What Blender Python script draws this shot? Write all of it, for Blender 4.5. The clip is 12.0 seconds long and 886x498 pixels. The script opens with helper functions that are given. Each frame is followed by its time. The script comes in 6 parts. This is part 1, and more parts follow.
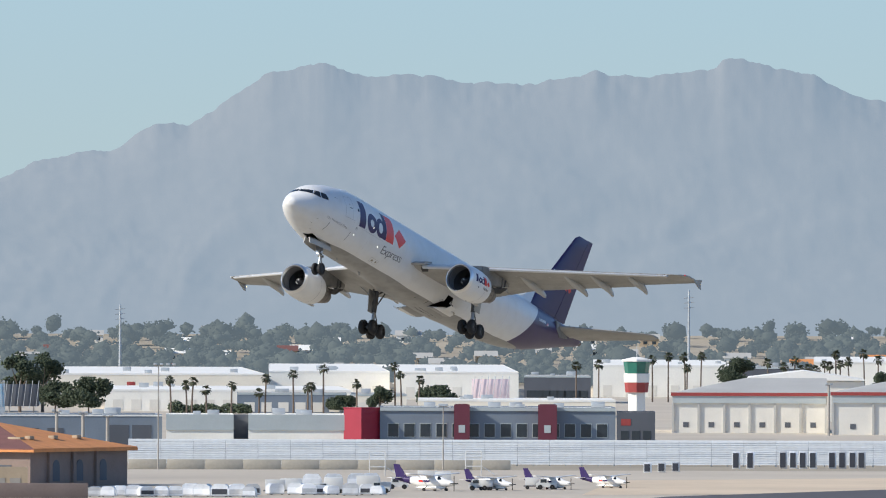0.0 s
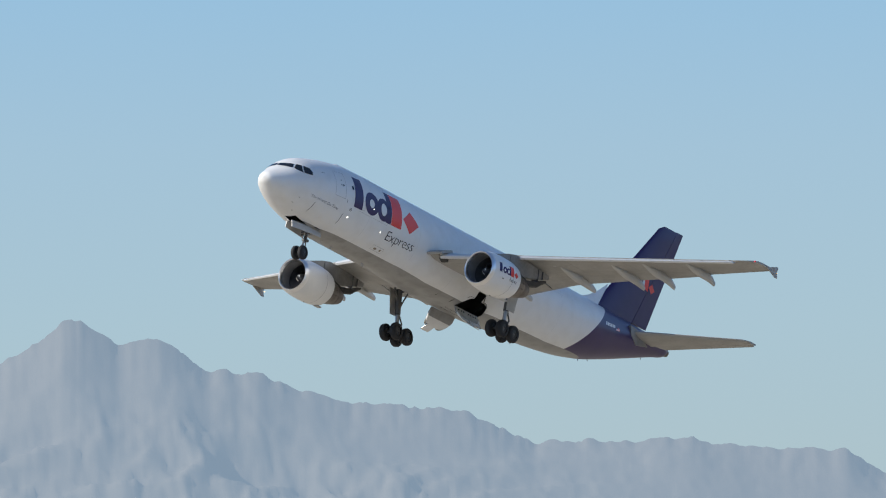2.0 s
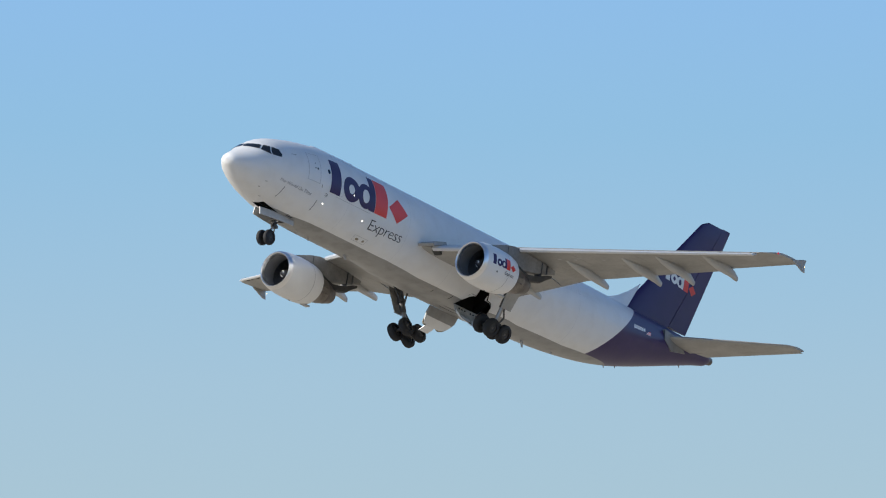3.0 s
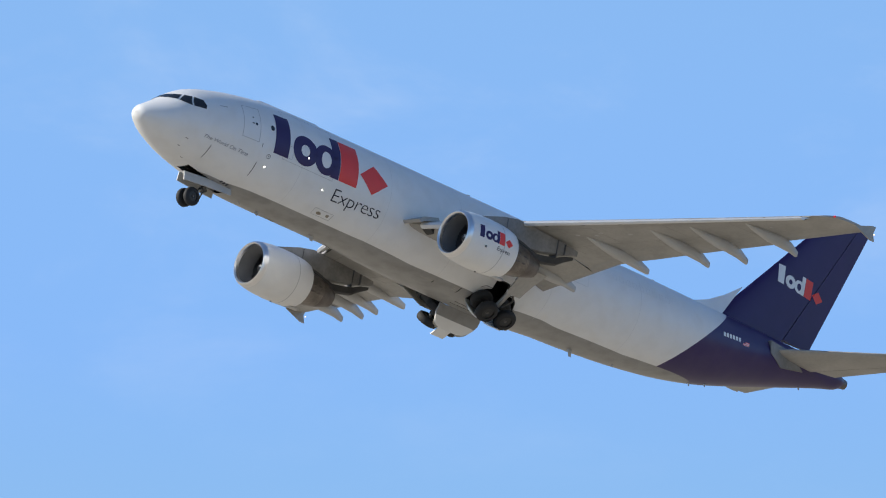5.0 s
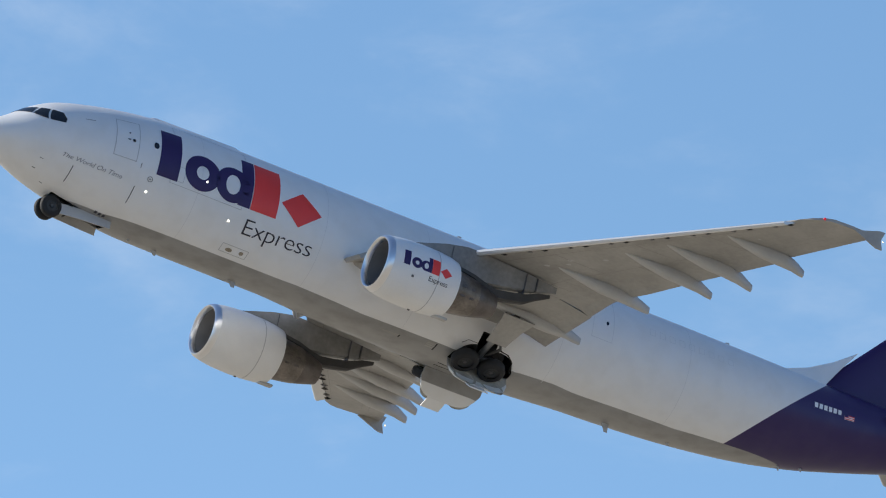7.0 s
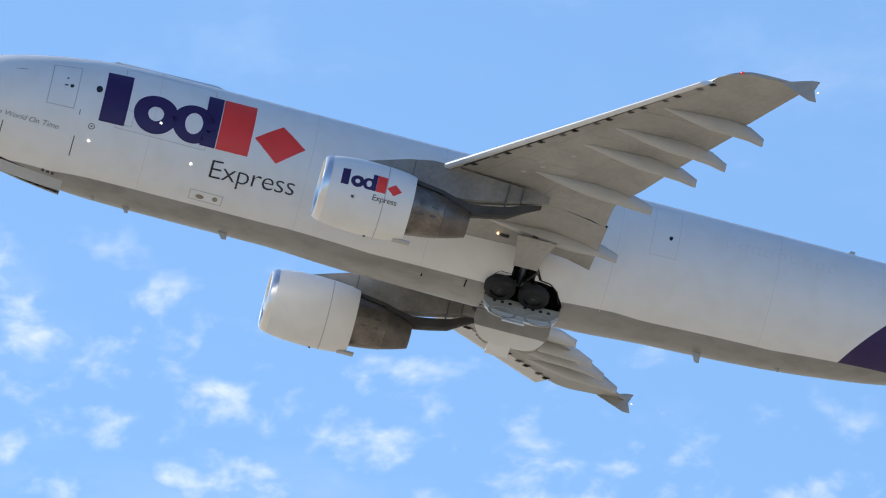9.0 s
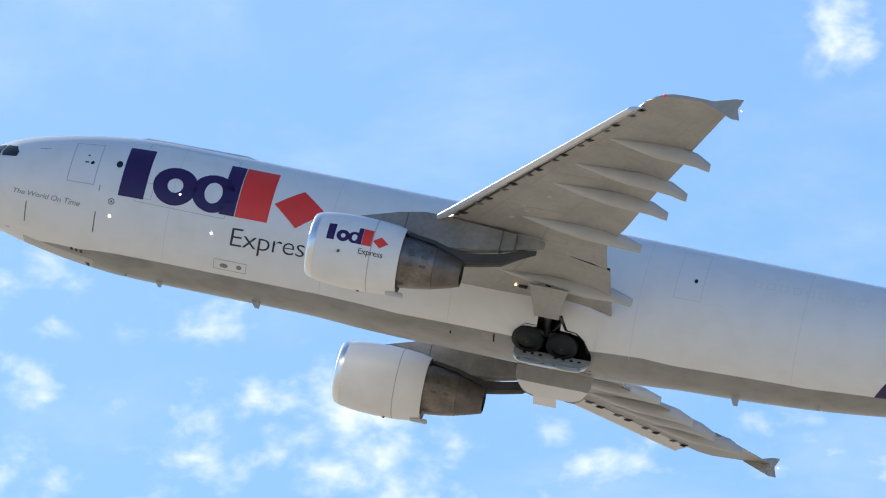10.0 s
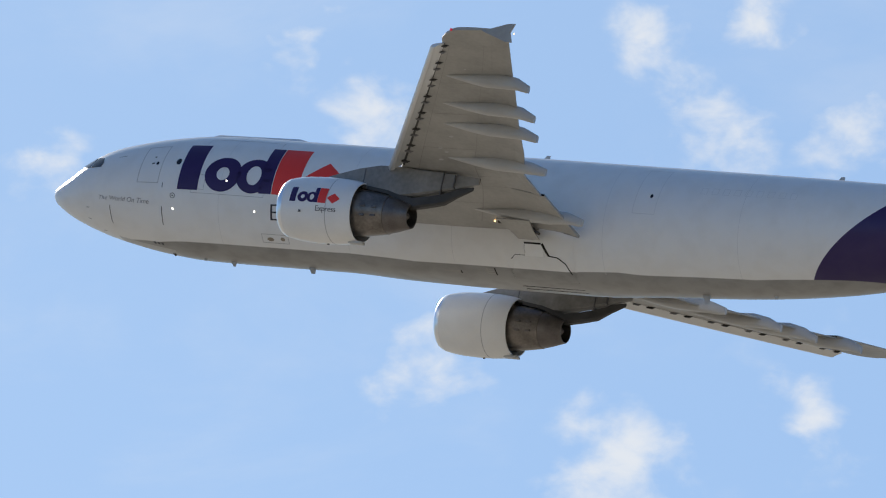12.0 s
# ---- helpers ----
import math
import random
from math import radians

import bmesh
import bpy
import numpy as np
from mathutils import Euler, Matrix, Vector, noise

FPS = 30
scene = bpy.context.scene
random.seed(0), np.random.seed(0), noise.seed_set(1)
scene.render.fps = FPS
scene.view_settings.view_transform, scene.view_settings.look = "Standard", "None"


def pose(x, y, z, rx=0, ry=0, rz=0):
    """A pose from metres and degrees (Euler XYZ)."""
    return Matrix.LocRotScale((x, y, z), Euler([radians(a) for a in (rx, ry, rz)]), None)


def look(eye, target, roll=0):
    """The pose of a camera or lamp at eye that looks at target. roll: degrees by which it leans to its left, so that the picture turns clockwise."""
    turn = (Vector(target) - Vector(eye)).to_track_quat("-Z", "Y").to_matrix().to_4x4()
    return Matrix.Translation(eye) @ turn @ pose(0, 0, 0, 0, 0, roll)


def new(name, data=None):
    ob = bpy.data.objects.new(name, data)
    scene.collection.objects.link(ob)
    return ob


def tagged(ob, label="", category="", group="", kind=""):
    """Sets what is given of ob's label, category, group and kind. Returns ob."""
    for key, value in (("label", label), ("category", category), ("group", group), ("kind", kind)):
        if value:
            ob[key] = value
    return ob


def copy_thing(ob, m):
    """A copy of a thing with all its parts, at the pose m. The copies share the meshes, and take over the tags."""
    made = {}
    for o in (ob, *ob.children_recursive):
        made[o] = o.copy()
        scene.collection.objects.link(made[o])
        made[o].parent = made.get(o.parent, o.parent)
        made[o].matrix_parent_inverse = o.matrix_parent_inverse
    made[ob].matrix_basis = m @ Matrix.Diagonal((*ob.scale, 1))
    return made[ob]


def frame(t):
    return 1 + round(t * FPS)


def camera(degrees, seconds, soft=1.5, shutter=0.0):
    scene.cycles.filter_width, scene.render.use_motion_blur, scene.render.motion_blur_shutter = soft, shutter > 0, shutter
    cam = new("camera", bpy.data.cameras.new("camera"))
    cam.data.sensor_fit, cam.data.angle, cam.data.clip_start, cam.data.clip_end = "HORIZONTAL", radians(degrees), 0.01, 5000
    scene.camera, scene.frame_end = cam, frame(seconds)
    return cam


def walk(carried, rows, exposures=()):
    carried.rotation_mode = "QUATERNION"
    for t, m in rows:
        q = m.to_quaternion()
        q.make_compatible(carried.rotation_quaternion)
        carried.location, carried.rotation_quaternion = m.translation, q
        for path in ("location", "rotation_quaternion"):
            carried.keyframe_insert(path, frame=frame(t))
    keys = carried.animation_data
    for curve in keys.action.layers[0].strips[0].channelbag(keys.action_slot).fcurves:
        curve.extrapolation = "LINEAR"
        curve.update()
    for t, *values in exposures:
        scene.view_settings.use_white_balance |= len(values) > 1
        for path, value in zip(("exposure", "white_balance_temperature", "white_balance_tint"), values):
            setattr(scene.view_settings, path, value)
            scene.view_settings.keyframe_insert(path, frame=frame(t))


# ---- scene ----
cam = camera(4.3806, 12.0, soft=1.1)
EYE_Z = 25.0
# seconds, bearing, elevation and lean of the tripod head, in degrees
VIEW = [(0, -151.679, 0.321, -0.186), (0.5, -150.458, 0.557, -0.107), (1, -149.175, 1.014, -0.020), (1.5, -147.782, 1.516, 0.459), (2, -146.364, 1.911, 0.236), (2.5, -144.775, 2.381, -0.097), (3, -142.691, 3.077, 0.027), (3.5, -140.599, 3.569, 0.021), (4, -138.289, 4.379, -0.003), (4.5, -135.771, 5.274, -0.040), (5, -132.999, 6.255, -0.047), (5.5, -129.920, 7.322, 0.017), (6, -126.591, 8.588, 0.160), (6.5, -122.940, 9.868, -0.365), (7, -118.734, 11.073, -0.526), (7.5, -114.128, 12.314, -0.357), (8, -109.141, 13.565, -0.074), (8.5, -103.811, 14.792, 0.105), (9, -98.188, 15.836, 0.147), (9.5, -92.346, 16.855, 0.155), (10, -86.445, 18.137, -0.189), (10.5, -80.393, 18.757, -0.066), (11, -75.155, 19.251, 0.129), (11.5, -69.904, 19.644, 0.097), (12, -64.684, 19.678, -0.148)]
walk(cam, [(t, pose(0, 0, EYE_Z, 90 + el, 0, az - 90) @ pose(0, 0, 0, 0, 0, -lean)) for t, az, el, lean in VIEW],
     exposures=[(0, 0.0), (1, -0.03), (2, -0.09), (2.5, -0.07), (3.5, -0.06), (5.5, -0.02), (6.5, -0.02), (8.5, 0.22), (9.5, 0.32), (10.5, 0.37), (11, 0.32), (11.5, -0.05), (12, -0.24)])

# ---- light ----
SUN_AZ, SUN_EL = -44.0, 31.0
world = bpy.data.worlds.new("sky")
scene.world = world
world.use_nodes = True


# cloud banks: bearing, height, breadth in degrees, thickness
CLOUD_BANKS = [(-88.6, 19.2, 0.31, 0.8), (-86.1, 17.1, 0.61, 0.8), (-79.2, 19.7, 0.25, 0.8), (-80.5, 19.9, 0.42, 0.7), (-81.4, 18.2, 0.84, 0.8), (-80.0, 17.8, 0.64, 0.6), (-74.7, 20.2, 0.36, 0.9), (-73.8, 20.4, 0.42, 0.7), (-76.7, 20.2, 0.73, 0.8), (-77.0, 18.3, 0.64, 1.0), (-75.5, 18.3, 0.56, 0.6), (-68.4, 20.6, 0.45, 0.9),
               (-71.7, 20.1, 0.47, 0.7), (-68.7, 19.3, 0.53, 0.8), (-70.5, 18.8, 0.39, 0.9), (-66.4, 20.8, 0.28, 0.9), (-65.8, 20.7, 0.28, 0.9), (-64.0, 20.7, 0.28, 0.7), (-64.3, 20.3, 0.31, 1.0), (-66.1, 20.2, 0.39, 0.7), (-64.6, 19.1, 0.36, 0.9), (-66.6, 18.9, 0.28, 0.8), (-65.6, 18.6, 0.42, 1.2), (-62.6, 20.1, 0.28, 0.7), (-66.9, 20.2, 0.39, 0.9)]


def sky_nodes():
    nt = world.node_tree
    N, L = nt.nodes, nt.links
    N.clear()
    out = N.new("ShaderNodeOutputWorld")
    sky = N.new("ShaderNodeTexSky")
    sky.sky_type = "NISHITA"
    sky.sun_disc = False
    sky.sun_elevation = radians(SUN_EL)
    sky.sun_rotation = radians(90 - SUN_AZ)
    sky.altitude = 340
    sky.air_density = 1.0
    sky.dust_density = 0.35
    sky.ozone_density = 2.2
    tc = N.new("ShaderNodeTexCoord")
    sep = N.new("ShaderNodeSeparateXYZ")
    L.new(tc.outputs["Generated"], sep.inputs[0])

    def math_node(op, a, b=None, clamp=False):
        m = N.new("ShaderNodeMath")
        m.operation, m.use_clamp = op, clamp
        for i, v in enumerate((a, b)):
            if v is None:
                continue
            if isinstance(v, (int, float)):
                m.inputs[i].default_value = v
            else:
                L.new(v, m.inputs[i])
        return m.outputs[0]

    def ramp(v, lo, hi):
        r = N.new("ShaderNodeMapRange")
        r.interpolation_type = "SMOOTHSTEP"
        L.new(v, r.inputs[0])
        r.inputs[1].default_value, r.inputs[2].default_value = lo, hi
        return r.outputs[0]

    def cloud_noise(scale, detail, rough, stretch=(1, 1, 1), dist=0.0):
        mp = N.new("ShaderNodeMapping")
        mp.inputs["Scale"].default_value = stretch
        L.new(tc.outputs["Generated"], mp.inputs[0])
        n = N.new("ShaderNodeTexNoise")
        n.inputs["Scale"].default_value = scale
        n.inputs["Detail"].default_value = detail
        n.inputs["Roughness"].default_value = rough
        n.inputs["Distortion"].default_value = dist
        L.new(mp.outputs[0], n.inputs["Vector"])
        return n.outputs[0]

    # small fair-weather puffs gathered in banks, a broken field low in the south, and thin high wisps
    bank_of_cloud = None
    for az, el, wide, thick in CLOUD_BANKS:
        far = N.new("ShaderNodeVectorMath")
        far.operation = "DISTANCE"
        L.new(tc.outputs["Generated"], far.inputs[0])
        far.inputs[1].default_value = (math.cos(radians(el)) * math.cos(radians(az)), math.cos(radians(el)) * math.sin(radians(az)), math.sin(radians(el)))
        near = math_node("MULTIPLY", ramp(far.outputs["Value"], radians(wide) * 1.35, 0.0), thick)
        bank_of_cloud = near if bank_of_cloud is None else math_node("MAXIMUM", bank_of_cloud, near)
    slope = math_node("SUBTRACT", sep.outputs[2], math_node("MULTIPLY", sep.outputs[0], 0.2))
    low_field = math_node("MULTIPLY", ramp(slope, 0.304, 0.284), ramp(sep.outputs[2], 0.20, 0.235))
    low_field = math_node("MULTIPLY", low_field, math_node("MULTIPLY", math_node("MULTIPLY", ramp(sep.outputs[0], -0.33, -0.20), ramp(sep.outputs[0], 0.41, 0.33)), 0.33))
    bank_of_cloud = math_node("MAXIMUM", bank_of_cloud, low_field)
    broken = math_node("MULTIPLY", math_node("SUBTRACT", cloud_noise(175, 5, 0.52, (1, 1, 1.45), 0.15), 0.5), 2.8)
    puffs = ramp(math_node("ADD", bank_of_cloud, broken), 0.28, 1.40)
    cover = math_node("MULTIPLY", puffs, ramp(bank_of_cloud, 0.0, 0.30))
    wisps = ramp(cloud_noise(34, 6, 0.6, (1, 1, 2.0), 0.25), 0.46, 0.80)
    wisp_band = math_node("MULTIPLY", ramp(sep.outputs[2], 0.075, 0.13), 0.19)
    veil = math_node("MULTIPLY", wisps, wisp_band)
    mask = math_node("MAXIMUM", math_node("MULTIPLY", cover, 0.88), veil, True)
    # dusty, greyer air low over the horizon
    low = ramp(sep.outputs[2], 0.20, 0.10)
    air = N.new("ShaderNodeValToRGB")
    L.new(math_node("MULTIPLY", sep.outputs[2], 10.0, True), air.inputs[0])
    stops = ((0.0, (0.44, 0.575, 0.635)), (0.15, (0.44, 0.58, 0.645)), (0.27, (0.42, 0.588, 0.69)), (0.42, (0.385, 0.575, 0.73)), (0.64, (0.292, 0.54, 0.79)), (1.0, (0.25, 0.495, 0.965)))
    for k, (at, c) in enumerate(stops):
        e = air.color_ramp.elements[k] if k < 2 else air.color_ramp.elements.new(at)
        e.position, e.color = at, (*c, 1)
    bright = N.new("ShaderNodeMix")
    bright.data_type = "RGBA"
    bright.blend_type = "MULTIPLY"
    bright.inputs["Factor"].default_value = 1.0
    bright.inputs["B"].default_value = (10, 10, 10, 1)
    L.new(air.outputs[0], bright.inputs["A"])
    tint = N.new("ShaderNodeMix")
    tint.data_type = "RGBA"
    tint.blend_type = "MIX"
    L.new(bright.outputs["Result"], tint.inputs["B"])
    L.new(math_node("MULTIPLY", low, 0.95), tint.inputs["Factor"])
    deep = N.new("ShaderNodeMix")
    deep.data_type = "RGBA"
    deep.blend_type = "MULTIPLY"
    deep.inputs["Factor"].default_value = 1.0
    deep.inputs["B"].default_value = (0.97, 1.18, 1.38, 1)
    L.new(sky.outputs[0], deep.inputs["A"])
    L.new(deep.outputs["Result"], tint.inputs["A"])
    mix = N.new("ShaderNodeMix")
    mix.data_type = "RGBA"
    mix.inputs["B"].default_value = (9.6, 9.9, 10.3, 1)
    # pale aureole round the sun
    dot = N.new("ShaderNodeVectorMath")
    dot.operation = "DOT_PRODUCT"
    L.new(tc.outputs["Generated"], dot.inputs[0])
    dot.inputs[1].default_value = (math.cos(radians(SUN_EL)) * math.cos(radians(SUN_AZ)), math.cos(radians(SUN_EL)) * math.sin(radians(SUN_AZ)), math.sin(radians(SUN_EL)))
    aureole = math_node("MULTIPLY", ramp(dot.outputs["Value"], 0.70, 0.97), 0.33)
    glare = N.new("ShaderNodeMix")
    glare.data_type = "RGBA"
    glare.inputs["B"].default_value = (6.3, 8.1, 9.8, 1)
    L.new(aureole, glare.inputs["Factor"])
    L.new(tint.outputs["Result"], glare.inputs["A"])
    L.new(mask, mix.inputs["Factor"])
    L.new(glare.outputs["Result"], mix.inputs["A"])
    bg = N.new("ShaderNodeBackground")
    bg.inputs["Strength"].default_value = 0.1
    L.new(mix.outputs["Result"], bg.inputs["Color"])
    L.new(bg.outputs[0], out.inputs[0])


sky_nodes()
sun = new("sun", bpy.data.lights.new("sun", "SUN"))
sun.data.energy, sun.data.angle, sun.data.color = 5.0, radians(0.53), (1.0, 0.93, 0.82)
_s = Vector((math.cos(radians(SUN_EL)) * math.cos(radians(SUN_AZ)), math.cos(radians(SUN_EL)) * math.sin(radians(SUN_AZ)), math.sin(radians(SUN_EL))))
sun.matrix_world = look(_s * 300, (0, 0, 0))


# ---- materials ----
def material(name, color, rough=0.5, metal=0.0, var=0.12, scale=1.0, fine=18.0, bump=0.0, coat=0.0, spec=0.5, glow=None, per_object=0.0):
    """A painted, metal or mineral surface with broad stains, fine grain and a little relief."""
    m = bpy.data.materials.new(name)
    m.use_nodes = True
    nt = m.node_tree
    N, L = nt.nodes, nt.links
    b = N["Principled BSDF"]
    b.inputs["Roughness"].default_value = rough
    b.inputs["Metallic"].default_value = metal
    b.inputs["Coat Weight"].default_value = coat
    b.inputs["Specular IOR Level"].default_value = spec
    tc = N.new("ShaderNodeTexCoord")
    big, small = N.new("ShaderNodeTexNoise"), N.new("ShaderNodeTexNoise")
    for n, s in ((big, scale), (small, fine)):
        n.inputs["Scale"].default_value, n.inputs["Detail"].default_value = s, 5
        L.new(tc.outputs["Object"], n.inputs["Vector"])
    add = N.new("ShaderNodeMath")
    add.operation = "MULTIPLY_ADD"
    L.new(small.outputs[0], add.inputs[0])
    add.inputs[1].default_value = 0.5
    L.new(big.outputs[0], add.inputs[2])
    rng = N.new("ShaderNodeMapRange")
    rng.inputs[1].default_value, rng.inputs[2].default_value = 0.45, 1.05
    rng.inputs[3].default_value, rng.inputs[4].default_value = 1 - var, 1 + var
    L.new(add.outputs[0], rng.inputs[0])
    val = rng.outputs[0]
    if per_object:
        info = N.new("ShaderNodeObjectInfo")
        r2 = N.new("ShaderNodeMapRange")
        r2.inputs[3].default_value, r2.inputs[4].default_value = 1 - per_object, 1 + per_object
        L.new(info.outputs["Random"], r2.inputs[0])
        mu = N.new("ShaderNodeMath")
        mu.operation = "MULTIPLY"
        L.new(val, mu.inputs[0])
        L.new(r2.outputs[0], mu.inputs[1])
        val = mu.outputs[0]
    mix = N.new("ShaderNodeVectorMath")
    mix.operation = "SCALE"
    mix.inputs[0].default_value = color[:3]
    L.new(val, mix.inputs["Scale"])
    L.new(mix.outputs[0], b.inputs["Base Color"])
    if bump:
        bp = N.new("ShaderNodeBump")
        bp.inputs["Strength"].default_value = bump
        bp.inputs["Distance"].default_value = 0.02
        L.new(small.outputs[0], bp.inputs["Height"])
        L.new(bp.outputs[0], b.inputs["Normal"])
    if glow:
        b.inputs["Emission Color"].default_value = (*glow[:3], 1)
        b.inputs["Emission Strength"].default_value = glow[3]
    return m


def fuselage_paint(name="fuselage_paint", shift=(0, 0, 0)):
    """White crown and sides, grey belly, purple tail, with grime running back from the doors."""
    m = material(name, (0.80, 0.80, 0.80), 0.34, coat=0.06, spec=0.4)
    nt = m.node_tree
    N, L = nt.nodes, nt.links
    b = N["Principled BSDF"]
    tc = N.new("ShaderNodeTexCoord")
    sep = N.new("ShaderNodeSeparateXYZ")
    moved = N.new("ShaderNodeVectorMath")
    moved.operation = "ADD"
    L.new(tc.outputs["Object"], moved.inputs[0])
    moved.inputs[1].default_value = shift
    L.new(moved.outputs[0], sep.inputs[0])
    x, z = sep.outputs[0], sep.outputs[2]

    def mth(op, a, c, clamp=False):
        n = N.new("ShaderNodeMath")
        n.operation, n.use_clamp = op, clamp
        for i, v in enumerate((a, c)):
            if isinstance(v, (int, float)):
                n.inputs[i].default_value = v
            else:
                L.new(v, n.inputs[i])
        return n.outputs[0]

    def step(v, lo, hi):
        r = N.new("ShaderNodeMapRange")
        L.new(v, r.inputs[0])
        r.inputs[1].default_value, r.inputs[2].default_value = lo, hi
        return r.outputs[0]

    # grey belly below a line that climbs slowly towards the tail
    sag = mth("MULTIPLY", mth("MULTIPLY", step(x, -16.0, -19.5), step(x, -29.5, -27.0)), -0.15)
    line = mth("ADD", sag, -2.47)
    rise = mth("ADD", mth("MULTIPLY", mth("MAXIMUM", mth("SUBTRACT", -30.5, x), 0.0), 0.04), mth("MULTIPLY", mth("MAXIMUM", mth("SUBTRACT", -36.0, x), 0.0), 0.05))
    nose = mth("MULTIPLY", mth("MAXIMUM", mth("ADD", x, 6.2), 0.0), 0.09)
    edge = mth("ADD", mth("ADD", line, rise), nose)
    belly = mth("MULTIPLY", step(mth("SUBTRACT", edge, z), -0.01, 0.01), step(x, -4.55, -4.65))
    # purple tail behind a slanting edge
    tail_edge = mth("ADD", mth("MULTIPLY", z, mth("ADD", mth("MULTIPLY", z, -0.05), -1.0)), -40.53)
    tail = step(mth("SUBTRACT", tail_edge, x), -0.012, 0.012)
    streak = N.new("ShaderNodeTexNoise")
    mp = N.new("ShaderNodeMapping")
    mp.inputs["Scale"].default_value = (0.7, 0.9, 0.6)
    L.new(tc.outputs["Object"], mp.inputs[0])
    streak.inputs["Scale"].default_value, streak.inputs["Detail"].default_value = 1.6, 6
    L.new(mp.outputs[0], streak.inputs["Vector"])
    grime = step(streak.outputs[0], 0.42, 0.78)

    def blend(a, c, f):
        n = N.new("ShaderNodeMix")
        n.data_type = "RGBA"
        for sock, v in (("A", a), ("B", c)):
            if isinstance(v, tuple):
                n.inputs[sock].default_value = v
            else:
                L.new(v, n.inputs[sock])
        if isinstance(f, float):
            n.inputs["Factor"].default_value = f
        else:
            L.new(f, n.inputs["Factor"])
        return n.outputs["Result"]

    white = blend((0.78, 0.78, 0.77, 1), (0.62, 0.60, 0.56, 1), mth("MULTIPLY", grime, 0.30))
    grey = blend((0.30, 0.297, 0.287, 1), (0.22, 0.215, 0.205, 1), grime)
    purple = blend((0.030, 0.014, 0.090, 1), (0.042, 0.024, 0.10, 1), grime)
    col = blend(blend(white, purple, tail), grey, belly)
    L.new(col, b.inputs["Base Color"])
    return m


M_FUS = fuselage_paint()
M_WHITE = material("white_paint", (0.80, 0.80, 0.79), 0.33, var=0.05, coat=0.2)
M_WING = material("wing_grey_paint", (0.35, 0.34, 0.318), 0.47, var=0.20, scale=0.6, fine=5)
M_FAIR = material("fairing_grey_paint", (0.46, 0.455, 0.44), 0.42, var=0.08)
M_SLAT = material("slat_bare_metal_grey", (0.72, 0.72, 0.71), 0.3, metal=0.35, var=0.05)
M_PURPLE = material("purple_paint", (0.030, 0.014, 0.090), 0.38, var=0.12, coat=0.08, spec=0.35)
M_RED = material("orange_red_paint", (0.80, 0.045, 0.032), 0.35, var=0.06)
M_LIP = material("polished_inlet_metal", (0.90, 0.90, 0.90), 0.30, metal=1.0, var=0.04)
M_CORE = material("heat_stained_metal", (0.20, 0.178, 0.158), 0.36, metal=0.75, var=0.42, scale=1.6, fine=9)
M_NOZZLE = material("dark_nozzle_metal", (0.155, 0.138, 0.128), 0.42, metal=0.7, var=0.3, scale=2)
M_SOOT_SHADE = material("soot_and_gap_shade_grey", (0.045, 0.044, 0.043), 0.6, var=0.3, scale=1.5)
M_FAN = material("fan_titanium", (0.12, 0.12, 0.13), 0.38, metal=0.7, var=0.1)
M_DUCT = material("inlet_duct_grey", (0.20, 0.20, 0.205), 0.5, var=0.1)
M_DARK = material("black_and_recess_shade", (0.014, 0.013, 0.012), 0.85, var=0.4, scale=3)
M_TYRE = material("tyre_rubber", (0.017, 0.017, 0.018), 0.75, var=0.25, scale=4)
M_HUB = material("wheel_hub_metal", (0.05, 0.05, 0.05), 0.5, metal=0.5, var=0.15)
M_STRUT = material("landing_gear_grey", (0.10, 0.098, 0.095), 0.5, metal=0.3, var=0.25, scale=3)
M_CHROME = material("chrome_oleo", (0.35, 0.35, 0.35), 0.35, metal=1.0, var=0.03)
M_LINE = material("panel_line_dark", (0.10, 0.10, 0.105), 0.6, var=0.2)
M_SEAM = material("wing_skin_joint", (0.29, 0.28, 0.26), 0.6, var=0.2)
M_FAINT = material("panel_line_faint", (0.47, 0.47, 0.47), 0.55, var=0.1)
M_JOINT = material("skin_joint_pale", (0.66, 0.66, 0.66), 0.4, var=0.05)
M_PRIMER = material("grey_primer_inside", (0.44, 0.42, 0.37), 0.65, var=0.3, scale=2)
M_PRINT = material("black_lettering", (0.035, 0.033, 0.045), 0.5, var=0.1)
M_GRIMY = material("grimy_pylon_grey", (0.22, 0.215, 0.205), 0.5, var=0.32, scale=0.9, fine=6)
M_PORT = material("tarnished_port_brown", (0.30, 0.26, 0.20), 0.5, metal=0.4, var=0.25, scale=4)
M_GREYPRINT = material("grey_lettering", (0.22, 0.22, 0.24), 0.5, var=0.1)
M_GLASS = material("cockpit_glass", (0.012, 0.014, 0.016), 0.06, var=0.1, spec=0.8)
M_LAMP = material("landing_lamp_lit", (0.9, 0.9, 0.85), 0.3, glow=(1.0, 0.95, 0.82, 3.0))
M_AMBER = material("wing_root_lamp_lit", (0.9, 0.6, 0.3), 0.3, glow=(1.0, 0.62, 0.25, 3.0))
M_NAV = material("red_navigation_lamp", (0.6, 0.02, 0.03), 0.3, glow=(1.0, 0.02, 0.05, 0.3))


# ---- mesh helpers ----
def finish(bm, name, mat, sharp=32, recalc=True):
    if recalc:
        bmesh.ops.recalc_face_normals(bm, faces=bm.faces)
    me = bpy.data.meshes.new(name)
    bm.to_mesh(me)
    bm.free()
    me.materials.append(mat)
    if sharp:
        me.polygons.foreach_set("use_smooth", [True] * len(me.polygons))
        me.set_sharp_from_angle(angle=radians(sharp))
    return me


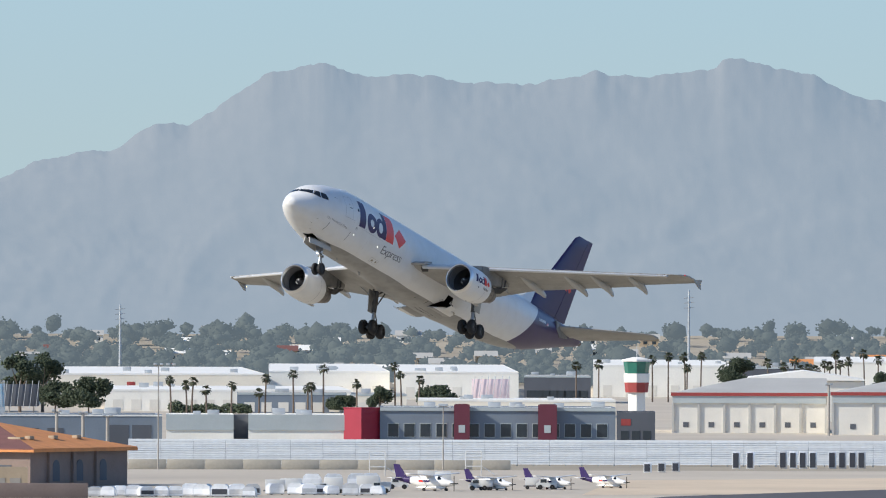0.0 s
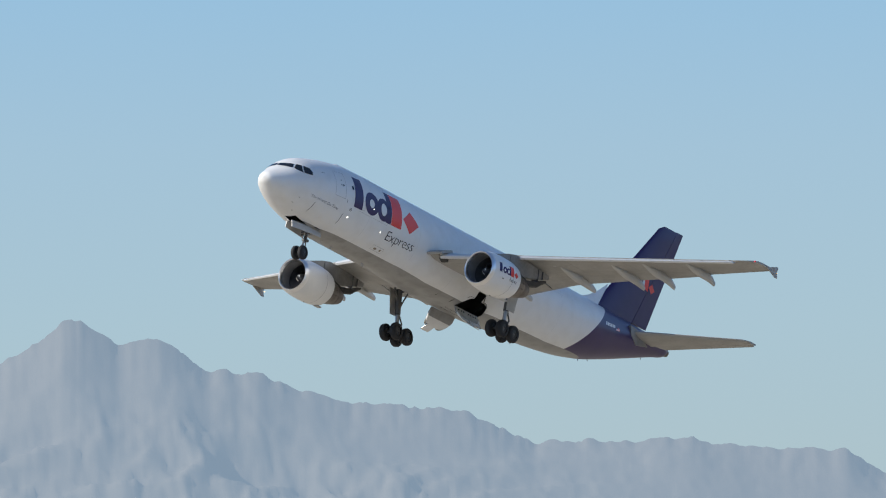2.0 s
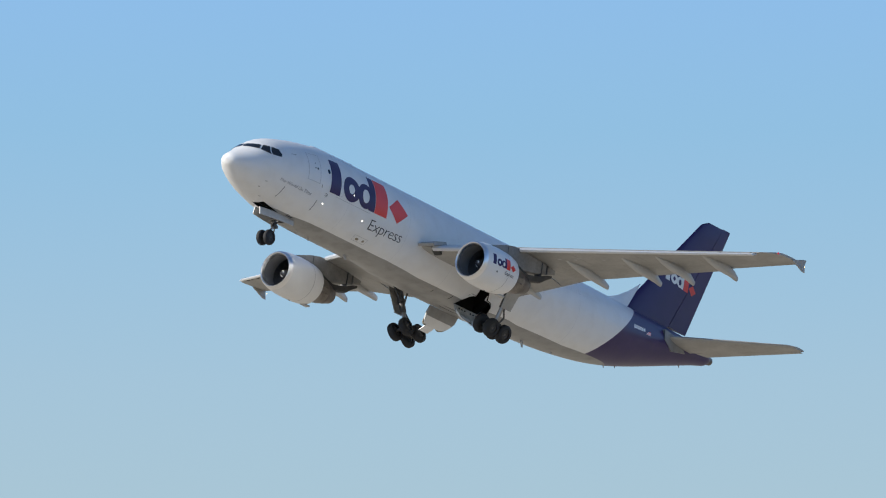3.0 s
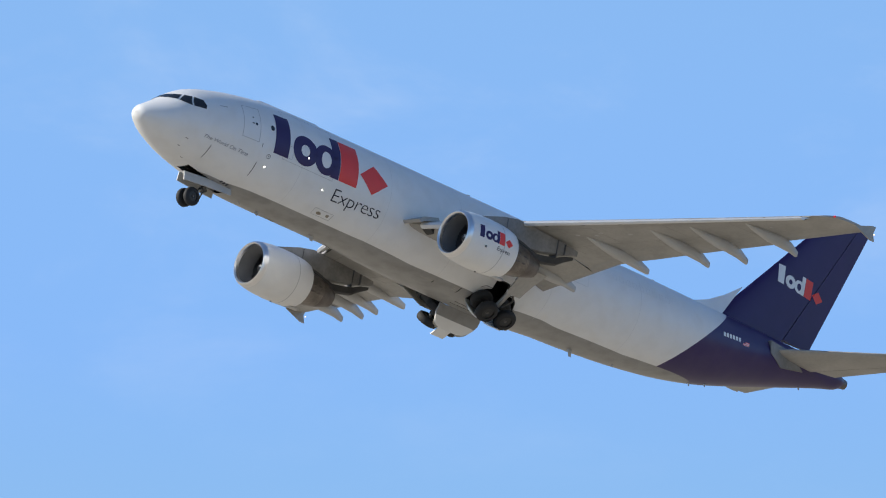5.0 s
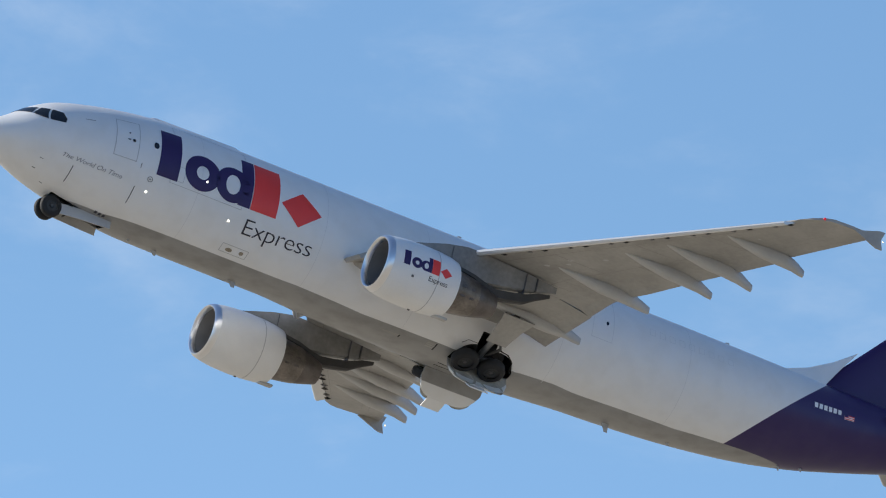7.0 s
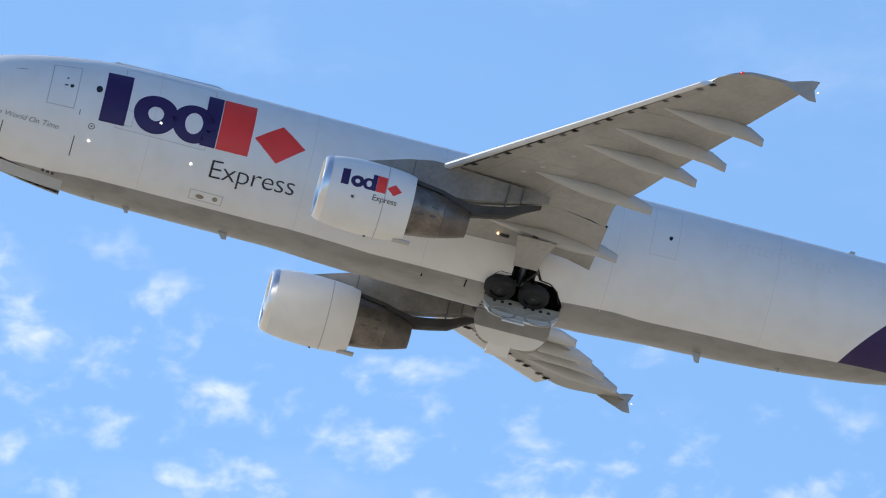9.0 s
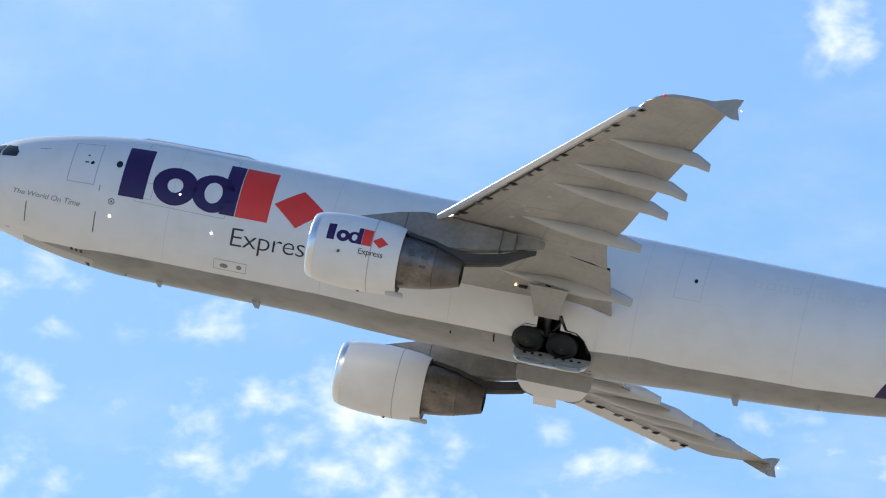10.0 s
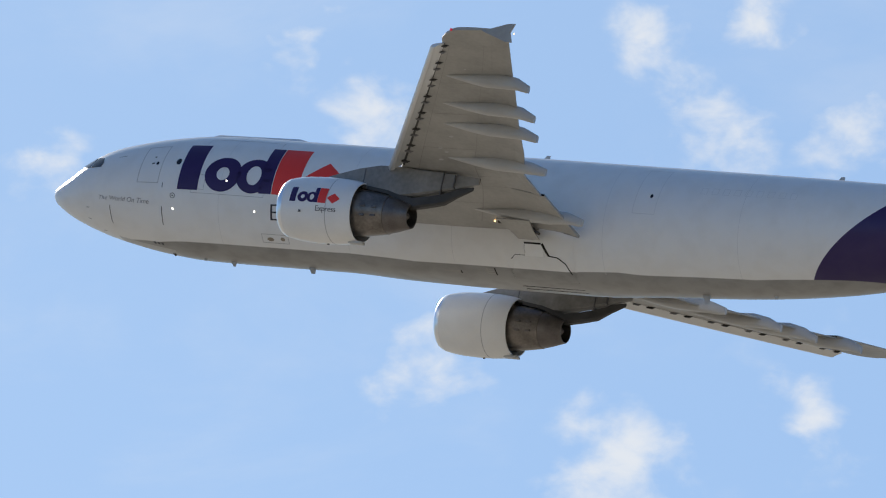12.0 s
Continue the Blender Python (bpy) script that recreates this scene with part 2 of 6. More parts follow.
def part(name, bm, mat, parent, label="", sharp=32, recalc=True):
    """Links a bmesh as one mesh object under a thing or under a part."""
    ob = new(name, finish(bm, name, mat, sharp, recalc))
    ob.parent = parent
    if label:
        tagged(ob, label)
    return ob


def thing(name, bm, mat, label, category, group="", kind="", m=None, sharp=32):
    ob = new(name, finish(bm, name, mat, sharp))
    if m is not None:
        ob.matrix_basis = m
    return tagged(ob, label, category, group, kind)


def empty(name, label, category, group="", m=None):
    ob = new(name)
    ob.empty_display_size = 0.5
    if m is not None:
        ob.matrix_basis = m
    return tagged(ob, label, category, group)


def loft(rings, closed=True, cap=True, bm=None):
    bm = bm or bmesh.new()
    vs = [[bm.verts.new(p) for p in r] for r in rings]
    n = len(rings[0])
    for a, b in zip(vs, vs[1:]):
        for i in range(n if closed else n - 1):
            j = (i + 1) % n
            bm.faces.new((a[i], a[j], b[j], b[i]))
    if cap and closed:
        bm.faces.new(vs[0][::-1])
        bm.faces.new(vs[-1])
    return bm


def box(bm, x0, x1, y0, y1, z0, z1, bevel=0.0, m=None):
    vs = [Vector((x, y, z)) for x in (x0, x1) for y in (y0, y1) for z in (z0, z1)]
    if m is not None:
        vs = [m @ v for v in vs]
    vs = [bm.verts.new(v) for v in vs]
    fs = [bm.faces.new([vs[i] for i in q]) for q in ((0, 1, 3, 2), (4, 6, 7, 5), (0, 4, 5, 1), (2, 3, 7, 6), (0, 2, 6, 4), (1, 5, 7, 3))]
    if bevel:
        es = {e for f in fs for e in f.edges}
        bmesh.ops.bevel(bm, geom=list(es), offset=bevel, segments=2, affect="EDGES", profile=0.5)
    return bm


def tube(bm, a, b, r0, r1=None, n=12, cap=True):
    a, b = Vector(a), Vector(b)
    r1 = r0 if r1 is None else r1
    w = (b - a).normalized()
    u = w.orthogonal().normalized()
    v = w.cross(u)
    rings = []
    for p, r in ((a, r0), (b, r1)):
        rings.append([bm.verts.new(p + r * (math.cos(t) * u + math.sin(t) * v)) for t in (2 * math.pi * i / n for i in range(n))])
    for i in range(n):
        j = (i + 1) % n
        bm.faces.new((rings[0][i], rings[0][j], rings[1][j], rings[1][i]))
    if cap:
        bm.faces.new(rings[0][::-1])
        bm.faces.new(rings[1])
    return bm


def revolve(profile, centre, n=48, bm=None, axis="x"):
    """Turns (along, radius) pairs round an axis through centre."""
    bm = bm or bmesh.new()
    c = Vector(centre)
    rings = []
    for s, r in profile:
        ring = []
        for i in range(n):
            t = 2 * math.pi * i / n
            p = (s, r * math.cos(t), r * math.sin(t)) if axis == "x" else ((r * math.cos(t), s, r * math.sin(t)) if axis == "y" else (r * math.cos(t), r * math.sin(t), s))
            ring.append(bm.verts.new(c + Vector(p)))
        rings.append(ring)
    for a, b in zip(rings, rings[1:]):
        for i in range(n):
            j = (i + 1) % n
            bm.faces.new((a[i], a[j], b[j], b[i]))
    return bm


def curve_through(xs, ys):
    """Shape-keeping cubic through knots (xs rising)."""
    xs, ys = np.array(xs, float), np.array(ys, float)
    h, dl = np.diff(xs), np.diff(ys) / np.diff(xs)
    g = np.zeros(len(xs))
    g[0], g[-1] = dl[0], dl[-1]
    for i in range(1, len(xs) - 1):
        if dl[i - 1] * dl[i] > 0:
            w1, w2 = 2 * h[i] + h[i - 1], h[i] + 2 * h[i - 1]
            g[i] = (w1 + w2) / (w1 / dl[i - 1] + w2 / dl[i])

    def f(x):
        i = int(np.clip(np.searchsorted(xs, x) - 1, 0, len(xs) - 2))
        s = min(max((x - xs[i]) / h[i], 0.0), 1.0)
        return float((2 * s**3 - 3 * s**2 + 1) * ys[i] + (s**3 - 2 * s**2 + s) * h[i] * g[i] + (3 * s**2 - 2 * s**3) * ys[i + 1] + (s**3 - s**2) * h[i] * g[i + 1])

    return f


# ---- the ground ----
REF = -151.68  # bearing from which the plan's angles count, positive to the left, in degrees


def plan(a, d, z=0.0):
    t = radians(REF + a)
    return Vector((d * math.cos(t), d * math.sin(t), z))


def rise(d):
    return 24.0 * max(0.0, min(1.0, (d - 4150) / 800)) ** 1.5


M_GROUND = material("dry_ground", (0.375, 0.325, 0.25), 0.95, var=0.25, scale=0.004, fine=0.05)


def make_ground():
    bm = bmesh.new()
    ds = [0, 60, 200, 600, 1200, 1600, 2000, 2600, 3200, 3800, 4150, 4300, 4450, 4600, 4750, 4900, 4985]
    n = 144
    rings = [[bm.verts.new((d * math.cos(2 * math.pi * i / n), d * math.sin(2 * math.pi * i / n), rise(d))) for i in range(n)] for d in ds[1:]]
    c = bm.verts.new((0, 0, 0))
    for i in range(n):
        bm.faces.new((c, rings[0][i], rings[0][(i + 1) % n]))
    for a, b in zip(rings, rings[1:]):
        for i in range(n):
            bm.faces.new((a[i], b[i], b[(i + 1) % n], a[(i + 1) % n]))
    return thing("ground", bm, M_GROUND, "flat dry tan desert ground", "ground", kind="structure")


make_ground()


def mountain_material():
    m = material("rock_with_haze_glow", (0.105, 0.092, 0.078), 1.0, var=0.10, scale=0.02, fine=0.12, spec=0.0)
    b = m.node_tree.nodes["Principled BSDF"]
    # the haze before the range is painted in as a blue glow
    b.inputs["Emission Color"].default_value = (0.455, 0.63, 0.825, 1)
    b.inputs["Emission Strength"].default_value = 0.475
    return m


M_HAZE_ROCK = mountain_material()
# summits and saddles of the range: plan angle, height angle in degrees
RIDGE = [(-14, 0.5), (-8, 0.8), (-4, 0.95), (-2.18, 1.046), (-1.97, 1.104), (-1.83, 1.187), (-1.52, 1.253), (-1.40, 1.284), (-1.33, 1.228), (-1.19, 1.191), (-0.91, 1.171), (-0.74, 1.212), (-0.56, 1.158), (-0.32, 1.135), (-0.10, 1.135), (0.04, 1.173), (0.41, 1.158), (0.60, 1.238), (0.87, 1.182), (1.26, 0.918), (1.43, 0.920), (1.63, 0.821), (1.96, 0.767), (2.34, 0.605),
         (2.57, 0.618), (2.92, 0.807), (3.15, 0.793), (3.33, 0.92), (3.75, 0.904), (4.14, 0.985), (4.36, 0.95), (4.9, 0.96), (5.25, 1.12), (5.76, 1.139), (6.03, 1.218), (6.18, 1.269), (6.22, 1.311), (6.32, 1.28), (6.39, 1.323), (6.49, 1.301), (6.67, 1.427), (6.72, 1.458), (6.91, 1.428), (7.13, 1.563), (7.19, 1.577), (7.30, 1.474), (7.51, 1.36), (7.94, 1.16), (8.3, 1.05), (9.5, 0.98), (12, 0.8), (20, 0.5)]


def make_mountains():
    KNOTS, HEIGHTS = [k for k, _ in RIDGE], [h for _, h in RIDGE]
    nx, nd = 2200, 56
    verts, faces = [], []
    for i in range(nx + 1):
        a = -13.5 + 33 * i / nx
        outline = lambda spread, n: sum(float(np.interp(a + spread * o / n, KNOTS, HEIGHTS)) for o in range(-n, n + 1)) / (2 * n + 1)
        sharp_top, broad_top = (25 + math.tan(radians(h)) * 4960 for h in (outline(0.02, 1), outline(1.1, 8)))
        relief = 0.26 + 1.0 * min(1.0, max(0.0, (a - 3.6) / 2.4))
        crag = (noise.ridged_multi_fractal(Vector((a * 7, 1.7, 0)), 0.8, 2.2, 5, 1.0, 2.0) - 1.0) * 1.4
        for j in range(nd + 1):
            f = j / nd
            d = 4760 + 200 * f
            g = noise.ridged_multi_fractal(Vector((a * 1.5 + f * 3.0, f * 5.5 - a * 0.5 + 7, a * 0.2)), 0.85, 2.1, 6, 1.0, 2.0)
            rag = noise.fractal(Vector((a * 3.2, f * 7.4, 0)), 1.0, 2.0, 5) * 1.5 + noise.fractal(Vector((a * 16, f * 37, 0)), 0.8, 2.0, 5) * 0.8
            g2 = noise.fractal(Vector((a * 7, f * 16, 2.0)), 0.9, 2.0, 5)
            base = rise(4760) - 2
            top = broad_top + (sharp_top - broad_top) * f ** 6
            spur = noise.ridged_multi_fractal(Vector((a * 0.95 + 1.5 * noise.noise(Vector((a * 0.6, f * 2.4, 9))) + f * 1.3, f * 1.5 + 0.4 * a + 3, 5.0)), 0.9, 2.0, 5, 1.0, 2.0)
            z = base + (top - base) * (f ** 1.15) + rag * (0.25 * f + 0.9 * f ** 9) + crag * 0.8 * f ** 12 + relief * ((spur - 1.0) * 6.5 + (g - 1.0) * 4.0 + g2 * 2.2) * max(0.0, math.sin(math.pi * min(1, f * 1.02))) ** 1.2
            v = plan(a, d, z)
            verts.append(v)
    for i in range(nx):
        for j in range(nd):
            k = i * (nd + 1) + j
            faces.append((k, k + 1, k + nd + 2, k + nd + 1))
    me = bpy.data.meshes.new("mountains")
    me.from_pydata([tuple(v) for v in verts], [], faces)
    me.materials.append(M_HAZE_ROCK)
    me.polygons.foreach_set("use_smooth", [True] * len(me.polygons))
    tagged(new("mountains", me), "blue-grey desert mountain range beyond the city, haze painted in", "mountains", kind="structure")


make_mountains()


# ---- the airliner: x forward from the nose tip, y to port, z up from the fuselage axis ----
S_KNOT = [0.0, 0.12, 0.5, 1.1, 2.05, 3.0, 4.0, 6.0, 8.0, 10.0, 15.5, 18.5, 27.5, 31.0, 33.0, 35.8, 39.7, 42.8, 45.1, 49.3, 52.2, 53.4, 53.85]
TOP = curve_through(S_KNOT, [-0.45, -0.14, 0.16, 0.56, 1.29, 1.80, 2.10, 2.52, 2.76, 2.82, 2.82, 2.82, 2.82, 2.82, 2.82, 2.82, 2.81, 2.80, 2.79, 2.76, 2.66, 2.52, 2.25])
BOT = curve_through(S_KNOT, [-0.45, -0.72, -1.02, -1.35, -1.72, -2.02, -2.25, -2.60, -2.79, -2.82, -2.83, -2.92, -2.99, -2.83, -2.75, -2.58, -2.16, -1.57, -0.93, 0.38, 1.28, 1.62, 1.95])
WID = curve_through(S_KNOT, [0.02, 0.38, 0.76, 1.18, 1.70, 2.08, 2.34, 2.66, 2.80, 2.82, 2.82, 2.82, 2.82, 2.82, 2.81, 2.76, 2.50, 2.14, 1.82, 1.22, 0.72, 0.48, 0.18])


def skin(s, th, off=0.0):
    """A point of the fuselage skin s metres behind the nose, th round from port, raised by off."""
    top, bot, w = TOP(s) + off, BOT(s) - off, WID(s) + off
    zc = (top + bot) / 2 if s < 10 or s > 33 else 0.0
    if 10 <= s < 15.5 or 31 < s <= 33:
        zc = 0.0
    c, sn = math.cos(th), math.sin(th)
    y, z = w * c, zc + ((top - zc) if sn > 0 else (zc - bot)) * sn
    full = max(0.0, 1 - abs((s - 23.3) / 7.8) ** 3)
    if sn < 0 and full > 0:
        y = w * math.copysign(abs(c) ** (1 - 0.22 * full), c)
    return Vector((-s, y, z))


def theta_at(s, z):
    """The angle on the port side at which the skin passes height z."""
    lo, hi = -1.57, 1.57
    for _ in range(26):
        mid = (lo + hi) / 2
        if skin(s, mid).z < z:
            lo = mid
        else:
            hi = mid
    return lo


BAY = (24.3, 27.4)
NOSE_BAY = (3.9, 6.9)


N_ROUND = 112
BAY_TH = (-2 * math.pi * 23.5 / N_ROUND, -2 * math.pi * 14.5 / N_ROUND)


SLOT_TH = -2 * math.pi * 10.5 / N_ROUND
SLOT = (25.1, 26.05)


def bay_edge(s):
    """Upper edge of the rounded bay opening."""
    k = abs(2 * (s - BAY[0]) / (BAY[1] - BAY[0]) - 1)
    return BAY_TH[0] + (BAY_TH[1] - BAY_TH[0]) * max(0.35, (1 - min(k, 1.0) ** 4) ** 0.5)


def warp(s, th):
    """Draws the skin's lines to the rounded edge of the bays."""
    t = th if th > -math.pi / 2 else -math.pi - th
    if BAY[0] <= s <= BAY[1] and BAY_TH[0] <= t < -0.15:
        e = bay_edge(s)
        if t <= BAY_TH[1] + 1e-6:
            u = BAY_TH[0] + (t - BAY_TH[0]) * (e - BAY_TH[0]) / (BAY_TH[1] - BAY_TH[0])
        else:
            u = e + (t - BAY_TH[1]) * (-0.15 - e) / (-0.15 - BAY_TH[1])
        return u if th > -math.pi / 2 else -math.pi - u
    return th


def in_bay(c, th):
    th = th if c.y > 0 else -math.pi - th
    if BAY[0] < -c.x < BAY[1] and BAY_TH[0] < th < BAY_TH[1]:
        return True
    if SLOT[0] < -c.x < SLOT[1] and BAY_TH[1] < th < SLOT_TH:
        return True
    return NOSE_BAY[0] < -c.x < NOSE_BAY[1] and c.z < -1.6 and abs(c.y) < 0.5


def make_fuselage(plane):
    st = sorted({*[0.0, 0.02, 0.06, 0.12, 0.2, 0.32, 0.5, 0.7, 0.9, 1.1, 1.4, 1.7, 2.05, 2.4, 2.8, 3.2, 3.6], *BAY, *NOSE_BAY, *SLOT, *np.linspace(BAY[0], BAY[1], 22).round(3).tolist(),
                 *np.arange(4.2, 53.4, 0.45).round(2).tolist(), 53.6, 53.75, 53.85})
    n = N_ROUND
    bm = bmesh.new()
    turn = [2 * math.pi * (i + 0.5) / n for i in range(n)]
    turn = [t if t < math.pi / 2 else t - 2 * math.pi for t in turn]
    vs = [[bm.verts.new(skin(s, warp(s, t))) for t in turn] for s in st]
    for a, b in zip(vs, vs[1:]):
        for i in range(n):
            mid = 2 * math.pi * (i + 1) / n
            mid = mid if mid < math.pi / 2 else mid - 2 * math.pi
            q = (a[i], a[(i + 1) % n], b[(i + 1) % n], b[i])
            if not in_bay(sum((v.co for v in q), Vector()) / 4, mid):
                bm.faces.new(q)
    bm.faces.new(vs[0][::-1])
    bm.faces.new(vs[-1])
    return part("fuselage", bm, M_FUS, plane, "white fuselage with grey belly and purple tail", sharp=40)


def decal(name, polys, mat, parent, label="", off=0.008, side=1, surface=None, raw=None):
    """Paint on the skin: flat outlines in (metres aft, metres up the skin), cut fine and wrapped on."""
    bm = bmesh.new()
    if raw is not None:
        bm.from_mesh(raw)
    for p in polys:
        bm.faces.new([bm.verts.new((u, v, 0)) for u, v in p])
    us = [v.co.x for v in bm.verts]
    vv = [v.co.y for v in bm.verts]
    for axis, lo, hi in ((1, min(vv), max(vv)), (0, min(us), max(us))):
        step = 0.12 if axis else 0.35
        k = lo + step
        while k < hi:
            co = (k, 0, 0) if axis == 0 else (0, k, 0)
            bmesh.ops.bisect_plane(bm, geom=bm.verts[:] + bm.edges[:] + bm.faces[:], plane_co=co, plane_no=(1, 0, 0) if axis == 0 else (0, 1, 0), dist=1e-5)
            k += step
    for v in bm.verts:
        p = surface(v.co.x, v.co.y) if surface else skin(v.co.x, v.co.y / 2.82, off)
        v.co = Vector((p.x, p.y * side, p.z))
    bmesh.ops.recalc_face_normals(bm, faces=bm.faces)
    return part(name, bm, mat, parent, label, sharp=60, recalc=False)


def up_skin(s, z):
    return theta_at(s, z) * 2.82


def rect(u0, u1, v0, v1):
    return [(u0, v0), (u1, v0), (u1, v1), (u0, v1)]


def oval(u, v, a, b, n=28):
    return [(u + a * math.cos(t), v + b * math.sin(t)) for t in (2 * math.pi * i / n for i in range(n))]


def ring(u, v, a, b, ai, bi, n=32):
    o, i = oval(u, v, a, b, n), oval(u, v, ai, bi, n)
    return [[o[k], o[(k + 1) % n], i[(k + 1) % n], i[k]] for k in range(n)]


def frame_lines(u0, u1, v0, v1, w):
    return [rect(u0, u1, v0, v0 + w), rect(u0, u1, v1 - w, v1), rect(u0, u0 + w, v0 + w, v1 - w), rect(u1 - w, u1, v0 + w, v1 - w)]


def lettering(text, size, u, v, spread=1.0, slant=0.0, shear=0.0, thin=0.0, wide=1.0):
    """Letters as a flat mesh whose first letter starts at (u, v), running aft."""
    cu = bpy.data.curves.new("letters", "FONT")
    cu.body, cu.size, cu.space_character, cu.resolution_u, cu.shear, cu.offset = text, size, spread, 3, shear, -thin
    ob = bpy.data.objects.new("letters", cu)
    me = bpy.data.meshes.new_from_object(ob)
    bpy.data.objects.remove(ob)
    for vert in me.vertices:
        vert.co = (u + vert.co.x * wide, v + vert.co.y + slant * vert.co.x * wide, 0)
    return me


def logo(u0, v0, w, h):
    """The sign's masses as plain shapes: (dark ones, red ones)."""
    U = lambda f: u0 + f * w
    V = lambda f: v0 + f * h
    dark = [rect(U(0), U(0.125), V(0), V(1))]
    dark += ring(U(0.262), V(0.335), 0.108 * w, 0.345 * h, 0.038 * w, 0.13 * h)
    dark += ring(U(0.45), V(0.335), 0.105 * w, 0.345 * h, 0.043 * w, 0.19 * h)
    dark += [rect(U(0.497), U(0.572), V(0), V(1))]
    red = [rect(U(0.576), U(0.735), V(0), V(1))]
    red += [[(U(0.75), V(0.345)), (U(0.875), V(0.0)), (U(1.0), V(0.345)), (U(0.875), V(0.69))]]
    return dark, red


def dress_fuselage(plane, body):
    top, base = up_skin(7.6, 1.74), up_skin(7.7, -0.50)
    dark, red = logo(7.6, base, 8.3, top - base)
    dark = [[(u, v + 0.012 * (u - 7.6)) for u, v in p] for p in dark]
    red = [[(u, v + 0.012 * (u - 7.6)) for u, v in p] for p in red]
    decal("logo_dark", dark, M_PURPLE, body, "dark purple shapes of the company sign", off=0.010)
    decal("logo_red", red, M_RED, body, "orange-red shapes of the company sign", off=0.010)
    decal("lettering", [], M_PRINT, body, "thin black word", off=0.010, raw=lettering("Express", 1.08, 12.3, -1.61, 0.93, 0.04, thin=0.012, wide=1.14))
    decal("motto", [], M_GREYPRINT, body, "small grey slanted words", off=0.008, raw=lettering("The World On Time", 0.36, 3.28, -1.29, 0.98, 0.0, 0.25, wide=0.95))
    # doors, hatches and panel lines
    decal("crew_door", frame_lines(5.42, 6.56, -0.26, 1.95, 0.035), M_FAINT, body, "door outline")
    decal("door_window", [oval(6.28, 0.78, 0.075, 0.09, 14)], M_GLASS, body)
    decal("door_latch", [oval(6.06, 1.16, 0.05, 0.05, 10)], M_LINE, body)
    decal("door_handle", [rect(5.98, 6.12, 0.74, 0.82)], M_LINE, body)
    decal("round_window", [oval(7.37, 0.87, 0.13, 0.17, 16)], M_GLASS, body)
    decal("crew_door", frame_lines(30.2, 31.3, up_skin(30, -0.1), up_skin(30, 2.2), 0.03), M_JOINT, body, "door outline")
    decal("door_window", [oval(30.95, up_skin(31, 0.77), 0.075, 0.10, 14)], M_GLASS, body)
    decal("cargo_door", frame_lines(8.3, 12.0, -0.62, 2.6, 0.022), M_FAINT, body, "faint cargo door outline")
    decal("hatch", frame_lines(8.55, 8.95, -0.45, 0.25, 0.022), M_FAINT, body)
    decal("service_panel", frame_lines(11.85, 13.2, -2.72, -2.25, 0.03), M_FAINT, body, "oval-holed service panel")
    decal("service_port", [oval(12.28, -2.52, 0.17, 0.10)], M_PORT, body)
    decal("service_port", [oval(12.90, -2.48, 0.11, 0.10)], M_PORT, body)
    decal("panel_seam", [rect(3.93, 3.97, -2.75, -1.6)], M_LINE, body)
    decal("panel_seam", [rect(6.82, 6.86, -2.27, -1.35)], M_LINE, body)
    decal("panel_seam", [rect(6.80, 6.83, -0.46, -0.22)], M_LINE, body)
    decal("static_port", ring(7.40, -0.80, 0.13, 0.13, 0.10, 0.10, 20), M_LINE, body)
    decal("static_port", [oval(7.40, -0.80, 0.04, 0.04, 10)], M_LINE, body)
    for u, v in ((2.52, -1.97), (2.46, -2.9), (3.15, -3.7)):
        decal("pitot_plate", [rect(u, u + 0.16, v, v + 0.05)], M_LINE, body)
    decal("window_seal", [rect(4.0, 4.45, 1.42, 1.45)], M_LINE, body)
    # joints of the fuselage sections
    for s in (9.75, 16.2, 21.5, 28.9, 35.4):
        decal("section_joint", [rect(s, s + 0.022, -3.0, 3.6)], M_JOINT, body, off=0.005)
    # row of plugged windows, faint on the rear
    for k in range(9):
        decal("window_plug", frame_lines(33.2 + k * 0.53, 33.5 + k * 0.53, 1.05, 1.42, 0.02), M_JOINT, body)
    # registration and fleet number as plain bars
    for k in range(6):
        decal("marking_bar", [rect(42.38 + k * 0.27, 42.57 + k * 0.27, 0.42, 0.75)], M_WHITE, body)
    for k in range(3):
        decal("marking_bar", [rect(5.95 + k * 0.20, 6.07 + k * 0.20, -3.62, -3.42)], M_PRINT, body)
    decal("flag", [rect(44.12, 44.68, 0.22, 0.54)], M_WHITE, body, "small striped flag")
    for k in range(3):
        z = 0.24 + k * 0.12
        decal("flag_stripe", [rect(44.12 if k < 2 else 44.34, 44.68, z, z + 0.06)], M_RED, body, off=0.014)
    decal("flag_canton", [rect(44.12, 44.33, 0.40, 0.55)], M_PURPLE, body, off=0.015)
    # dark gaps round the closed edge of the belly gear doors
    for side in (1, -1):
        w = 0.030
        decal("door_gap", [rect(SLOT[0], SLOT[1] - 0.12, -1.72, -1.64)], M_DARK, body, side=side)
        decal("door_gap", [[(SLOT[1] - 0.12, -1.72), (SLOT[1] - 0.02, -1.64), (26.34, -2.22), (26.24, -2.26)]], M_DARK, body, side=side)
        decal("door_gap", [rect(24.62, SLOT[0], -2.28, -2.25), [(24.62, -2.28), (24.62, -2.25), (24.38, -2.50), (24.42, -2.52)]], M_LINE, body, side=side)
        decal("door_gap", [[(26.26, -2.26), (26.70, -2.30), (26.70, -2.25), (26.30, -2.20)], [(26.68, -2.30), (27.04, -2.58), (27.08, -2.54), (26.72, -2.25)], [(27.04, -2.58), (27.24, -3.15), (27.29, -3.15), (27.08, -2.54)]], M_DARK, body, side=side)
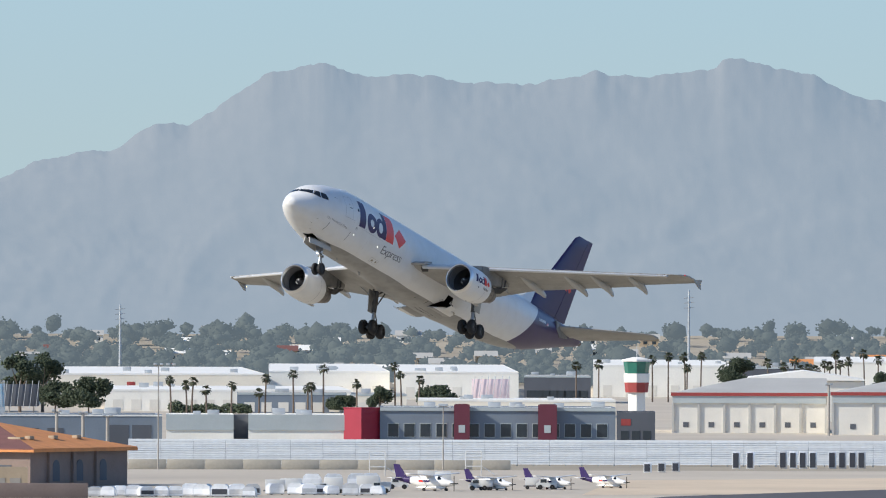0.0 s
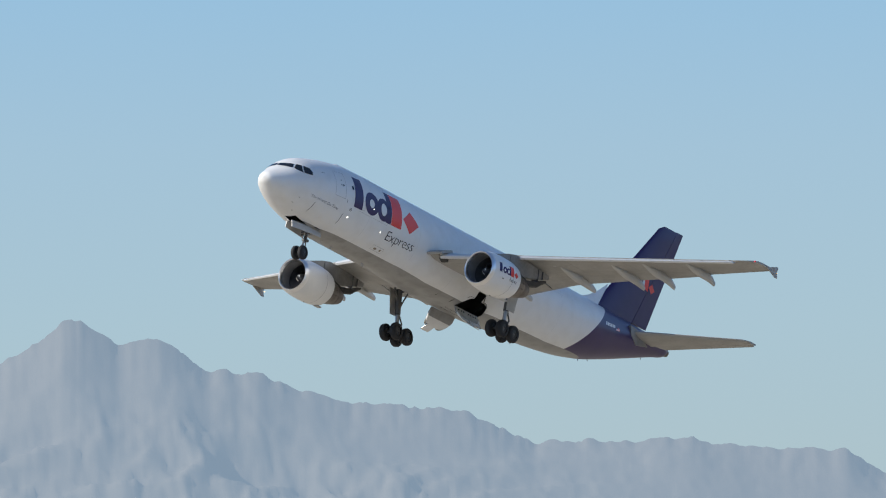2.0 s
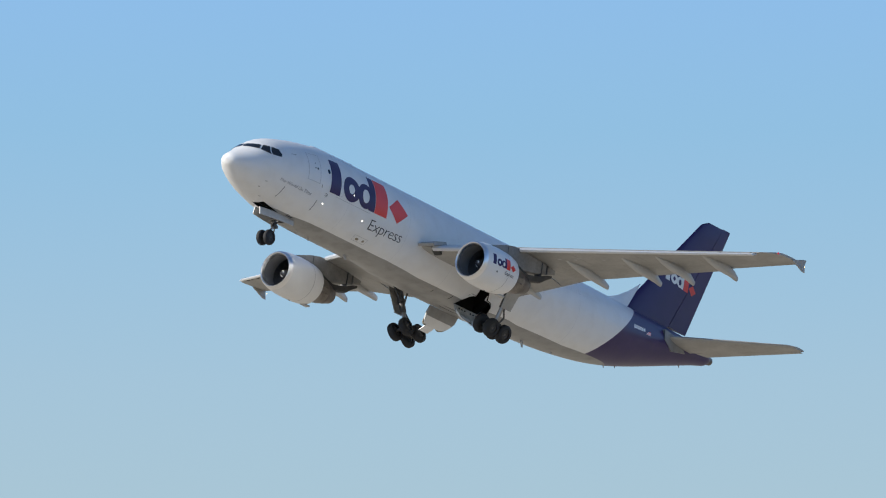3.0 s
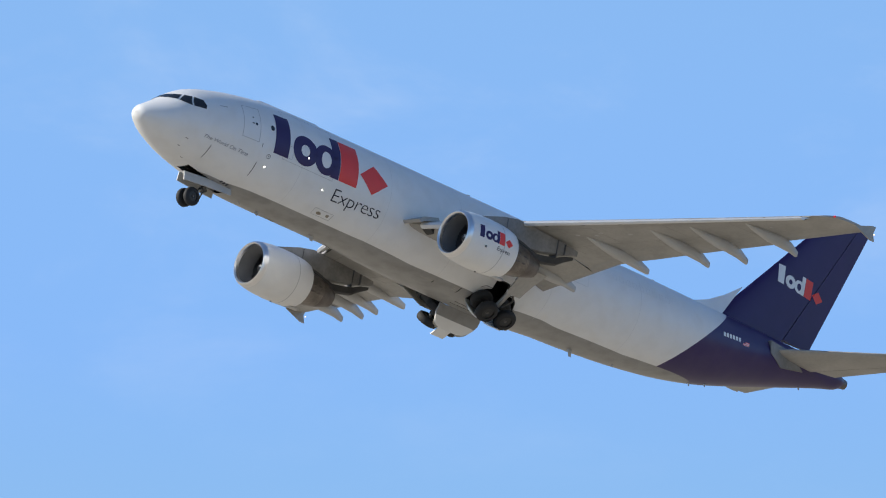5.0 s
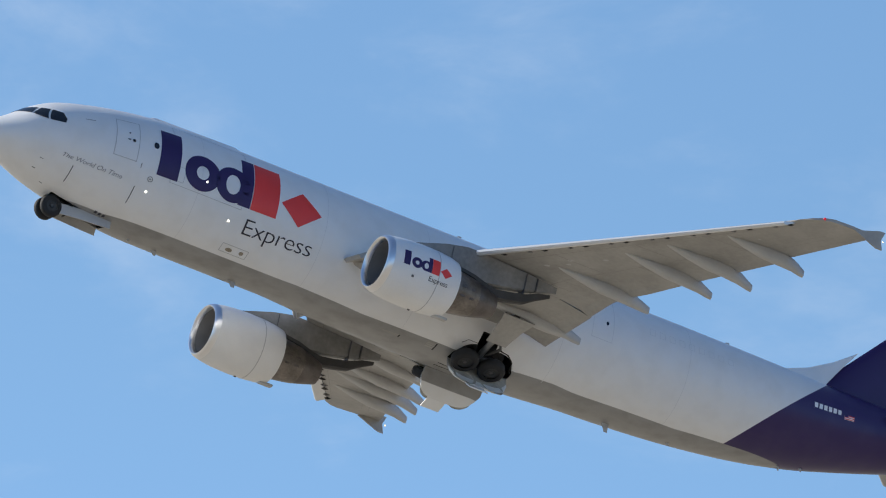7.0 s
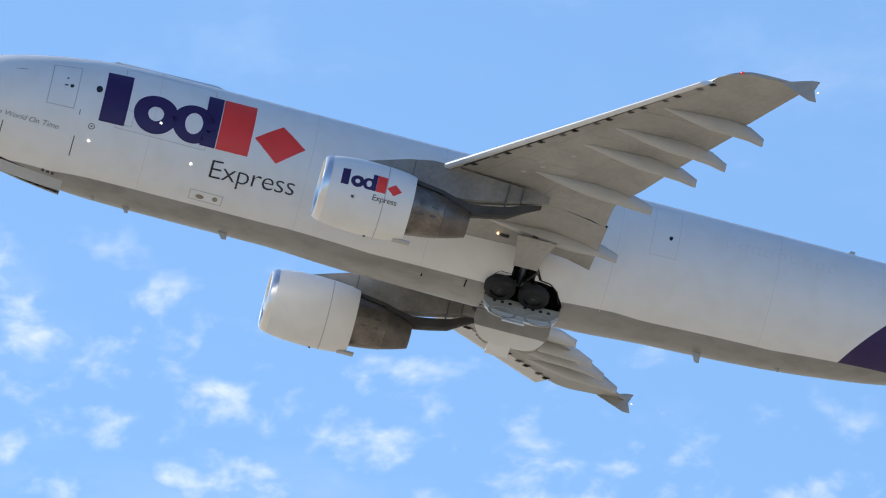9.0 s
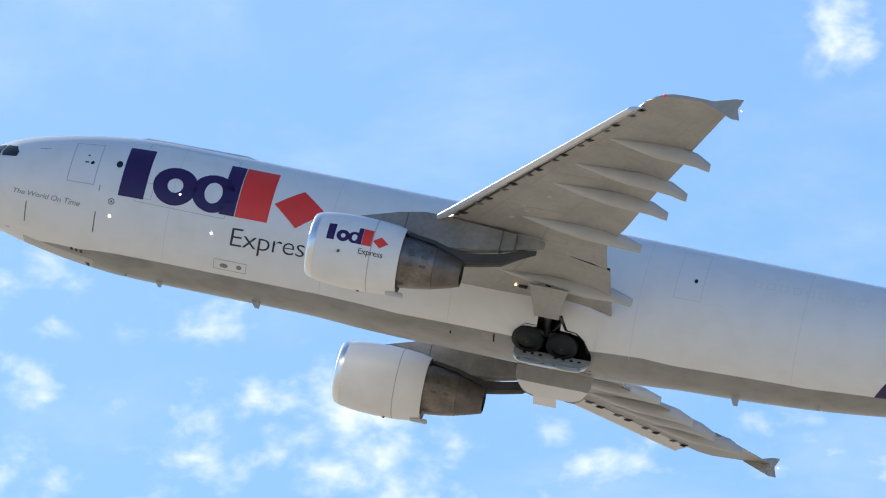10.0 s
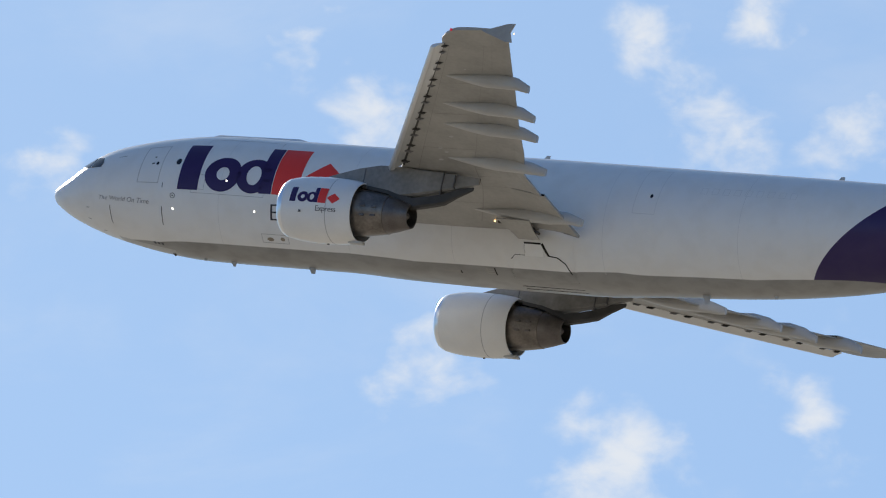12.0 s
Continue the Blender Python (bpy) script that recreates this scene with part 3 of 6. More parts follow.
    # cockpit glazing: three panes a side, laid out as seen from ahead in metres
    def shield(u, v):
        lo, hi = 0.4, 6.0
        for _ in range(24):
            mid = (lo + hi) / 2
            top, bot = TOP(mid), BOT(mid)
            if (u / 3 / WID(mid)) ** 2 + ((v - (top + bot) / 2) / ((top - bot) / 2)) ** 2 > 1:
                lo = mid
            else:
                hi = mid
        return Vector((0.022 - lo, u / 3 * 1.004, v + 0.008))

    for side in (1, -1):
        for name, pane in (("windscreen_pane", [(0.05, 0.80), (0.6, 0.76), (1.15, 0.70), (1.01, 1.06), (0.05, 1.06)]), ("window_pane", [(1.24, 0.66), (1.73, 0.48), (1.39, 1.06), (1.10, 1.07)]), ("window_pane", [(1.77, 0.48), (2.03, 0.48), (1.96, 0.70), (1.74, 0.98), (1.45, 1.06)])):
            decal(name, [[(y * 3, z) for y, z in pane]], M_GLASS, body, side=side, surface=shield)
    # hinge fairing of the cargo door along the crown
    bm = bmesh.new()
    rings = []
    for s, k in ((7.7, 0.1), (7.9, 1), (12.0, 1), (12.4, 0.1)):
        rings.append([skin(s, th, 0.005 + o * k) for th, o in ((1.32, 0), (1.36, 0.09), (1.46, 0.11), (1.52, 0.05), (1.54, 0))])
    loft(rings, closed=False, bm=bm)
    part("hinge_fairing", bm, M_WHITE, plane)
    # lamps
    for s, z in ((7.43, -1.33), (10.05, 0.02), (11.6, -1.22)):
        decal("lamp", [oval(s, up_skin(s, z), 0.048, 0.048, 14)], M_LAMP, body, "small lit lamp", off=0.02)
    # blade antennas, drains and tail bumper
    for s, th, h, c in ((9.6, -1.62, 0.28, 0.30), (13.6, -1.60, 0.36, 0.42), (8.2, -1.58, 0.12, 0.2), (33.2, -1.55, 0.55, 0.4), (36.5, -1.56, 0.18, 0.25),
                        (42.2, -1.5, 0.25, 0.2), (43.3, -1.45, 0.2, 0.2), (50.4, -1.4, 0.22, 0.2), (10.6, 1.58, 0.28, 0.3), (24.0, 1.57, 0.36, 0.4), (38.4, 1.58, 0.36, 0.4)):
        p, q = skin(s, th, -0.03), skin(s, th, h * 0.75)
        n = (q - p).normalized()
        t = Vector((0, 1, 0)) if abs(n.z) > 0.5 else Vector((0, 0, 1))
        bm = bmesh.new()
        base_ring = [p + Vector((c / 2, 0, 0)), p + t * 0.03, p - Vector((c / 2, 0, 0)), p - t * 0.03]
        tip_ring = [q + Vector((-c * 0.05, 0, 0)), q + t * 0.015 - Vector((c * 0.25, 0, 0)), q - Vector((c * 0.5, 0, 0)), q - t * 0.015 - Vector((c * 0.25, 0, 0))]
        loft([base_ring, tip_ring], bm=bm)
        part("antenna", bm, M_FAIR, plane)
    # louvred outlets and sunk scoops under the wing box
    for side in (1, -1):
        for s, v, ln, hw in ((22.95, -3.35, 0.52, 0.24), (20.7, -3.55, 1.0, 0.10)):
            recess = decal("air_outlet", [[(s, v - hw * 0.2), (s + ln, v - hw), (s + ln, v + hw), (s, v + hw * (1 if ln < 0.8 else 0.2))]], M_SEAM, body, "sunk louvred air outlet", side=side)
            # dark strip paints the shade at the outlet's rear lip
            decal("outlet_shade", [rect(s + ln - 0.06, s + ln, v - hw, v + hw)], M_DARK, recess, off=0.012, side=side)
            if ln < 0.8:
                for k in range(3):
                    decal("louvre", [rect(s + 0.04, s + ln - 0.08, v - hw + 0.08 + k * 0.13, v - hw + 0.15 + k * 0.13)], M_WING, recess, off=0.013, side=side)


# ---- wings ----
def wing_le(y):
    return -18.0 - 0.614 * (y - 2.8)


WING_TE = curve_through([1.0, 2.3, 8.7, 10.4, 13.5, 17.7, 21.5, 22.4], [-27.95, -27.93, -27.9, -28.5, -29.58, -31.2, -32.65, -33.0])
WING_T = curve_through([1.0, 2.8, 8.7, 15.0, 22.4], [1.5, 1.38, 0.80, 0.55, 0.30])


def wing_point(y, f, up, raise_=0.0):
    """A point at span y, chord fraction f, on the upper or lower side."""
    x0, x1 = wing_le(y), WING_TE(y)
    flex = 0.0016 * max(0.0, y - 8) ** 2 * 0.2
    zp = -1.55 + 0.1385 * y - 0.02 + flex
    z0 = zp + 0.36 * max(0.0, 1 - (y - 2.8) / 19) - 0.11
    z = z0 + (zp - z0) * f
    t = WING_T(y) * 2.9 * (0.2969 * math.sqrt(max(f, 0)) - 0.126 * f - 0.3516 * f * f + 0.2843 * f**3 - 0.1036 * f**4) / 0.6
    camber = 0.02 * (x0 - x1) * math.sin(math.pi * f)
    z += camber * 0.6 + (t * 0.52 if up else -t * 0.42 + 0.014 * (x0 - x1) * max(0, f - 0.55) * 2) + raise_
    return Vector((x0 + (x1 - x0) * f, y, z))


def wing_ring(y, f0, f1, n=13):
    fs = [f0 + (f1 - f0) * (1 - math.cos(math.pi * i / n)) / 2 for i in range(n + 1)]
    up = [wing_point(y, f, True) for f in fs]
    lo = [wing_point(y, f, False) for f in fs]
    return up + lo[::-1]


def mirrored(rings, side):
    return [[Vector((p.x, p.y * side, p.z)) for p in r] for r in rings]


def control_surface(y0, y1, f0, droop, n=6, slide=0.0):
    rings = []
    for k in range(n + 1):
        y = y0 + (y1 - y0) * k / n
        hinge = (wing_point(y, f0, True) + wing_point(y, f0, False)) / 2
        r = []
        for p in wing_ring(y, f0, 1.0, 7):
            q = p - hinge
            c, s = math.cos(radians(droop)), math.sin(radians(droop))
            r.append(hinge + Vector((q.x * c - q.z * s * 0 - slide, 0, q.z * c + q.x * s)))
        rings.append(r)
    return rings


FAIRINGS = ((17.88, 4.2, -32.13, 0.40), (15.12, 4.7, -31.21, -0.05), (13.05, 4.8, -30.42, -0.28), (9.6, 5.0, -29.30, -0.68), (4.5, 5.6, -28.85, -1.30))


def make_wing(plane, side):
    cut = lambda y: 0.79 if y < 17.35 else 1.0
    ys = [1.2, 2.0, 2.8, 3.6, 5, 6.5, 8, 8.7, 9.6, 10.4, 12, 13.5, 15, 16.5, 17.34, 17.36, 18.5, 20, 21, 21.6]
    rings = [wing_ring(y, 0.0 if y > 21.4 or y < 3.2 else 0.035, cut(y)) for y in ys]
    for y, f in ((22.0, 0.035), (22.3, 0.11), (22.42, 0.20)):
        rings.append(wing_ring(y, f, 1.0))
    w = part("wing", loft(mirrored(rings, side)), M_WING, plane, "grey swept wing")
    # trailing-edge surfaces, set for take-off
    for name, y0, y1, droop, slide in (("inboard_flap", 2.95, 6.85, 7, 0.1), ("aileron", 6.95, 9.35, 9, 0.0), ("outboard_flap", 9.45, 17.28, 6, 0.08)):
        part(name, loft(mirrored(control_surface(y0, y1, 0.755, droop, slide=slide), side)), M_WING, w)
    # drooped slats with their tracks
    for y0, y1 in ((3.5, 7.1), (8.35, 21.25)):
        rings = []
        for k in range(13):
            y = y0 + (y1 - y0) * k / 12
            c = wing_le(y) - WING_TE(y)
            a = wing_point(y, 0.0, True) + Vector((0.42, 0, -0.26))
            ch, th = 0.20 + 0.055 * c + 0.25, 0.07 + WING_T(y) * 0.20
            shape = ((0, 0), (-0.05, 0.45), (-0.25, 0.85), (-0.6, 1.2), (-1.0, 1.45), (-0.72, 0.75), (-0.45, 0.15), (-0.33, -0.35), (-0.12, -0.42))
            rings.append([a + Vector((u * ch, 0, v * th)) for u, v in shape])
        part("slat", loft(mirrored(rings, side)), M_SLAT, w, "bright drooped leading-edge slat")
    # dark strip painted on the skin for shade behind the slats, crossed by their tracks
    for y0, y1 in ((3.5, 7.1), (8.45, 21.2)):
        bm = bmesh.new()
        n = 16
        rows = []
        for k in range(n + 1):
            y = y0 + (y1 - y0) * k / n
            c = wing_le(y) - WING_TE(y)
            rows.append([bm.verts.new((q.x, q.y * side, q.z)) for q in (wing_point(y, f, False, -0.008) for f in (0.036, 0.036 + 0.05 / c, 0.036 + 0.11 / c))])
        for r0, r1 in zip(rows, rows[1:]):
            for i in range(2):
                bm.faces.new((r0[i], r0[i + 1], r1[i + 1], r1[i]))
        part("slat_gap_shade", bm, M_SOOT_SHADE, w, "dark strip painted for the shaded gap behind the slat")
    for k in range(15):
        y = 8.9 + k * 0.86 + (0.22 if k % 2 else 0.0)
        p = wing_point(y, 0.035, False)
        bm = bmesh.new()
        loft([[Vector((p.x + 0.12, (y + o) * side, p.z + 0.03)), Vector((p.x + 0.10, (y + o) * side, p.z - 0.08)), Vector((p.x - 0.16, (y + o) * side, p.z - 0.11)), Vector((p.x - 0.34, (y + o * 0.3) * side, p.z - 0.02))] for o in (-0.05, 0.05)], bm=bm)
        part("slat_track", bm, M_DUCT if k % 2 else M_SOOT_SHADE, w)
    # canoe fairings of the flap tracks
    for y, ln, xt, zt in FAIRINGS:
        rings = []
        for s, wd, dp in ((0, 0.02, 0.02), (0.12, 0.15, 0.13), (0.3, 0.23, 0.30), (0.5, 0.27, 0.46), (0.7, 0.25, 0.52), (0.86, 0.19, 0.44), (0.96, 0.13, 0.33), (1.0, 0.10, 0.27)):
            x = xt + ln * (1 - s)
            xe = WING_TE(y)
            f = min(0.98, max(0.05, (x - wing_le(y)) / (xe - wing_le(y))))
            zt_top = wing_point(y, f, False).z + 0.06
            if x < xe:
                zt_top += (zt + 0.22 - wing_point(y, 0.98, False).z - 0.06) * (xe - x) / (xe - xt)
            zm = zt_top - dp * 0.5
            rings.append([Vector((x, (y + wd * math.copysign(abs(math.cos(t)) ** 0.7, math.cos(t))) * side, zm + dp * 0.60 * math.copysign(abs(math.sin(t)) ** 0.7, math.sin(t)))) for t in (2 * math.pi * i / 16 for i in range(16))])
        part("flap_fairing", loft(rings), M_FAIR, w)
    # wing tip: lamp and arrow-shaped fence
    bm = bmesh.new()
    c = wing_point(22.3, 0.3, True)
    fence = [(-31.8, 0.0), (-33.0, 0.38), (-33.3, 0.40), (-33.15, 0.0), (-33.3, -0.42), (-33.0, -0.42)]
    loft([[Vector((x, (22.40 + o) * side, c.z - 0.10 + z)) for x, z in fence] for o in (-0.04, 0.04)], bm=bm)
    part("tip_fence", bm, M_WING, w)
    bm = bmesh.new()
    bmesh.ops.create_icosphere(bm, subdivisions=2, radius=0.065, matrix=Matrix.Translation((-30.3, 22.32 * side, c.z - 0.10)))
    part("navigation_lamp", bm, M_NAV if side > 0 else M_WHITE, w)
    bm = bmesh.new()
    bmesh.ops.create_icosphere(bm, subdivisions=2, radius=0.03, matrix=Matrix.Translation((-33.3, 22.36 * side, c.z - 0.12)))
    part("tip_lamp", bm, M_AMBER, w, "small warm lit lamp")
    # landing lamp at the wing root
    bm = bmesh.new()
    p = wing_point(3.55, 0.62, False)
    bmesh.ops.create_icosphere(bm, subdivisions=2, radius=0.05, matrix=Matrix.Translation((p.x + 0.25, 3.55 * side, p.z - 0.06)))
    part("lamp", bm, M_AMBER, w, "small amber lit lamp")
    part("lamp_housing", box(bmesh.new(), p.x - 0.22, p.x + 0.14, 3.46 * side - 0.06, 3.46 * side + 0.06, p.z - 0.12, p.z + 0.05, 0.03), M_SOOT_SHADE, w)
    # small flap swung forward at the wing root
    rings = []
    for y, k in ((2.7, 1.0), (3.0, 1.0), (3.9, 0.9)):
        rings.append([Vector((x, y * side, z)) for x, z in ((-17.45 - (1 - k), -0.95), (-17.9, -0.70), (-18.9, -0.45), (-19.0, -0.62), (-18.0, -0.92), (-17.6 - (1 - k), -1.08))])
    part("root_flap", loft(rings), M_WING, w, "small grey flap ahead of the wing root")
    part("flap_link", loft([[Vector((x, y * side, z)) for x, z in ((-18.3, -0.85), (-19.0, -0.6), (-19.0, -1.30), (-18.7, -1.15))] for y in (3.05, 3.6)]), M_SOOT_SHADE, w)
    # joints of the lower skin
    for y0, f0, y1, f1 in ((3.2, 0.17, 21.0, 0.15), (9.6, 0.60, 21.0, 0.64), (10.6, 0.16, 10.6, 0.60), (14.1, 0.16, 14.1, 0.61), (17.2, 0.16, 17.2, 0.74), (6.9, 0.60, 9.4, 0.60), (6.9, 0.60, 6.9, 0.76), (18.6, 0.75, 21.2, 0.75), (3.3, 0.52, 6.9, 0.60), (5.2, 0.18, 5.2, 0.56), (7.9, 0.60, 7.9, 0.95), (8.6, 0.60, 8.6, 0.78), (12.3, 0.60, 12.3, 0.76), (15.6, 0.61, 15.6, 0.76)):
        bm = bmesh.new()
        pts = [(y0 + (y1 - y0) * k / 10, f0 + (f1 - f0) * k / 10) for k in range(11)]
        hw = 0.003 if y0 != y1 else 0.0
        dy = 0.018 if y0 == y1 else 0.0
        for (ya, fa), (yb, fb) in zip(pts, pts[1:]):
            q = [wing_point(ya - dy, fa - hw, False, -0.007), wing_point(yb - dy, fb - hw, False, -0.007), wing_point(yb + dy, fb + hw, False, -0.007), wing_point(ya + dy, fa + hw, False, -0.007)]
            bm.faces.new([bm.verts.new((p.x, p.y * side, p.z)) for p in q])
        part("skin_joint", bm, M_SEAM, w, sharp=0)
    # access covers under the wing
    for y, f, r in ((10.6, 0.30, 0.13), (10.2, 0.36, 0.11), (11.8, 0.38, 0.12), (9.4, 0.33, 0.12), (18.6, 0.42, 0.08)):
        bm = bmesh.new()
        ringp = [wing_point(y + r * 0.8 * math.sin(t), f + 0.16 * r * math.cos(t), False, -0.006) for t in (2 * math.pi * i / 14 for i in range(14))]
        bm.faces.new([bm.verts.new((q.x, q.y * side, q.z)) for q in ringp])
        part("access_cover", bm, M_FAINT, w)
    return w


# ---- engines ----
ENG_Y, ENG_Z, ENG_X = 8.05, -2.56, -16.4


def make_engine(plane, side):
    c = (ENG_X, ENG_Y * side, ENG_Z)
    prof = [(-0.30, 1.315), (-0.6, 1.375), (-1.1, 1.43), (-1.9, 1.46), (-2.7, 1.44), (-3.3, 1.385), (-3.68, 1.30), (-3.68, 1.26), (-3.2, 1.24), (-2.2, 1.22)]
    eng = part("engine_nacelle", revolve(prof, c, 72), M_WHITE, plane, "white engine nacelle", sharp=40)
    part("inlet_lip", revolve([(-0.30, 1.317), (-0.14, 1.275), (-0.04, 1.215), (0.0, 1.165), (-0.03, 1.12), (-0.12, 1.085), (-0.26, 1.07)], c, 72), M_LIP, eng, "polished metal inlet lip", sharp=60)
    part("inlet_duct", revolve([(-0.26, 1.07), (-0.6, 1.07), (-1.2, 1.12), (-1.55, 1.14), (-1.56, 0.3), (-1.57, 0.02)], c, 60), M_DUCT, eng, sharp=50)
    bm = bmesh.new()
    for k in range(38):
        t = 2 * math.pi * k / 38
        rot = Matrix.Rotation(t, 4, "X")
        pts = []
        for r, tw in ((0.36, 20), (0.75, 42), (1.12, 62)):
            for s in (-1, 1):
                pts.append(rot @ Vector((-1.38 + s * 0.13 * math.cos(radians(tw)), s * 0.15 * math.sin(radians(tw)), r)))
        vs = [bm.verts.new(Vector(c) + p) for p in pts]
        bm.faces.new((vs[0], vs[1], vs[3], vs[2]))
        bm.faces.new((vs[2], vs[3], vs[5], vs[4]))
    part("fan", bm, M_FAN, eng, "dark fan blades", recalc=False)
    spin = part("spinner", revolve([(-0.72, 0.01), (-0.78, 0.10), (-0.95, 0.22), (-1.2, 0.33), (-1.45, 0.38)], c, 28), M_FAN, eng, "", sharp=60)
    bm = bmesh.new()
    path = [(-0.80 - 0.14 * k / 9 - 0.01, 0.115 + 0.115 * k / 9, k * 0.52) for k in range(10)]
    for (s0, r0, a0), (s1, r1, a1) in zip(path, path[1:]):
        q = []
        for s, r, a, dr in ((s0, r0, a0, -0.03), (s1, r1, a1, -0.03), (s1, r1, a1, 0.035), (s0, r0, a0, 0.035)):
            q.append(bm.verts.new(Vector(c) + Vector((s - dr * 1.3 + 0.035, (r + dr) * math.cos(a), (r + dr) * math.sin(a)))))
        bm.faces.new(q)
    part("spinner_mark", bm, M_WHITE, spin, recalc=False)
    part("core_cowl", revolve([(-2.4, 1.08), (-3.4, 1.05), (-3.9, 1.0), (-4.4, 0.94), (-5.0, 0.84), (-5.02, 0.80)], c, 56), M_CORE, eng, "heat-stained core cowl", sharp=50)
    part("nozzle", revolve([(-4.98, 0.80), (-5.05, 0.815), (-5.5, 0.70), (-6.05, 0.53), (-6.06, 0.48), (-5.4, 0.55)], c, 48), M_NOZZLE, eng, "dark exhaust nozzle", sharp=50)
    part("exhaust_plug", revolve([(-5.2, 0.34), (-5.7, 0.26), (-5.9, 0.10), (-5.95, 0.01)], c, 24), M_NOZZLE, eng)
    for k, s in enumerate((-4.1, -4.6)):
        for a in range(0, 2):
            t = -0.35 + a * 0.42
            r = 0.985 - 0.075 * k
            p = Vector(c) + Vector((s, r * math.cos(t), r * math.sin(t)))
            part("cowl_latch", box(bmesh.new(), p.x - 0.12, p.x + 0.12, p.y - 0.035, p.y + 0.035, p.z - 0.05, p.z + 0.05, 0.02), M_NOZZLE, eng)
    # strake below the rear of the cowl, joints of the cowl doors
    bm = bmesh.new()
    box(bm, c[0] - 4.0, c[0] - 3.3, c[1] - 0.16, c[1] + 0.16, c[2] - 1.42, c[2] - 1.30, 0.03)
    part("drain_fairing", bm, M_FAIR, eng)
    part("cowl_joint", revolve([(-2.52, 1.4475), (-2.54, 1.4485), (-2.56, 1.447)], c, 72), M_FAINT, eng)
    # pylon
    w = 0.26
    secs = ((-17.6, -1.20, -1.30, 0.08), (-18.4, -0.98, -1.35, 0.2), (-19.6, -0.62, -1.40, w), (-20.6, -0.42, -1.62, w), (-21.6, -0.42, -1.78, w), (-22.6, -0.5, -1.62, w), (-23.8, -0.55, -1.35, 0.22), (-25.0, -0.6, -1.0, 0.12), (-25.4, -0.62, -0.9, 0.06))
    def ring_at(x, zt, zb, hw):
        y = c[1]
        return [Vector((x, y - hw, zt)), Vector((x, y - hw, zb + 0.08)), Vector((x, y - hw * 0.55, zb)), Vector((x, y + hw * 0.55, zb)), Vector((x, y + hw, zb + 0.08)), Vector((x, y + hw, zt))]
    part("pylon", loft([ring_at(*s) for s in secs]), M_GRIMY, eng, "grimy grey engine pylon")
    for x, z0, z1 in ((-23.72, -1.55, -0.55), (-24.3, -1.2, -0.6), (-19.9, -1.45, -0.62)):
        part("pylon_joint", box(bmesh.new(), x - 0.018, x + 0.018, c[1] - 0.285, c[1] + 0.285, z0, z1), M_LINE, eng, sharp=0)
    dark = ((-20.15, -1.38, -1.62, 0.30), (-21.2, -1.52, -1.75, 0.29), (-21.7, -1.66, -2.0, 0.27), (-22.35, -1.78, -2.24, 0.24), (-23.1, -1.66, -2.10, 0.22), (-23.9, -1.46, -1.92, 0.18), (-24.5, -1.20, -1.54, 0.13), (-25.15, -1.04, -1.20, 0.05))
    part("pylon_fairing", loft([ring_at(*s) for s in dark]), M_SOOT_SHADE, eng, "sooty aft pylon fairing")
    if side > 0:
        def cowl(u, v):
            s = u - 16.4
            r = float(np.interp(s, [0.3, 0.6, 1.1, 1.9, 2.7, 3.3, 3.8], [1.315, 1.375, 1.43, 1.46, 1.44, 1.385, 1.30])) + 0.008
            t = v / 1.46
            return Vector((-u, c[1] + r * math.cos(t), c[2] + r * math.sin(t)))
        dk, rd = logo(17.12, -0.10, 2.45, 0.72)
        decal("logo_dark", dk, M_PURPLE, eng, "dark purple shapes of the company sign", surface=cowl)
        decal("logo_red", rd, M_RED, eng, "orange-red shapes of the company sign", surface=cowl)
        decal("lettering", [], M_PRINT, eng, "thin black word", surface=cowl, raw=lettering("Express", 0.34, 18.45, -0.46, 0.95))
    for u, t in ((17.7, -0.35 if side > 0 else -2.6), (18.6, -1.7)):
        p = Vector(c) + Vector((16.4 - u, 1.455 * math.cos(t), 1.455 * math.sin(t)))
        bm = bmesh.new()
        box(bm, p.x - 0.05, p.x + 0.05, p.y - 0.02, p.y + 0.02, p.z - 0.05, p.z + 0.05)
        part("cowl_vent", bm, M_LINE, eng)
    return eng


# ---- tail ----
def foil(le, te, y, zoff, thick, f0=0.0, f1=1.0, n=9, upright=False):
    fs = [f0 + (f1 - f0) * (1 - math.cos(math.pi * i / n)) / 2 for i in range(n + 1)]
    out = []
    for sgn, seq in ((1, fs), (-1, fs[::-1])):
        for f in seq:
            t = thick * (0.2969 * math.sqrt(max(f, 0)) - 0.126 * f - 0.3516 * f * f + 0.2843 * f**3 - 0.1036 * f**4) / 0.1 * 0.5
            x = le + (te - le) * f
            out.append(Vector((x, sgn * t, zoff)) if upright else Vector((x, y, zoff + sgn * t)))
    return out


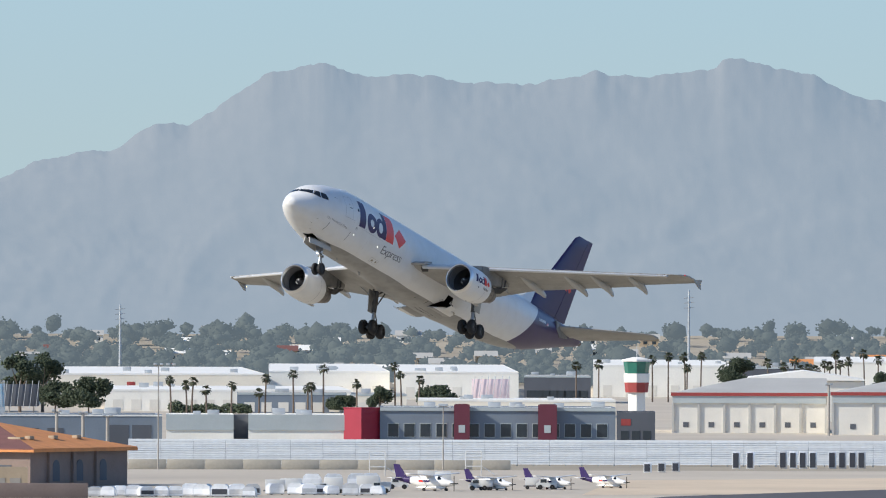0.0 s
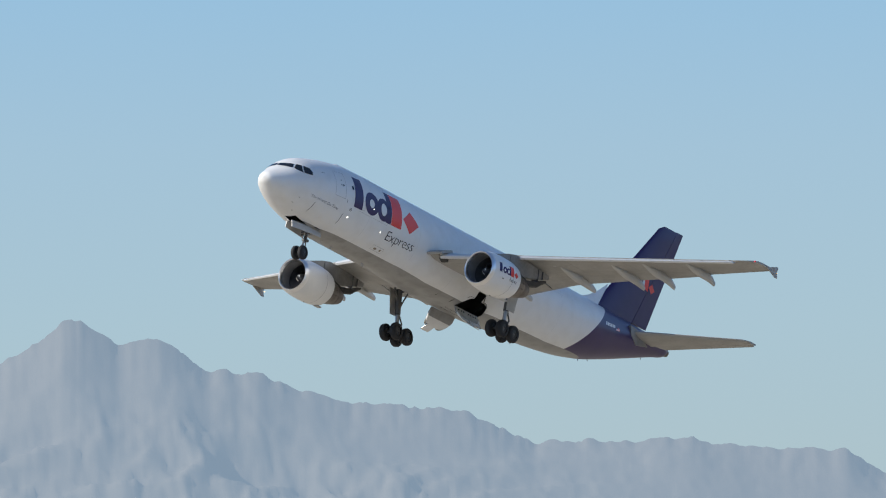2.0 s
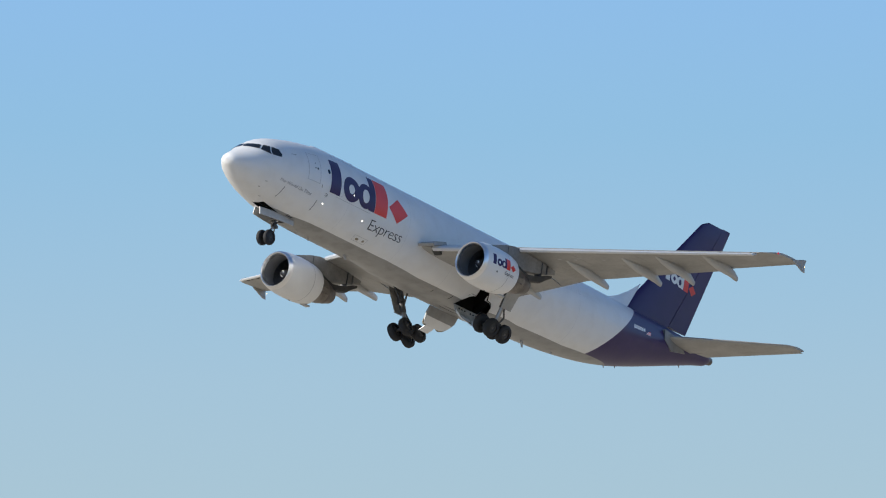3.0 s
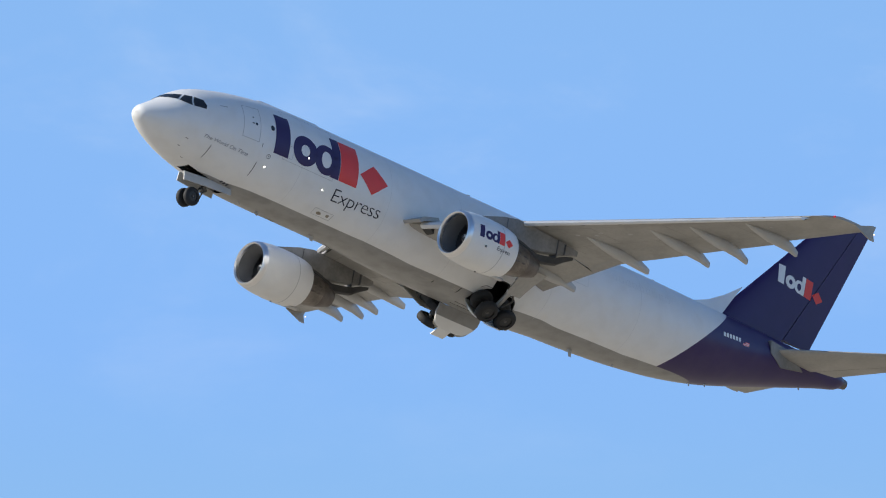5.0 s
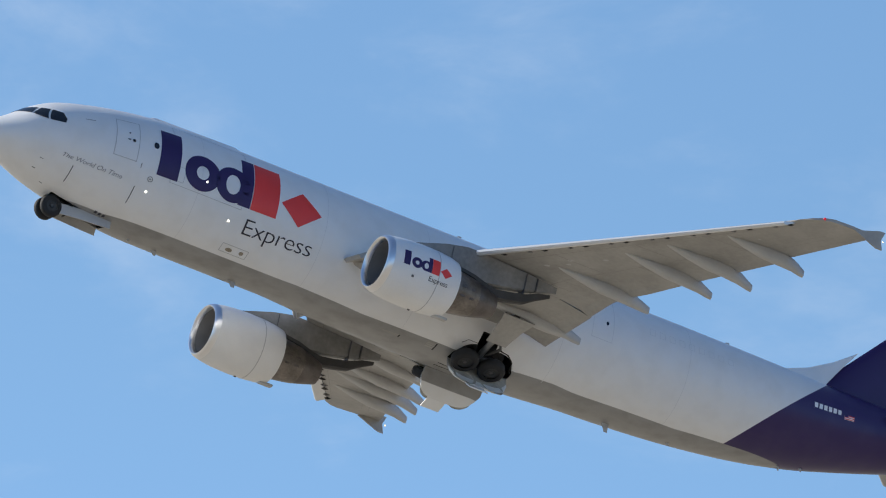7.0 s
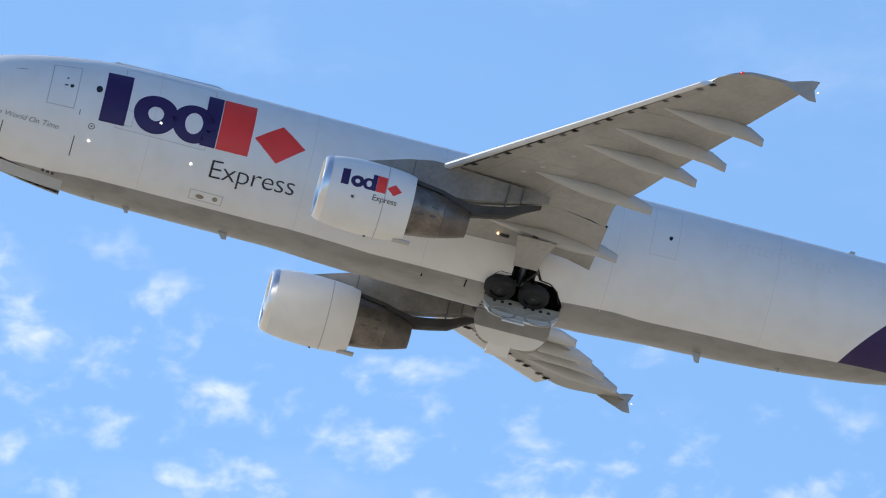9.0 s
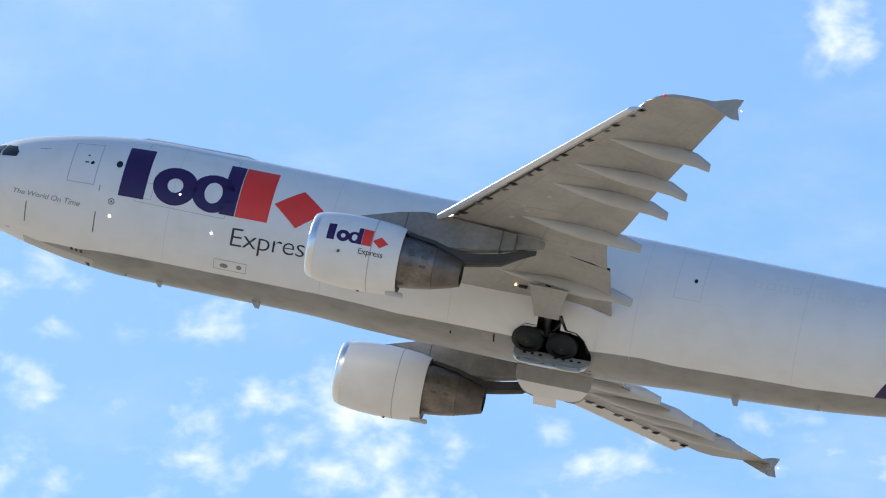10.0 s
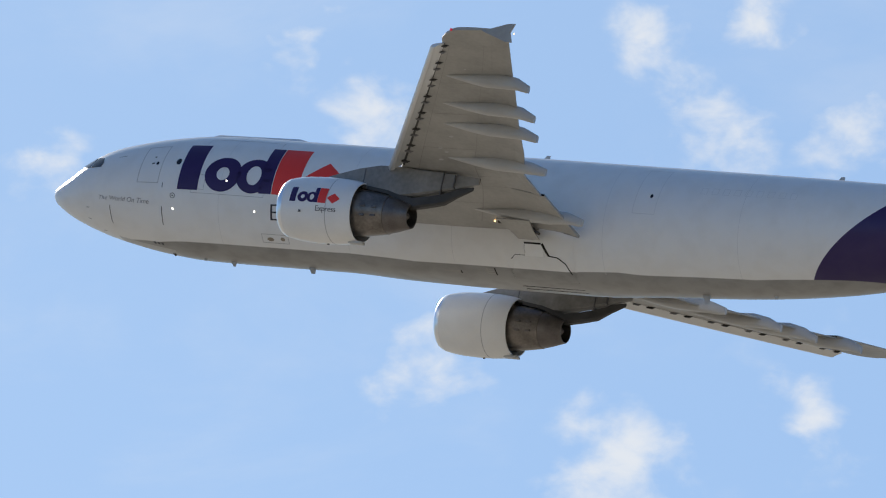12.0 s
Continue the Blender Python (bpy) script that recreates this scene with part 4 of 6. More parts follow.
def make_tail(plane):
    le = lambda z: -44.58 - (z - 4.05) * 0.92
    te = lambda z: -50.95 - (z - 3.1) * 0.40
    zs = [2.3, 3.4, 4.6, 6, 8, 10, 10.9]
    fin = part("fin", loft([foil(le(z), te(z), 0, z, 0.085 * (le(z) - te(z)), 0, 0.69, upright=True) for z in zs] + [foil(le(11.22) - 0.45, te(11.3), 0, 11.25, 0.05, 0, 0.66, upright=True)]), M_PURPLE, plane, "purple tail fin")
    part("rudder", loft([foil(le(z), te(z), 0, z, 0.085 * (le(z) - te(z)), 0.70, 1.0, 5, upright=True) for z in [2.95] + zs[1:]] + [foil(le(11.22) - 0.3, te(11.3), 0, 11.3, 0.05, 0.68, 1.0, 5, upright=True)]), M_PURPLE, fin, "purple rudder")
    bm = bmesh.new()
    rings = []
    for s, h, w, low, mid in ((40.9, 2.80, 0.03, 40.9, 40.9), (41.7, 2.98, 0.10, 41.5, 41.6), (42.8, 3.40, 0.16, 42.2, 42.5), (44.0, 4.08, 0.22, 42.9, 43.4), (45.2, 4.95, 0.20, 43.5, 44.3)):
        rings.append([Vector((-low, -w * 1.6, 2.5)), Vector((-mid, -w, (h + 2.5) / 2)), Vector((-s, 0, h)), Vector((-mid, w, (h + 2.5) / 2)), Vector((-low, w * 1.6, 2.5))])
    part("dorsal_fin", loft(rings, bm=bm), M_WHITE, fin, "white dorsal fillet")
    # sign on the fin in plain shapes
    th = lambda u, v: 0.085 * (le(v) - te(v)) * 0.5 * 1.02
    dk, rd = logo(47.5, 6.03, 3.75, 1.06)
    def on_fin(u, v):
        v2 = v - 0.09 * (u - 47.5)
        c = le(v2) - te(v2)
        f = min(0.98, max(0.02, (le(v2) + u) / c))
        t = 0.085 * c * (0.2969 * math.sqrt(f) - 0.126 * f - 0.3516 * f * f + 0.2843 * f**3 - 0.1036 * f**4) / 0.1 * 0.5
        return Vector((-u, t + 0.010, v2))
    decal("logo_white", dk, M_WHITE, fin, "white shapes of the company sign", surface=on_fin)
    decal("logo_red", rd, M_RED, fin, "orange-red shapes of the company sign", surface=on_fin)
    for side in (1, -1):
        ys = [0.5, 1.3, 3, 5, 7, 7.8, 8.1]
        hle = lambda y: -47.0 - (y - 1.3) * 0.765 - (0.35 if y > 8 else 0)
        hte = lambda y: -52.0 - (y - 1.3) * 0.30
        hz = lambda y: 1.72 + (y - 1.3) * 0.098
        hth = lambda y: 0.10 * (hle(y) - hte(y))
        st = part("tailplane", loft(mirrored([foil(hle(y), hte(y), y, hz(y), hth(y), 0, 0.70) for y in ys], side)), M_WING, plane, "grey tailplane")
        part("elevator", loft(mirrored([foil(hle(y), hte(y), y, hz(y), hth(y), 0.71, 1.0, 5) for y in ys[1:-1]], side)), M_WING, st)
        bm = bmesh.new()
        sk = [Vector((-46.5, 1.60, 2.05)), Vector((-46.6, 1.63, 1.35)), Vector((-47.7, 1.46, 0.85)), Vector((-49.6, 1.20, 1.25)), Vector((-48.0, 1.42, 2.0))]
        loft([[Vector((p.x, (p.y + o) * side, p.z)) for p in sk] for o in (-0.25, 0.03)], bm=bm)
        part("trim_plate", bm, M_GRIMY, plane, "scuffed metal plate at the tailplane root")
    part("auxiliary_exhaust", revolve([(-53.55, 0.34), (-54.0, 0.27), (-54.05, 0.22), (-53.7, 0.2)], (0, 0, 2.08), 20), M_NOZZLE, plane)


# ---- landing gear ----
def wheel(parent, x, y, z, r, w, name="wheel"):
    bm = revolve([(-w / 2, r * 0.55), (-w / 2, r * 0.82), (-w * 0.42, r * 0.93), (-w * 0.22, r), (w * 0.22, r), (w * 0.42, r * 0.93), (w / 2, r * 0.82), (w / 2, r * 0.55)], (x, y, z), 28, axis="y")
    t = part(name, bm, M_TYRE, parent, "black tyre", sharp=50)
    part("hub", revolve([(-w * 0.36, 0.02), (-w * 0.36, r * 0.2), (-w * 0.44, r * 0.28), (-w * 0.38, r * 0.56), (w * 0.38, r * 0.56), (w * 0.44, r * 0.28), (w * 0.36, r * 0.2), (w * 0.36, 0.02)], (x, y, z), 20, axis="y"), M_HUB, t)


def make_main_gear(plane, side):
    bm = bmesh.new()
    tube(bm, (0, 0, -0.25), (0, 0, -2.15), 0.23, 0.21, 18)
    tube(bm, (0, 0, -1.2), (0, 0, -1.45), 0.27, 0.27, 18)
    tube(bm, (0.6, 0, -0.2), (0.1, 0, -1.25), 0.08, 0.08, 10)
    g = part("main_landing_gear", bm, M_STRUT, plane, "four-wheel main landing gear leg")
    bm = tube(bmesh.new(), (0, 0, -2.1), (0, 0, -3.6), 0.15, 0.15, 16)
    part("oleo", bm, M_CHROME, g, "shiny piston")
    bm = bmesh.new()
    tube(bm, (0, 0, -0.55), (0, -1.55 * side, 0.05), 0.085, 0.075, 10)
    tube(bm, (-0.1, 0, -1.7), (0, -1.0 * side, -0.22), 0.06, 0.06, 10)
    part("side_brace", bm, M_STRUT, g)
    bm = bmesh.new()
    for a, b in (((-0.2, 0, -2.1), (-0.62, 0, -2.7)), ((-0.62, 0, -2.7), (-0.25, 0, -3.4))):
        tube(bm, a, b, 0.07, 0.05, 8)
    part("torque_link", bm, M_STRUT, g)
    tilt = Matrix.Translation((0, 0, -3.65)) @ Matrix.Rotation(radians(-2), 4, "Y")
    bm = bmesh.new()
    tube(bm, (0.78, 0, 0), (-0.78, 0, 0), 0.15, 0.15, 12)
    for x in (0.70, -0.70):
        tube(bm, (x, 0.62, 0), (x, -0.62, 0), 0.085, 0.085, 10)
    bm.transform(tilt)
    part("bogie_beam", bm, M_STRUT, g)
    for x in (0.70, -0.70):
        for y in (0.46, -0.46):
            p = tilt @ Vector((x, y, 0))
            wheel(g, p.x, p.y, p.z, 0.64, 0.44)
    bm = bmesh.new()
    rings = []
    for z, x0, x1 in ((-0.2, 0.75, -0.85), (-1.0, 0.64, -0.64), (-1.6, 0.55, -0.55), (-2.15, 0.50, -0.50)):
        rings.append([Vector((x0, 0.33 * side, z)), Vector((x1, 0.33 * side, z)), Vector((x1, 0.38 * side, z)), Vector((x0, 0.38 * side, z))])
    part("leg_door", loft(rings, bm=bm), M_WING, g, "grey door plate on the leg")
    return g


def bay_door(plane, side):
    """Half of the belly that swings down from a hinge beside the keel."""
    y0 = skin(25.8, BAY_TH[0]).y
    bm = bmesh.new()
    grid = []
    for s in np.linspace(BAY[0] + 0.01, BAY[1] - 0.01, 23):
        grid.append([skin(s, t) for t in np.linspace(BAY_TH[0], bay_edge(s), 15)])
    hinge = Vector((-(BAY[0] + BAY[1]) / 2, y0, skin(25.8, BAY_TH[0]).z))
    rows = []
    for g in grid:
        outer = [p - hinge for p in g]
        inner = [p * 1.0 + Vector((0, -0.05 * i / 14, 0.09)) for i, p in enumerate(outer)]
        rows.append([Vector((q.x, q.y * side, q.z)) for q in outer + inner[::-1]])
    door = part("belly_door", loft(rows, bm=bm), fuselage_paint("belly_door_paint", hinge), plane, "large white and grey belly gear door")
    door.data.materials.append(M_PRIMER)
    door.data.materials.append(M_WHITE)
    for p in door.data.polygons:
        if len(p.vertices) == 4 and all(k % 30 >= 15 for k in p.vertices):
            p.material_index = 1 if min(k % 30 for k in p.vertices) >= 20 else 2

    def lined(y):
        lo, hi = BAY_TH[0], BAY_TH[1] + 0.2
        for _ in range(20):
            mid = (lo + hi) / 2
            lo, hi = (mid, hi) if skin(25.8, mid).y < y0 + y else (lo, mid)
        return skin(25.8, lo).z - hinge.z

    # tab that closes the slot of the leg
    rows = []
    for s in np.linspace(SLOT[0] + 0.01, SLOT[1] - 0.01, 5):
        outer = [skin(s, t) - hinge for t in np.linspace(BAY_TH[1] - 0.04, SLOT_TH, 7)]
        rows.append([Vector((q.x, q.y * side, q.z)) for q in outer] + [Vector((q.x, (q.y - 0.05) * side, q.z + 0.02)) for q in outer[::-1]])
    part("door_tab", loft(rows), M_WHITE, door)
    # ribbed inside face with two wheel-shaped pans
    for x in (0.72, -0.72):
        bm = bmesh.new()
        o = []
        for lift, k in ((0.10, 1.0), (0.14, 0.97), (0.14, 0.80), (0.10, 0.74)):
            o.append([Vector((x + 0.60 * k * math.cos(t), (0.78 + 0.40 * k * math.sin(t)) * side, lift + lined(0.78 + 0.40 * k * math.sin(t)))) for t in (2 * math.pi * i / 26 for i in range(26))])
        loft(o, cap=False, bm=bm)
        part("door_pan", bm, M_PRIMER, door)
    # black discs drawn on for the shaded holes
    for k in range(7):
        bm = bmesh.new()
        x = -1.12 + 0.32 * k + (0.3 if k > 3 else 0)
        bmesh.ops.create_cone(bm, cap_ends=True, segments=12, radius1=0.075, radius2=0.075, depth=0.02, matrix=Matrix.Translation((x, 0.22 * side, lined(0.22) + 0.10)))
        part("lightening_hole", bm, M_DARK, door)
    return door, hinge


def make_nose_gear(plane):
    bm = bmesh.new()
    tube(bm, (0, 0, 0.1), (0.05, 0, -1.6), 0.13, 0.12, 14)
    tube(bm, (0, -0.4, 0), (0, 0.4, 0), 0.09, 0.09, 10)
    tube(bm, (0.05, 0, -1.1), (-0.85, 0, 0.15), 0.06, 0.05, 8)
    g = part("nose_landing_gear", bm, M_STRUT, plane, "twin-wheel nose landing gear")
    part("oleo", tube(bmesh.new(), (0.05, 0, -1.55), (0.08, 0, -2.7), 0.08, 0.08, 12), M_CHROME, g)
    part("axle", tube(bmesh.new(), (0.08, 0.45, -2.7), (0.08, -0.45, -2.7), 0.06, 0.06, 10), M_STRUT, g)
    for y in (0.29, -0.29):
        wheel(g, 0.08, y, -2.7, 0.51, 0.30)
    bm = bmesh.new()
    for y in (0.2, -0.2):
        tube(bm, (0.16, y, -1.25), (0.24, y, -1.25), 0.11, 0.12, 14)
    part("taxi_lamps", bm, M_LIP, g)
    part("steering_links", box(tube(bmesh.new(), (-0.1, 0, -1.5), (-0.35, 0, -2.05), 0.05, 0.04, 8), -0.2, 0.12, -0.22, 0.22, -1.62, -1.45, 0.03), M_STRUT, g)
    bm = bmesh.new()
    rings = [[Vector((x, y, z)) for x, y in ((0.30, -hw), (0.34, -hw), (0.38, 0), (0.34, hw), (0.30, hw), (0.34, 0))] for z, hw in ((0.0, 0.42), (-0.7, 0.40), (-1.15, 0.30))]
    part("leg_door", loft(rings, bm=bm), M_DUCT, g, "grey door plate ahead of the leg")
    return g


def nose_door(plane, side):
    rows = []
    for s in np.linspace(NOSE_BAY[0] + 0.01, NOSE_BAY[1] - 0.01, 8):
        ths = np.linspace(-1.57, -math.acos(min(0.99, 0.50 / WID(s))) if side else 0, 5)
        outer = [skin(s, t) for t in ths]
        rows.append([Vector((p.x, p.y * side, p.z)) for p in outer] + [Vector((p.x, p.y * side, p.z + 0.05)) for p in outer[::-1]])
    hinge = Vector((-5.4, 0.50 * side, skin(5.4, -1.39).z))
    rows = [[p - hinge for p in r] for r in rows]
    return part("nose_gear_door", loft(rows), M_FAIR, plane, "long nose gear door"), hinge


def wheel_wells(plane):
    # near-black walls: the shade inside the wells is put into the colour
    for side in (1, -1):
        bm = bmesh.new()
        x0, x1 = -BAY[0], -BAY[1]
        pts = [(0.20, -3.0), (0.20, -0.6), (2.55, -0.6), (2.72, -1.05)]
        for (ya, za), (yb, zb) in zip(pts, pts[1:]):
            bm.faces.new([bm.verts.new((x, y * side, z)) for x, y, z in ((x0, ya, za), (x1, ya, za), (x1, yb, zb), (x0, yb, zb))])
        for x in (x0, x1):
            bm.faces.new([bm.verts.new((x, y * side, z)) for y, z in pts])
        part("wheel_well", bm, M_DARK, plane, "open wheel well, its shade painted near-black", sharp=0)
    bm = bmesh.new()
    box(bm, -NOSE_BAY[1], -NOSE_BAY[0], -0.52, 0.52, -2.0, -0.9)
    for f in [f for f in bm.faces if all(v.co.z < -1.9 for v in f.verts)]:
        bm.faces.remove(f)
    part("wheel_well", bm, M_DARK, plane, "open wheel well, its shade painted near-black", sharp=0)


airliner = empty("cargo_airliner", "white and purple twin-engined cargo airliner climbing, gear retracting", "airplane")
body = make_fuselage(airliner)
dress_fuselage(airliner, body)
for _side in (1, -1):
    make_wing(airliner, _side)
    make_engine(airliner, _side)
make_tail(airliner)
wheel_wells(airliner)
port_gear, starboard_gear = make_main_gear(airliner, 1), make_main_gear(airliner, -1)
port_door, port_hinge = bay_door(airliner, 1)
starboard_door, _h = bay_door(airliner, -1)
starboard_hinge = Vector((_h.x, -_h.y, _h.z))
nose_gear = make_nose_gear(airliner)
nose_port_door, nose_port_hinge = nose_door(airliner, 1)
nose_starboard_door, nose_starboard_hinge = nose_door(airliner, -1)


# ---- airport and city behind the runway, placed by plan angle and distance ----
def spot(a, d, turn=0.0, z=0.0):
    """A pose at plan angle a and distance d: x to the right as seen from the eye, y away from it."""
    t = radians(REF + a)
    m = Matrix(((math.sin(t), math.cos(t), 0, d * math.cos(t)), (-math.cos(t), math.sin(t), 0, d * math.sin(t)), (0, 0, 1, z), (0, 0, 0, 1)))
    return m @ Matrix.Rotation(radians(turn), 4, "Z")


def span(a0, a1, d):
    return abs(radians(a1 - a0)) * d


C_WHITEWALL = material("white_stucco", (0.88, 0.86, 0.79), 0.85, var=0.08, scale=0.15, fine=2)
C_BEIGEWALL = material("beige_tilt_up_concrete", (0.82, 0.77, 0.66), 0.85, var=0.08, scale=0.12, fine=2)
C_CREAM = material("cream_metal_siding", (0.74, 0.715, 0.65), 0.7, var=0.07, scale=0.2, fine=3)
C_SLATE = material("slate_blue_cladding_and_shade", (0.19, 0.23, 0.28), 0.6, var=0.12, scale=0.2, fine=3)
C_GREYCLAD = material("grey_green_cladding", (0.44, 0.49, 0.50), 0.6, var=0.08, scale=0.2, fine=3)
C_DARKWALL = material("dark_grey_wall", (0.10, 0.11, 0.13), 0.7, var=0.15, scale=0.2)
C_RED = material("crimson_cladding", (0.33, 0.02, 0.045), 0.55, var=0.1, scale=0.3)
C_MAROON = material("maroon_cladding", (0.14, 0.03, 0.05), 0.6, var=0.1, scale=0.3)
C_REDTRIM = material("red_trim", (0.34, 0.055, 0.05), 0.6)
C_ROOFWHITE = material("white_roof_membrane", (0.85, 0.84, 0.80), 0.8, var=0.07, scale=0.05, fine=0.6)
C_ROOFGREY = material("grey_metal_roof", (0.48, 0.47, 0.44), 0.6, var=0.1, scale=0.1, fine=1.5)
C_BROWN = material("brown_block_wall", (0.27, 0.205, 0.175), 0.9, var=0.12, scale=0.4, fine=3)
C_TAN = material("tan_block_wall", (0.46, 0.36, 0.25), 0.9, var=0.1, scale=0.4, fine=3)
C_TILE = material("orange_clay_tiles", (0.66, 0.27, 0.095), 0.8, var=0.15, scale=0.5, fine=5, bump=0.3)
C_TILEDARK = material("dark_maroon_tiles", (0.19, 0.085, 0.075), 0.85, var=0.15, scale=0.5, fine=5, bump=0.3)
C_GLASS = material("dark_window_glass", (0.03, 0.04, 0.05), 0.12, var=0.2, spec=0.7)
C_GREEN = material("green_tinted_glass", (0.02, 0.16, 0.12), 0.15, var=0.1, spec=0.7)
C_GALV = material("galvanised_steel", (0.50, 0.52, 0.53), 0.45, metal=0.4, var=0.1)
C_POLE = material("weathered_pole", (0.36, 0.33, 0.29), 0.7, var=0.12)
C_ALU = material("container_aluminium", (0.80, 0.81, 0.82), 0.42, metal=0.3, var=0.2, per_object=0.35)
C_LOUVRE = material("white_galvanised_louvre", (0.74, 0.76, 0.76), 0.45, metal=0.1, var=0.08, per_object=0.05)
C_DARKPANEL = material("dark_panel_and_inside_shade", (0.05, 0.055, 0.07), 0.8, var=0.2)
C_TRUCKWHITE = material("white_vehicle_paint", (0.68, 0.68, 0.66), 0.4, var=0.06, per_object=0.1)
C_RUBBER = material("vehicle_tyre", (0.02, 0.02, 0.02), 0.8)
C_CONCRETE = material("apron_concrete", (0.52, 0.455, 0.37), 0.9, var=0.12, scale=0.02, fine=0.4)
C_ASPHALT = material("taxiway_asphalt", (0.085, 0.08, 0.085), 0.9, var=0.18, scale=0.02, fine=0.5)
C_BARRIER = material("stained_barrier_concrete", (0.47, 0.43, 0.36), 0.9, var=0.18, scale=0.3, fine=2)
C_DIRT = material("pale_infield_dirt", (0.62, 0.50, 0.365), 0.95, var=0.16, scale=0.02, fine=0.3)
C_BARK = material("bark", (0.17, 0.13, 0.10), 0.9, var=0.25, scale=2)
C_LEAF = material("dusty_green_leaves", (0.055, 0.075, 0.042), 0.8, var=0.35, scale=0.35, fine=3)
C_PALM = material("palm_fronds", (0.075, 0.085, 0.05), 0.8, var=0.3, scale=1.0, fine=4)
# far foliage carries a pale blue glow that stands for the haze
C_WOODS = material("far_foliage_haze_glow", (0.045, 0.050, 0.042), 0.95, var=0.5, scale=0.05, fine=0.7, spec=0.0, glow=(0.52, 0.675, 0.80, 0.205))
C_SIGN = material("green_road_sign", (0.02, 0.30, 0.16), 0.5)
C_BLUE = material("blue_sign", (0.12, 0.40, 0.65), 0.5)
C_PINK = material("faded_billboard", (0.70, 0.56, 0.57), 0.6, var=0.15, scale=0.3)


def sheet(name, quad, z, mat, label):
    bm = bmesh.new()
    bm.faces.new([bm.verts.new(plan(a, d, z)) for a, d in quad])
    return thing(name, bm, mat, label, "ground", kind="structure", sharp=0)


sheet("apron", [(4.707, 1545), (-0.883, 1545), (-2.840, 1855), (4.707, 1855)], 0.03, C_CONCRETE, "pale concrete apron with parked planes and carts")
sheet("infield", [(-0.688, 1600), (-4.237, 1640), (-4.237, 1830), (-0.855, 1740)], 0.07, C_DIRT, "pale bare dirt between the taxiways")
sheet("taxiway", [(0.067, 1400), (-4.517, 1400), (-4.517, 1680), (-2.169, 1655), (-1.107, 1585)], 0.11, C_ASPHALT, "dark asphalt taxiway")
sheet("road", [(4.707, 1950), (-4.517, 1950), (-4.517, 2100), (4.707, 2100)], 0.04, C_CONCRETE, "pale paved yard behind the blast fence")


def building(name, label, m, w, dp, h, wall, roof, parapet=0.5, group="", cat="building"):
    """A flat-roofed block: w wide from x 0, dp deep from y 0."""
    b = empty(name, label, cat, group, m)
    bm = bmesh.new()
    box(bm, 0, w, 0, dp, -0.3, h)
    part("wall", bm, wall, b, sharp=0)
    bm = bmesh.new()
    box(bm, 0.25, w - 0.25, 0.25, dp - 0.25, h, h + 0.12)
    part("roof", bm, roof, b, sharp=0)
    if parapet:
        bm = bmesh.new()
        for x0, x1, y0, y1 in ((0, w, 0, 0.24), (0, w, dp - 0.24, dp), (0, 0.24, 0.24, dp - 0.24), (w - 0.24, w, 0.24, dp - 0.24)):
            box(bm, x0, x1, y0, y1, h, h + parapet)
        part("parapet", bm, wall, b, sharp=0)
    return b


def band(b, x0, x1, z0, z1, mat, name="band", proud=0.06, y=0.0):
    bm = bmesh.new()
    box(bm, x0, x1, y - proud, y + 0.02, z0, z1)
    return part(name, bm, mat, b, sharp=0)


def openings(b, x0, x1, n, z0, z1, w, mat=None, name="window", trim=None):
    for k in range(n):
        x = x0 + (x1 - x0) * (k + 0.5) / n
        if trim:
            fr = band(b, x - w / 2 - 0.12, x + w / 2 + 0.12, z0 - 0.12, z1 + 0.12, trim, name, 0.05)
            bm = bmesh.new()
            box(bm, x - w / 2, x + w / 2, -0.08, -0.04, z0, z1)
            part("pane", bm, mat or C_GLASS, fr, sharp=0)
        else:
            band(b, x - w / 2, x + w / 2, z0, z1, mat or C_GLASS, name, 0.06)


def roof_units(b, w, dp, h, n, seed):
    rnd = random.Random(seed)
    for _ in range(n):
        x, y, s = rnd.uniform(2, w - 4), rnd.uniform(2, dp - 3), rnd.uniform(0.8, 1.8)
        bm = bmesh.new()
        box(bm, x, x + s * 1.5, y, y + s, h + 0.1, h + 0.1 + s * 0.7, 0.06)
        part("roof_unit", bm, C_GALV, b)


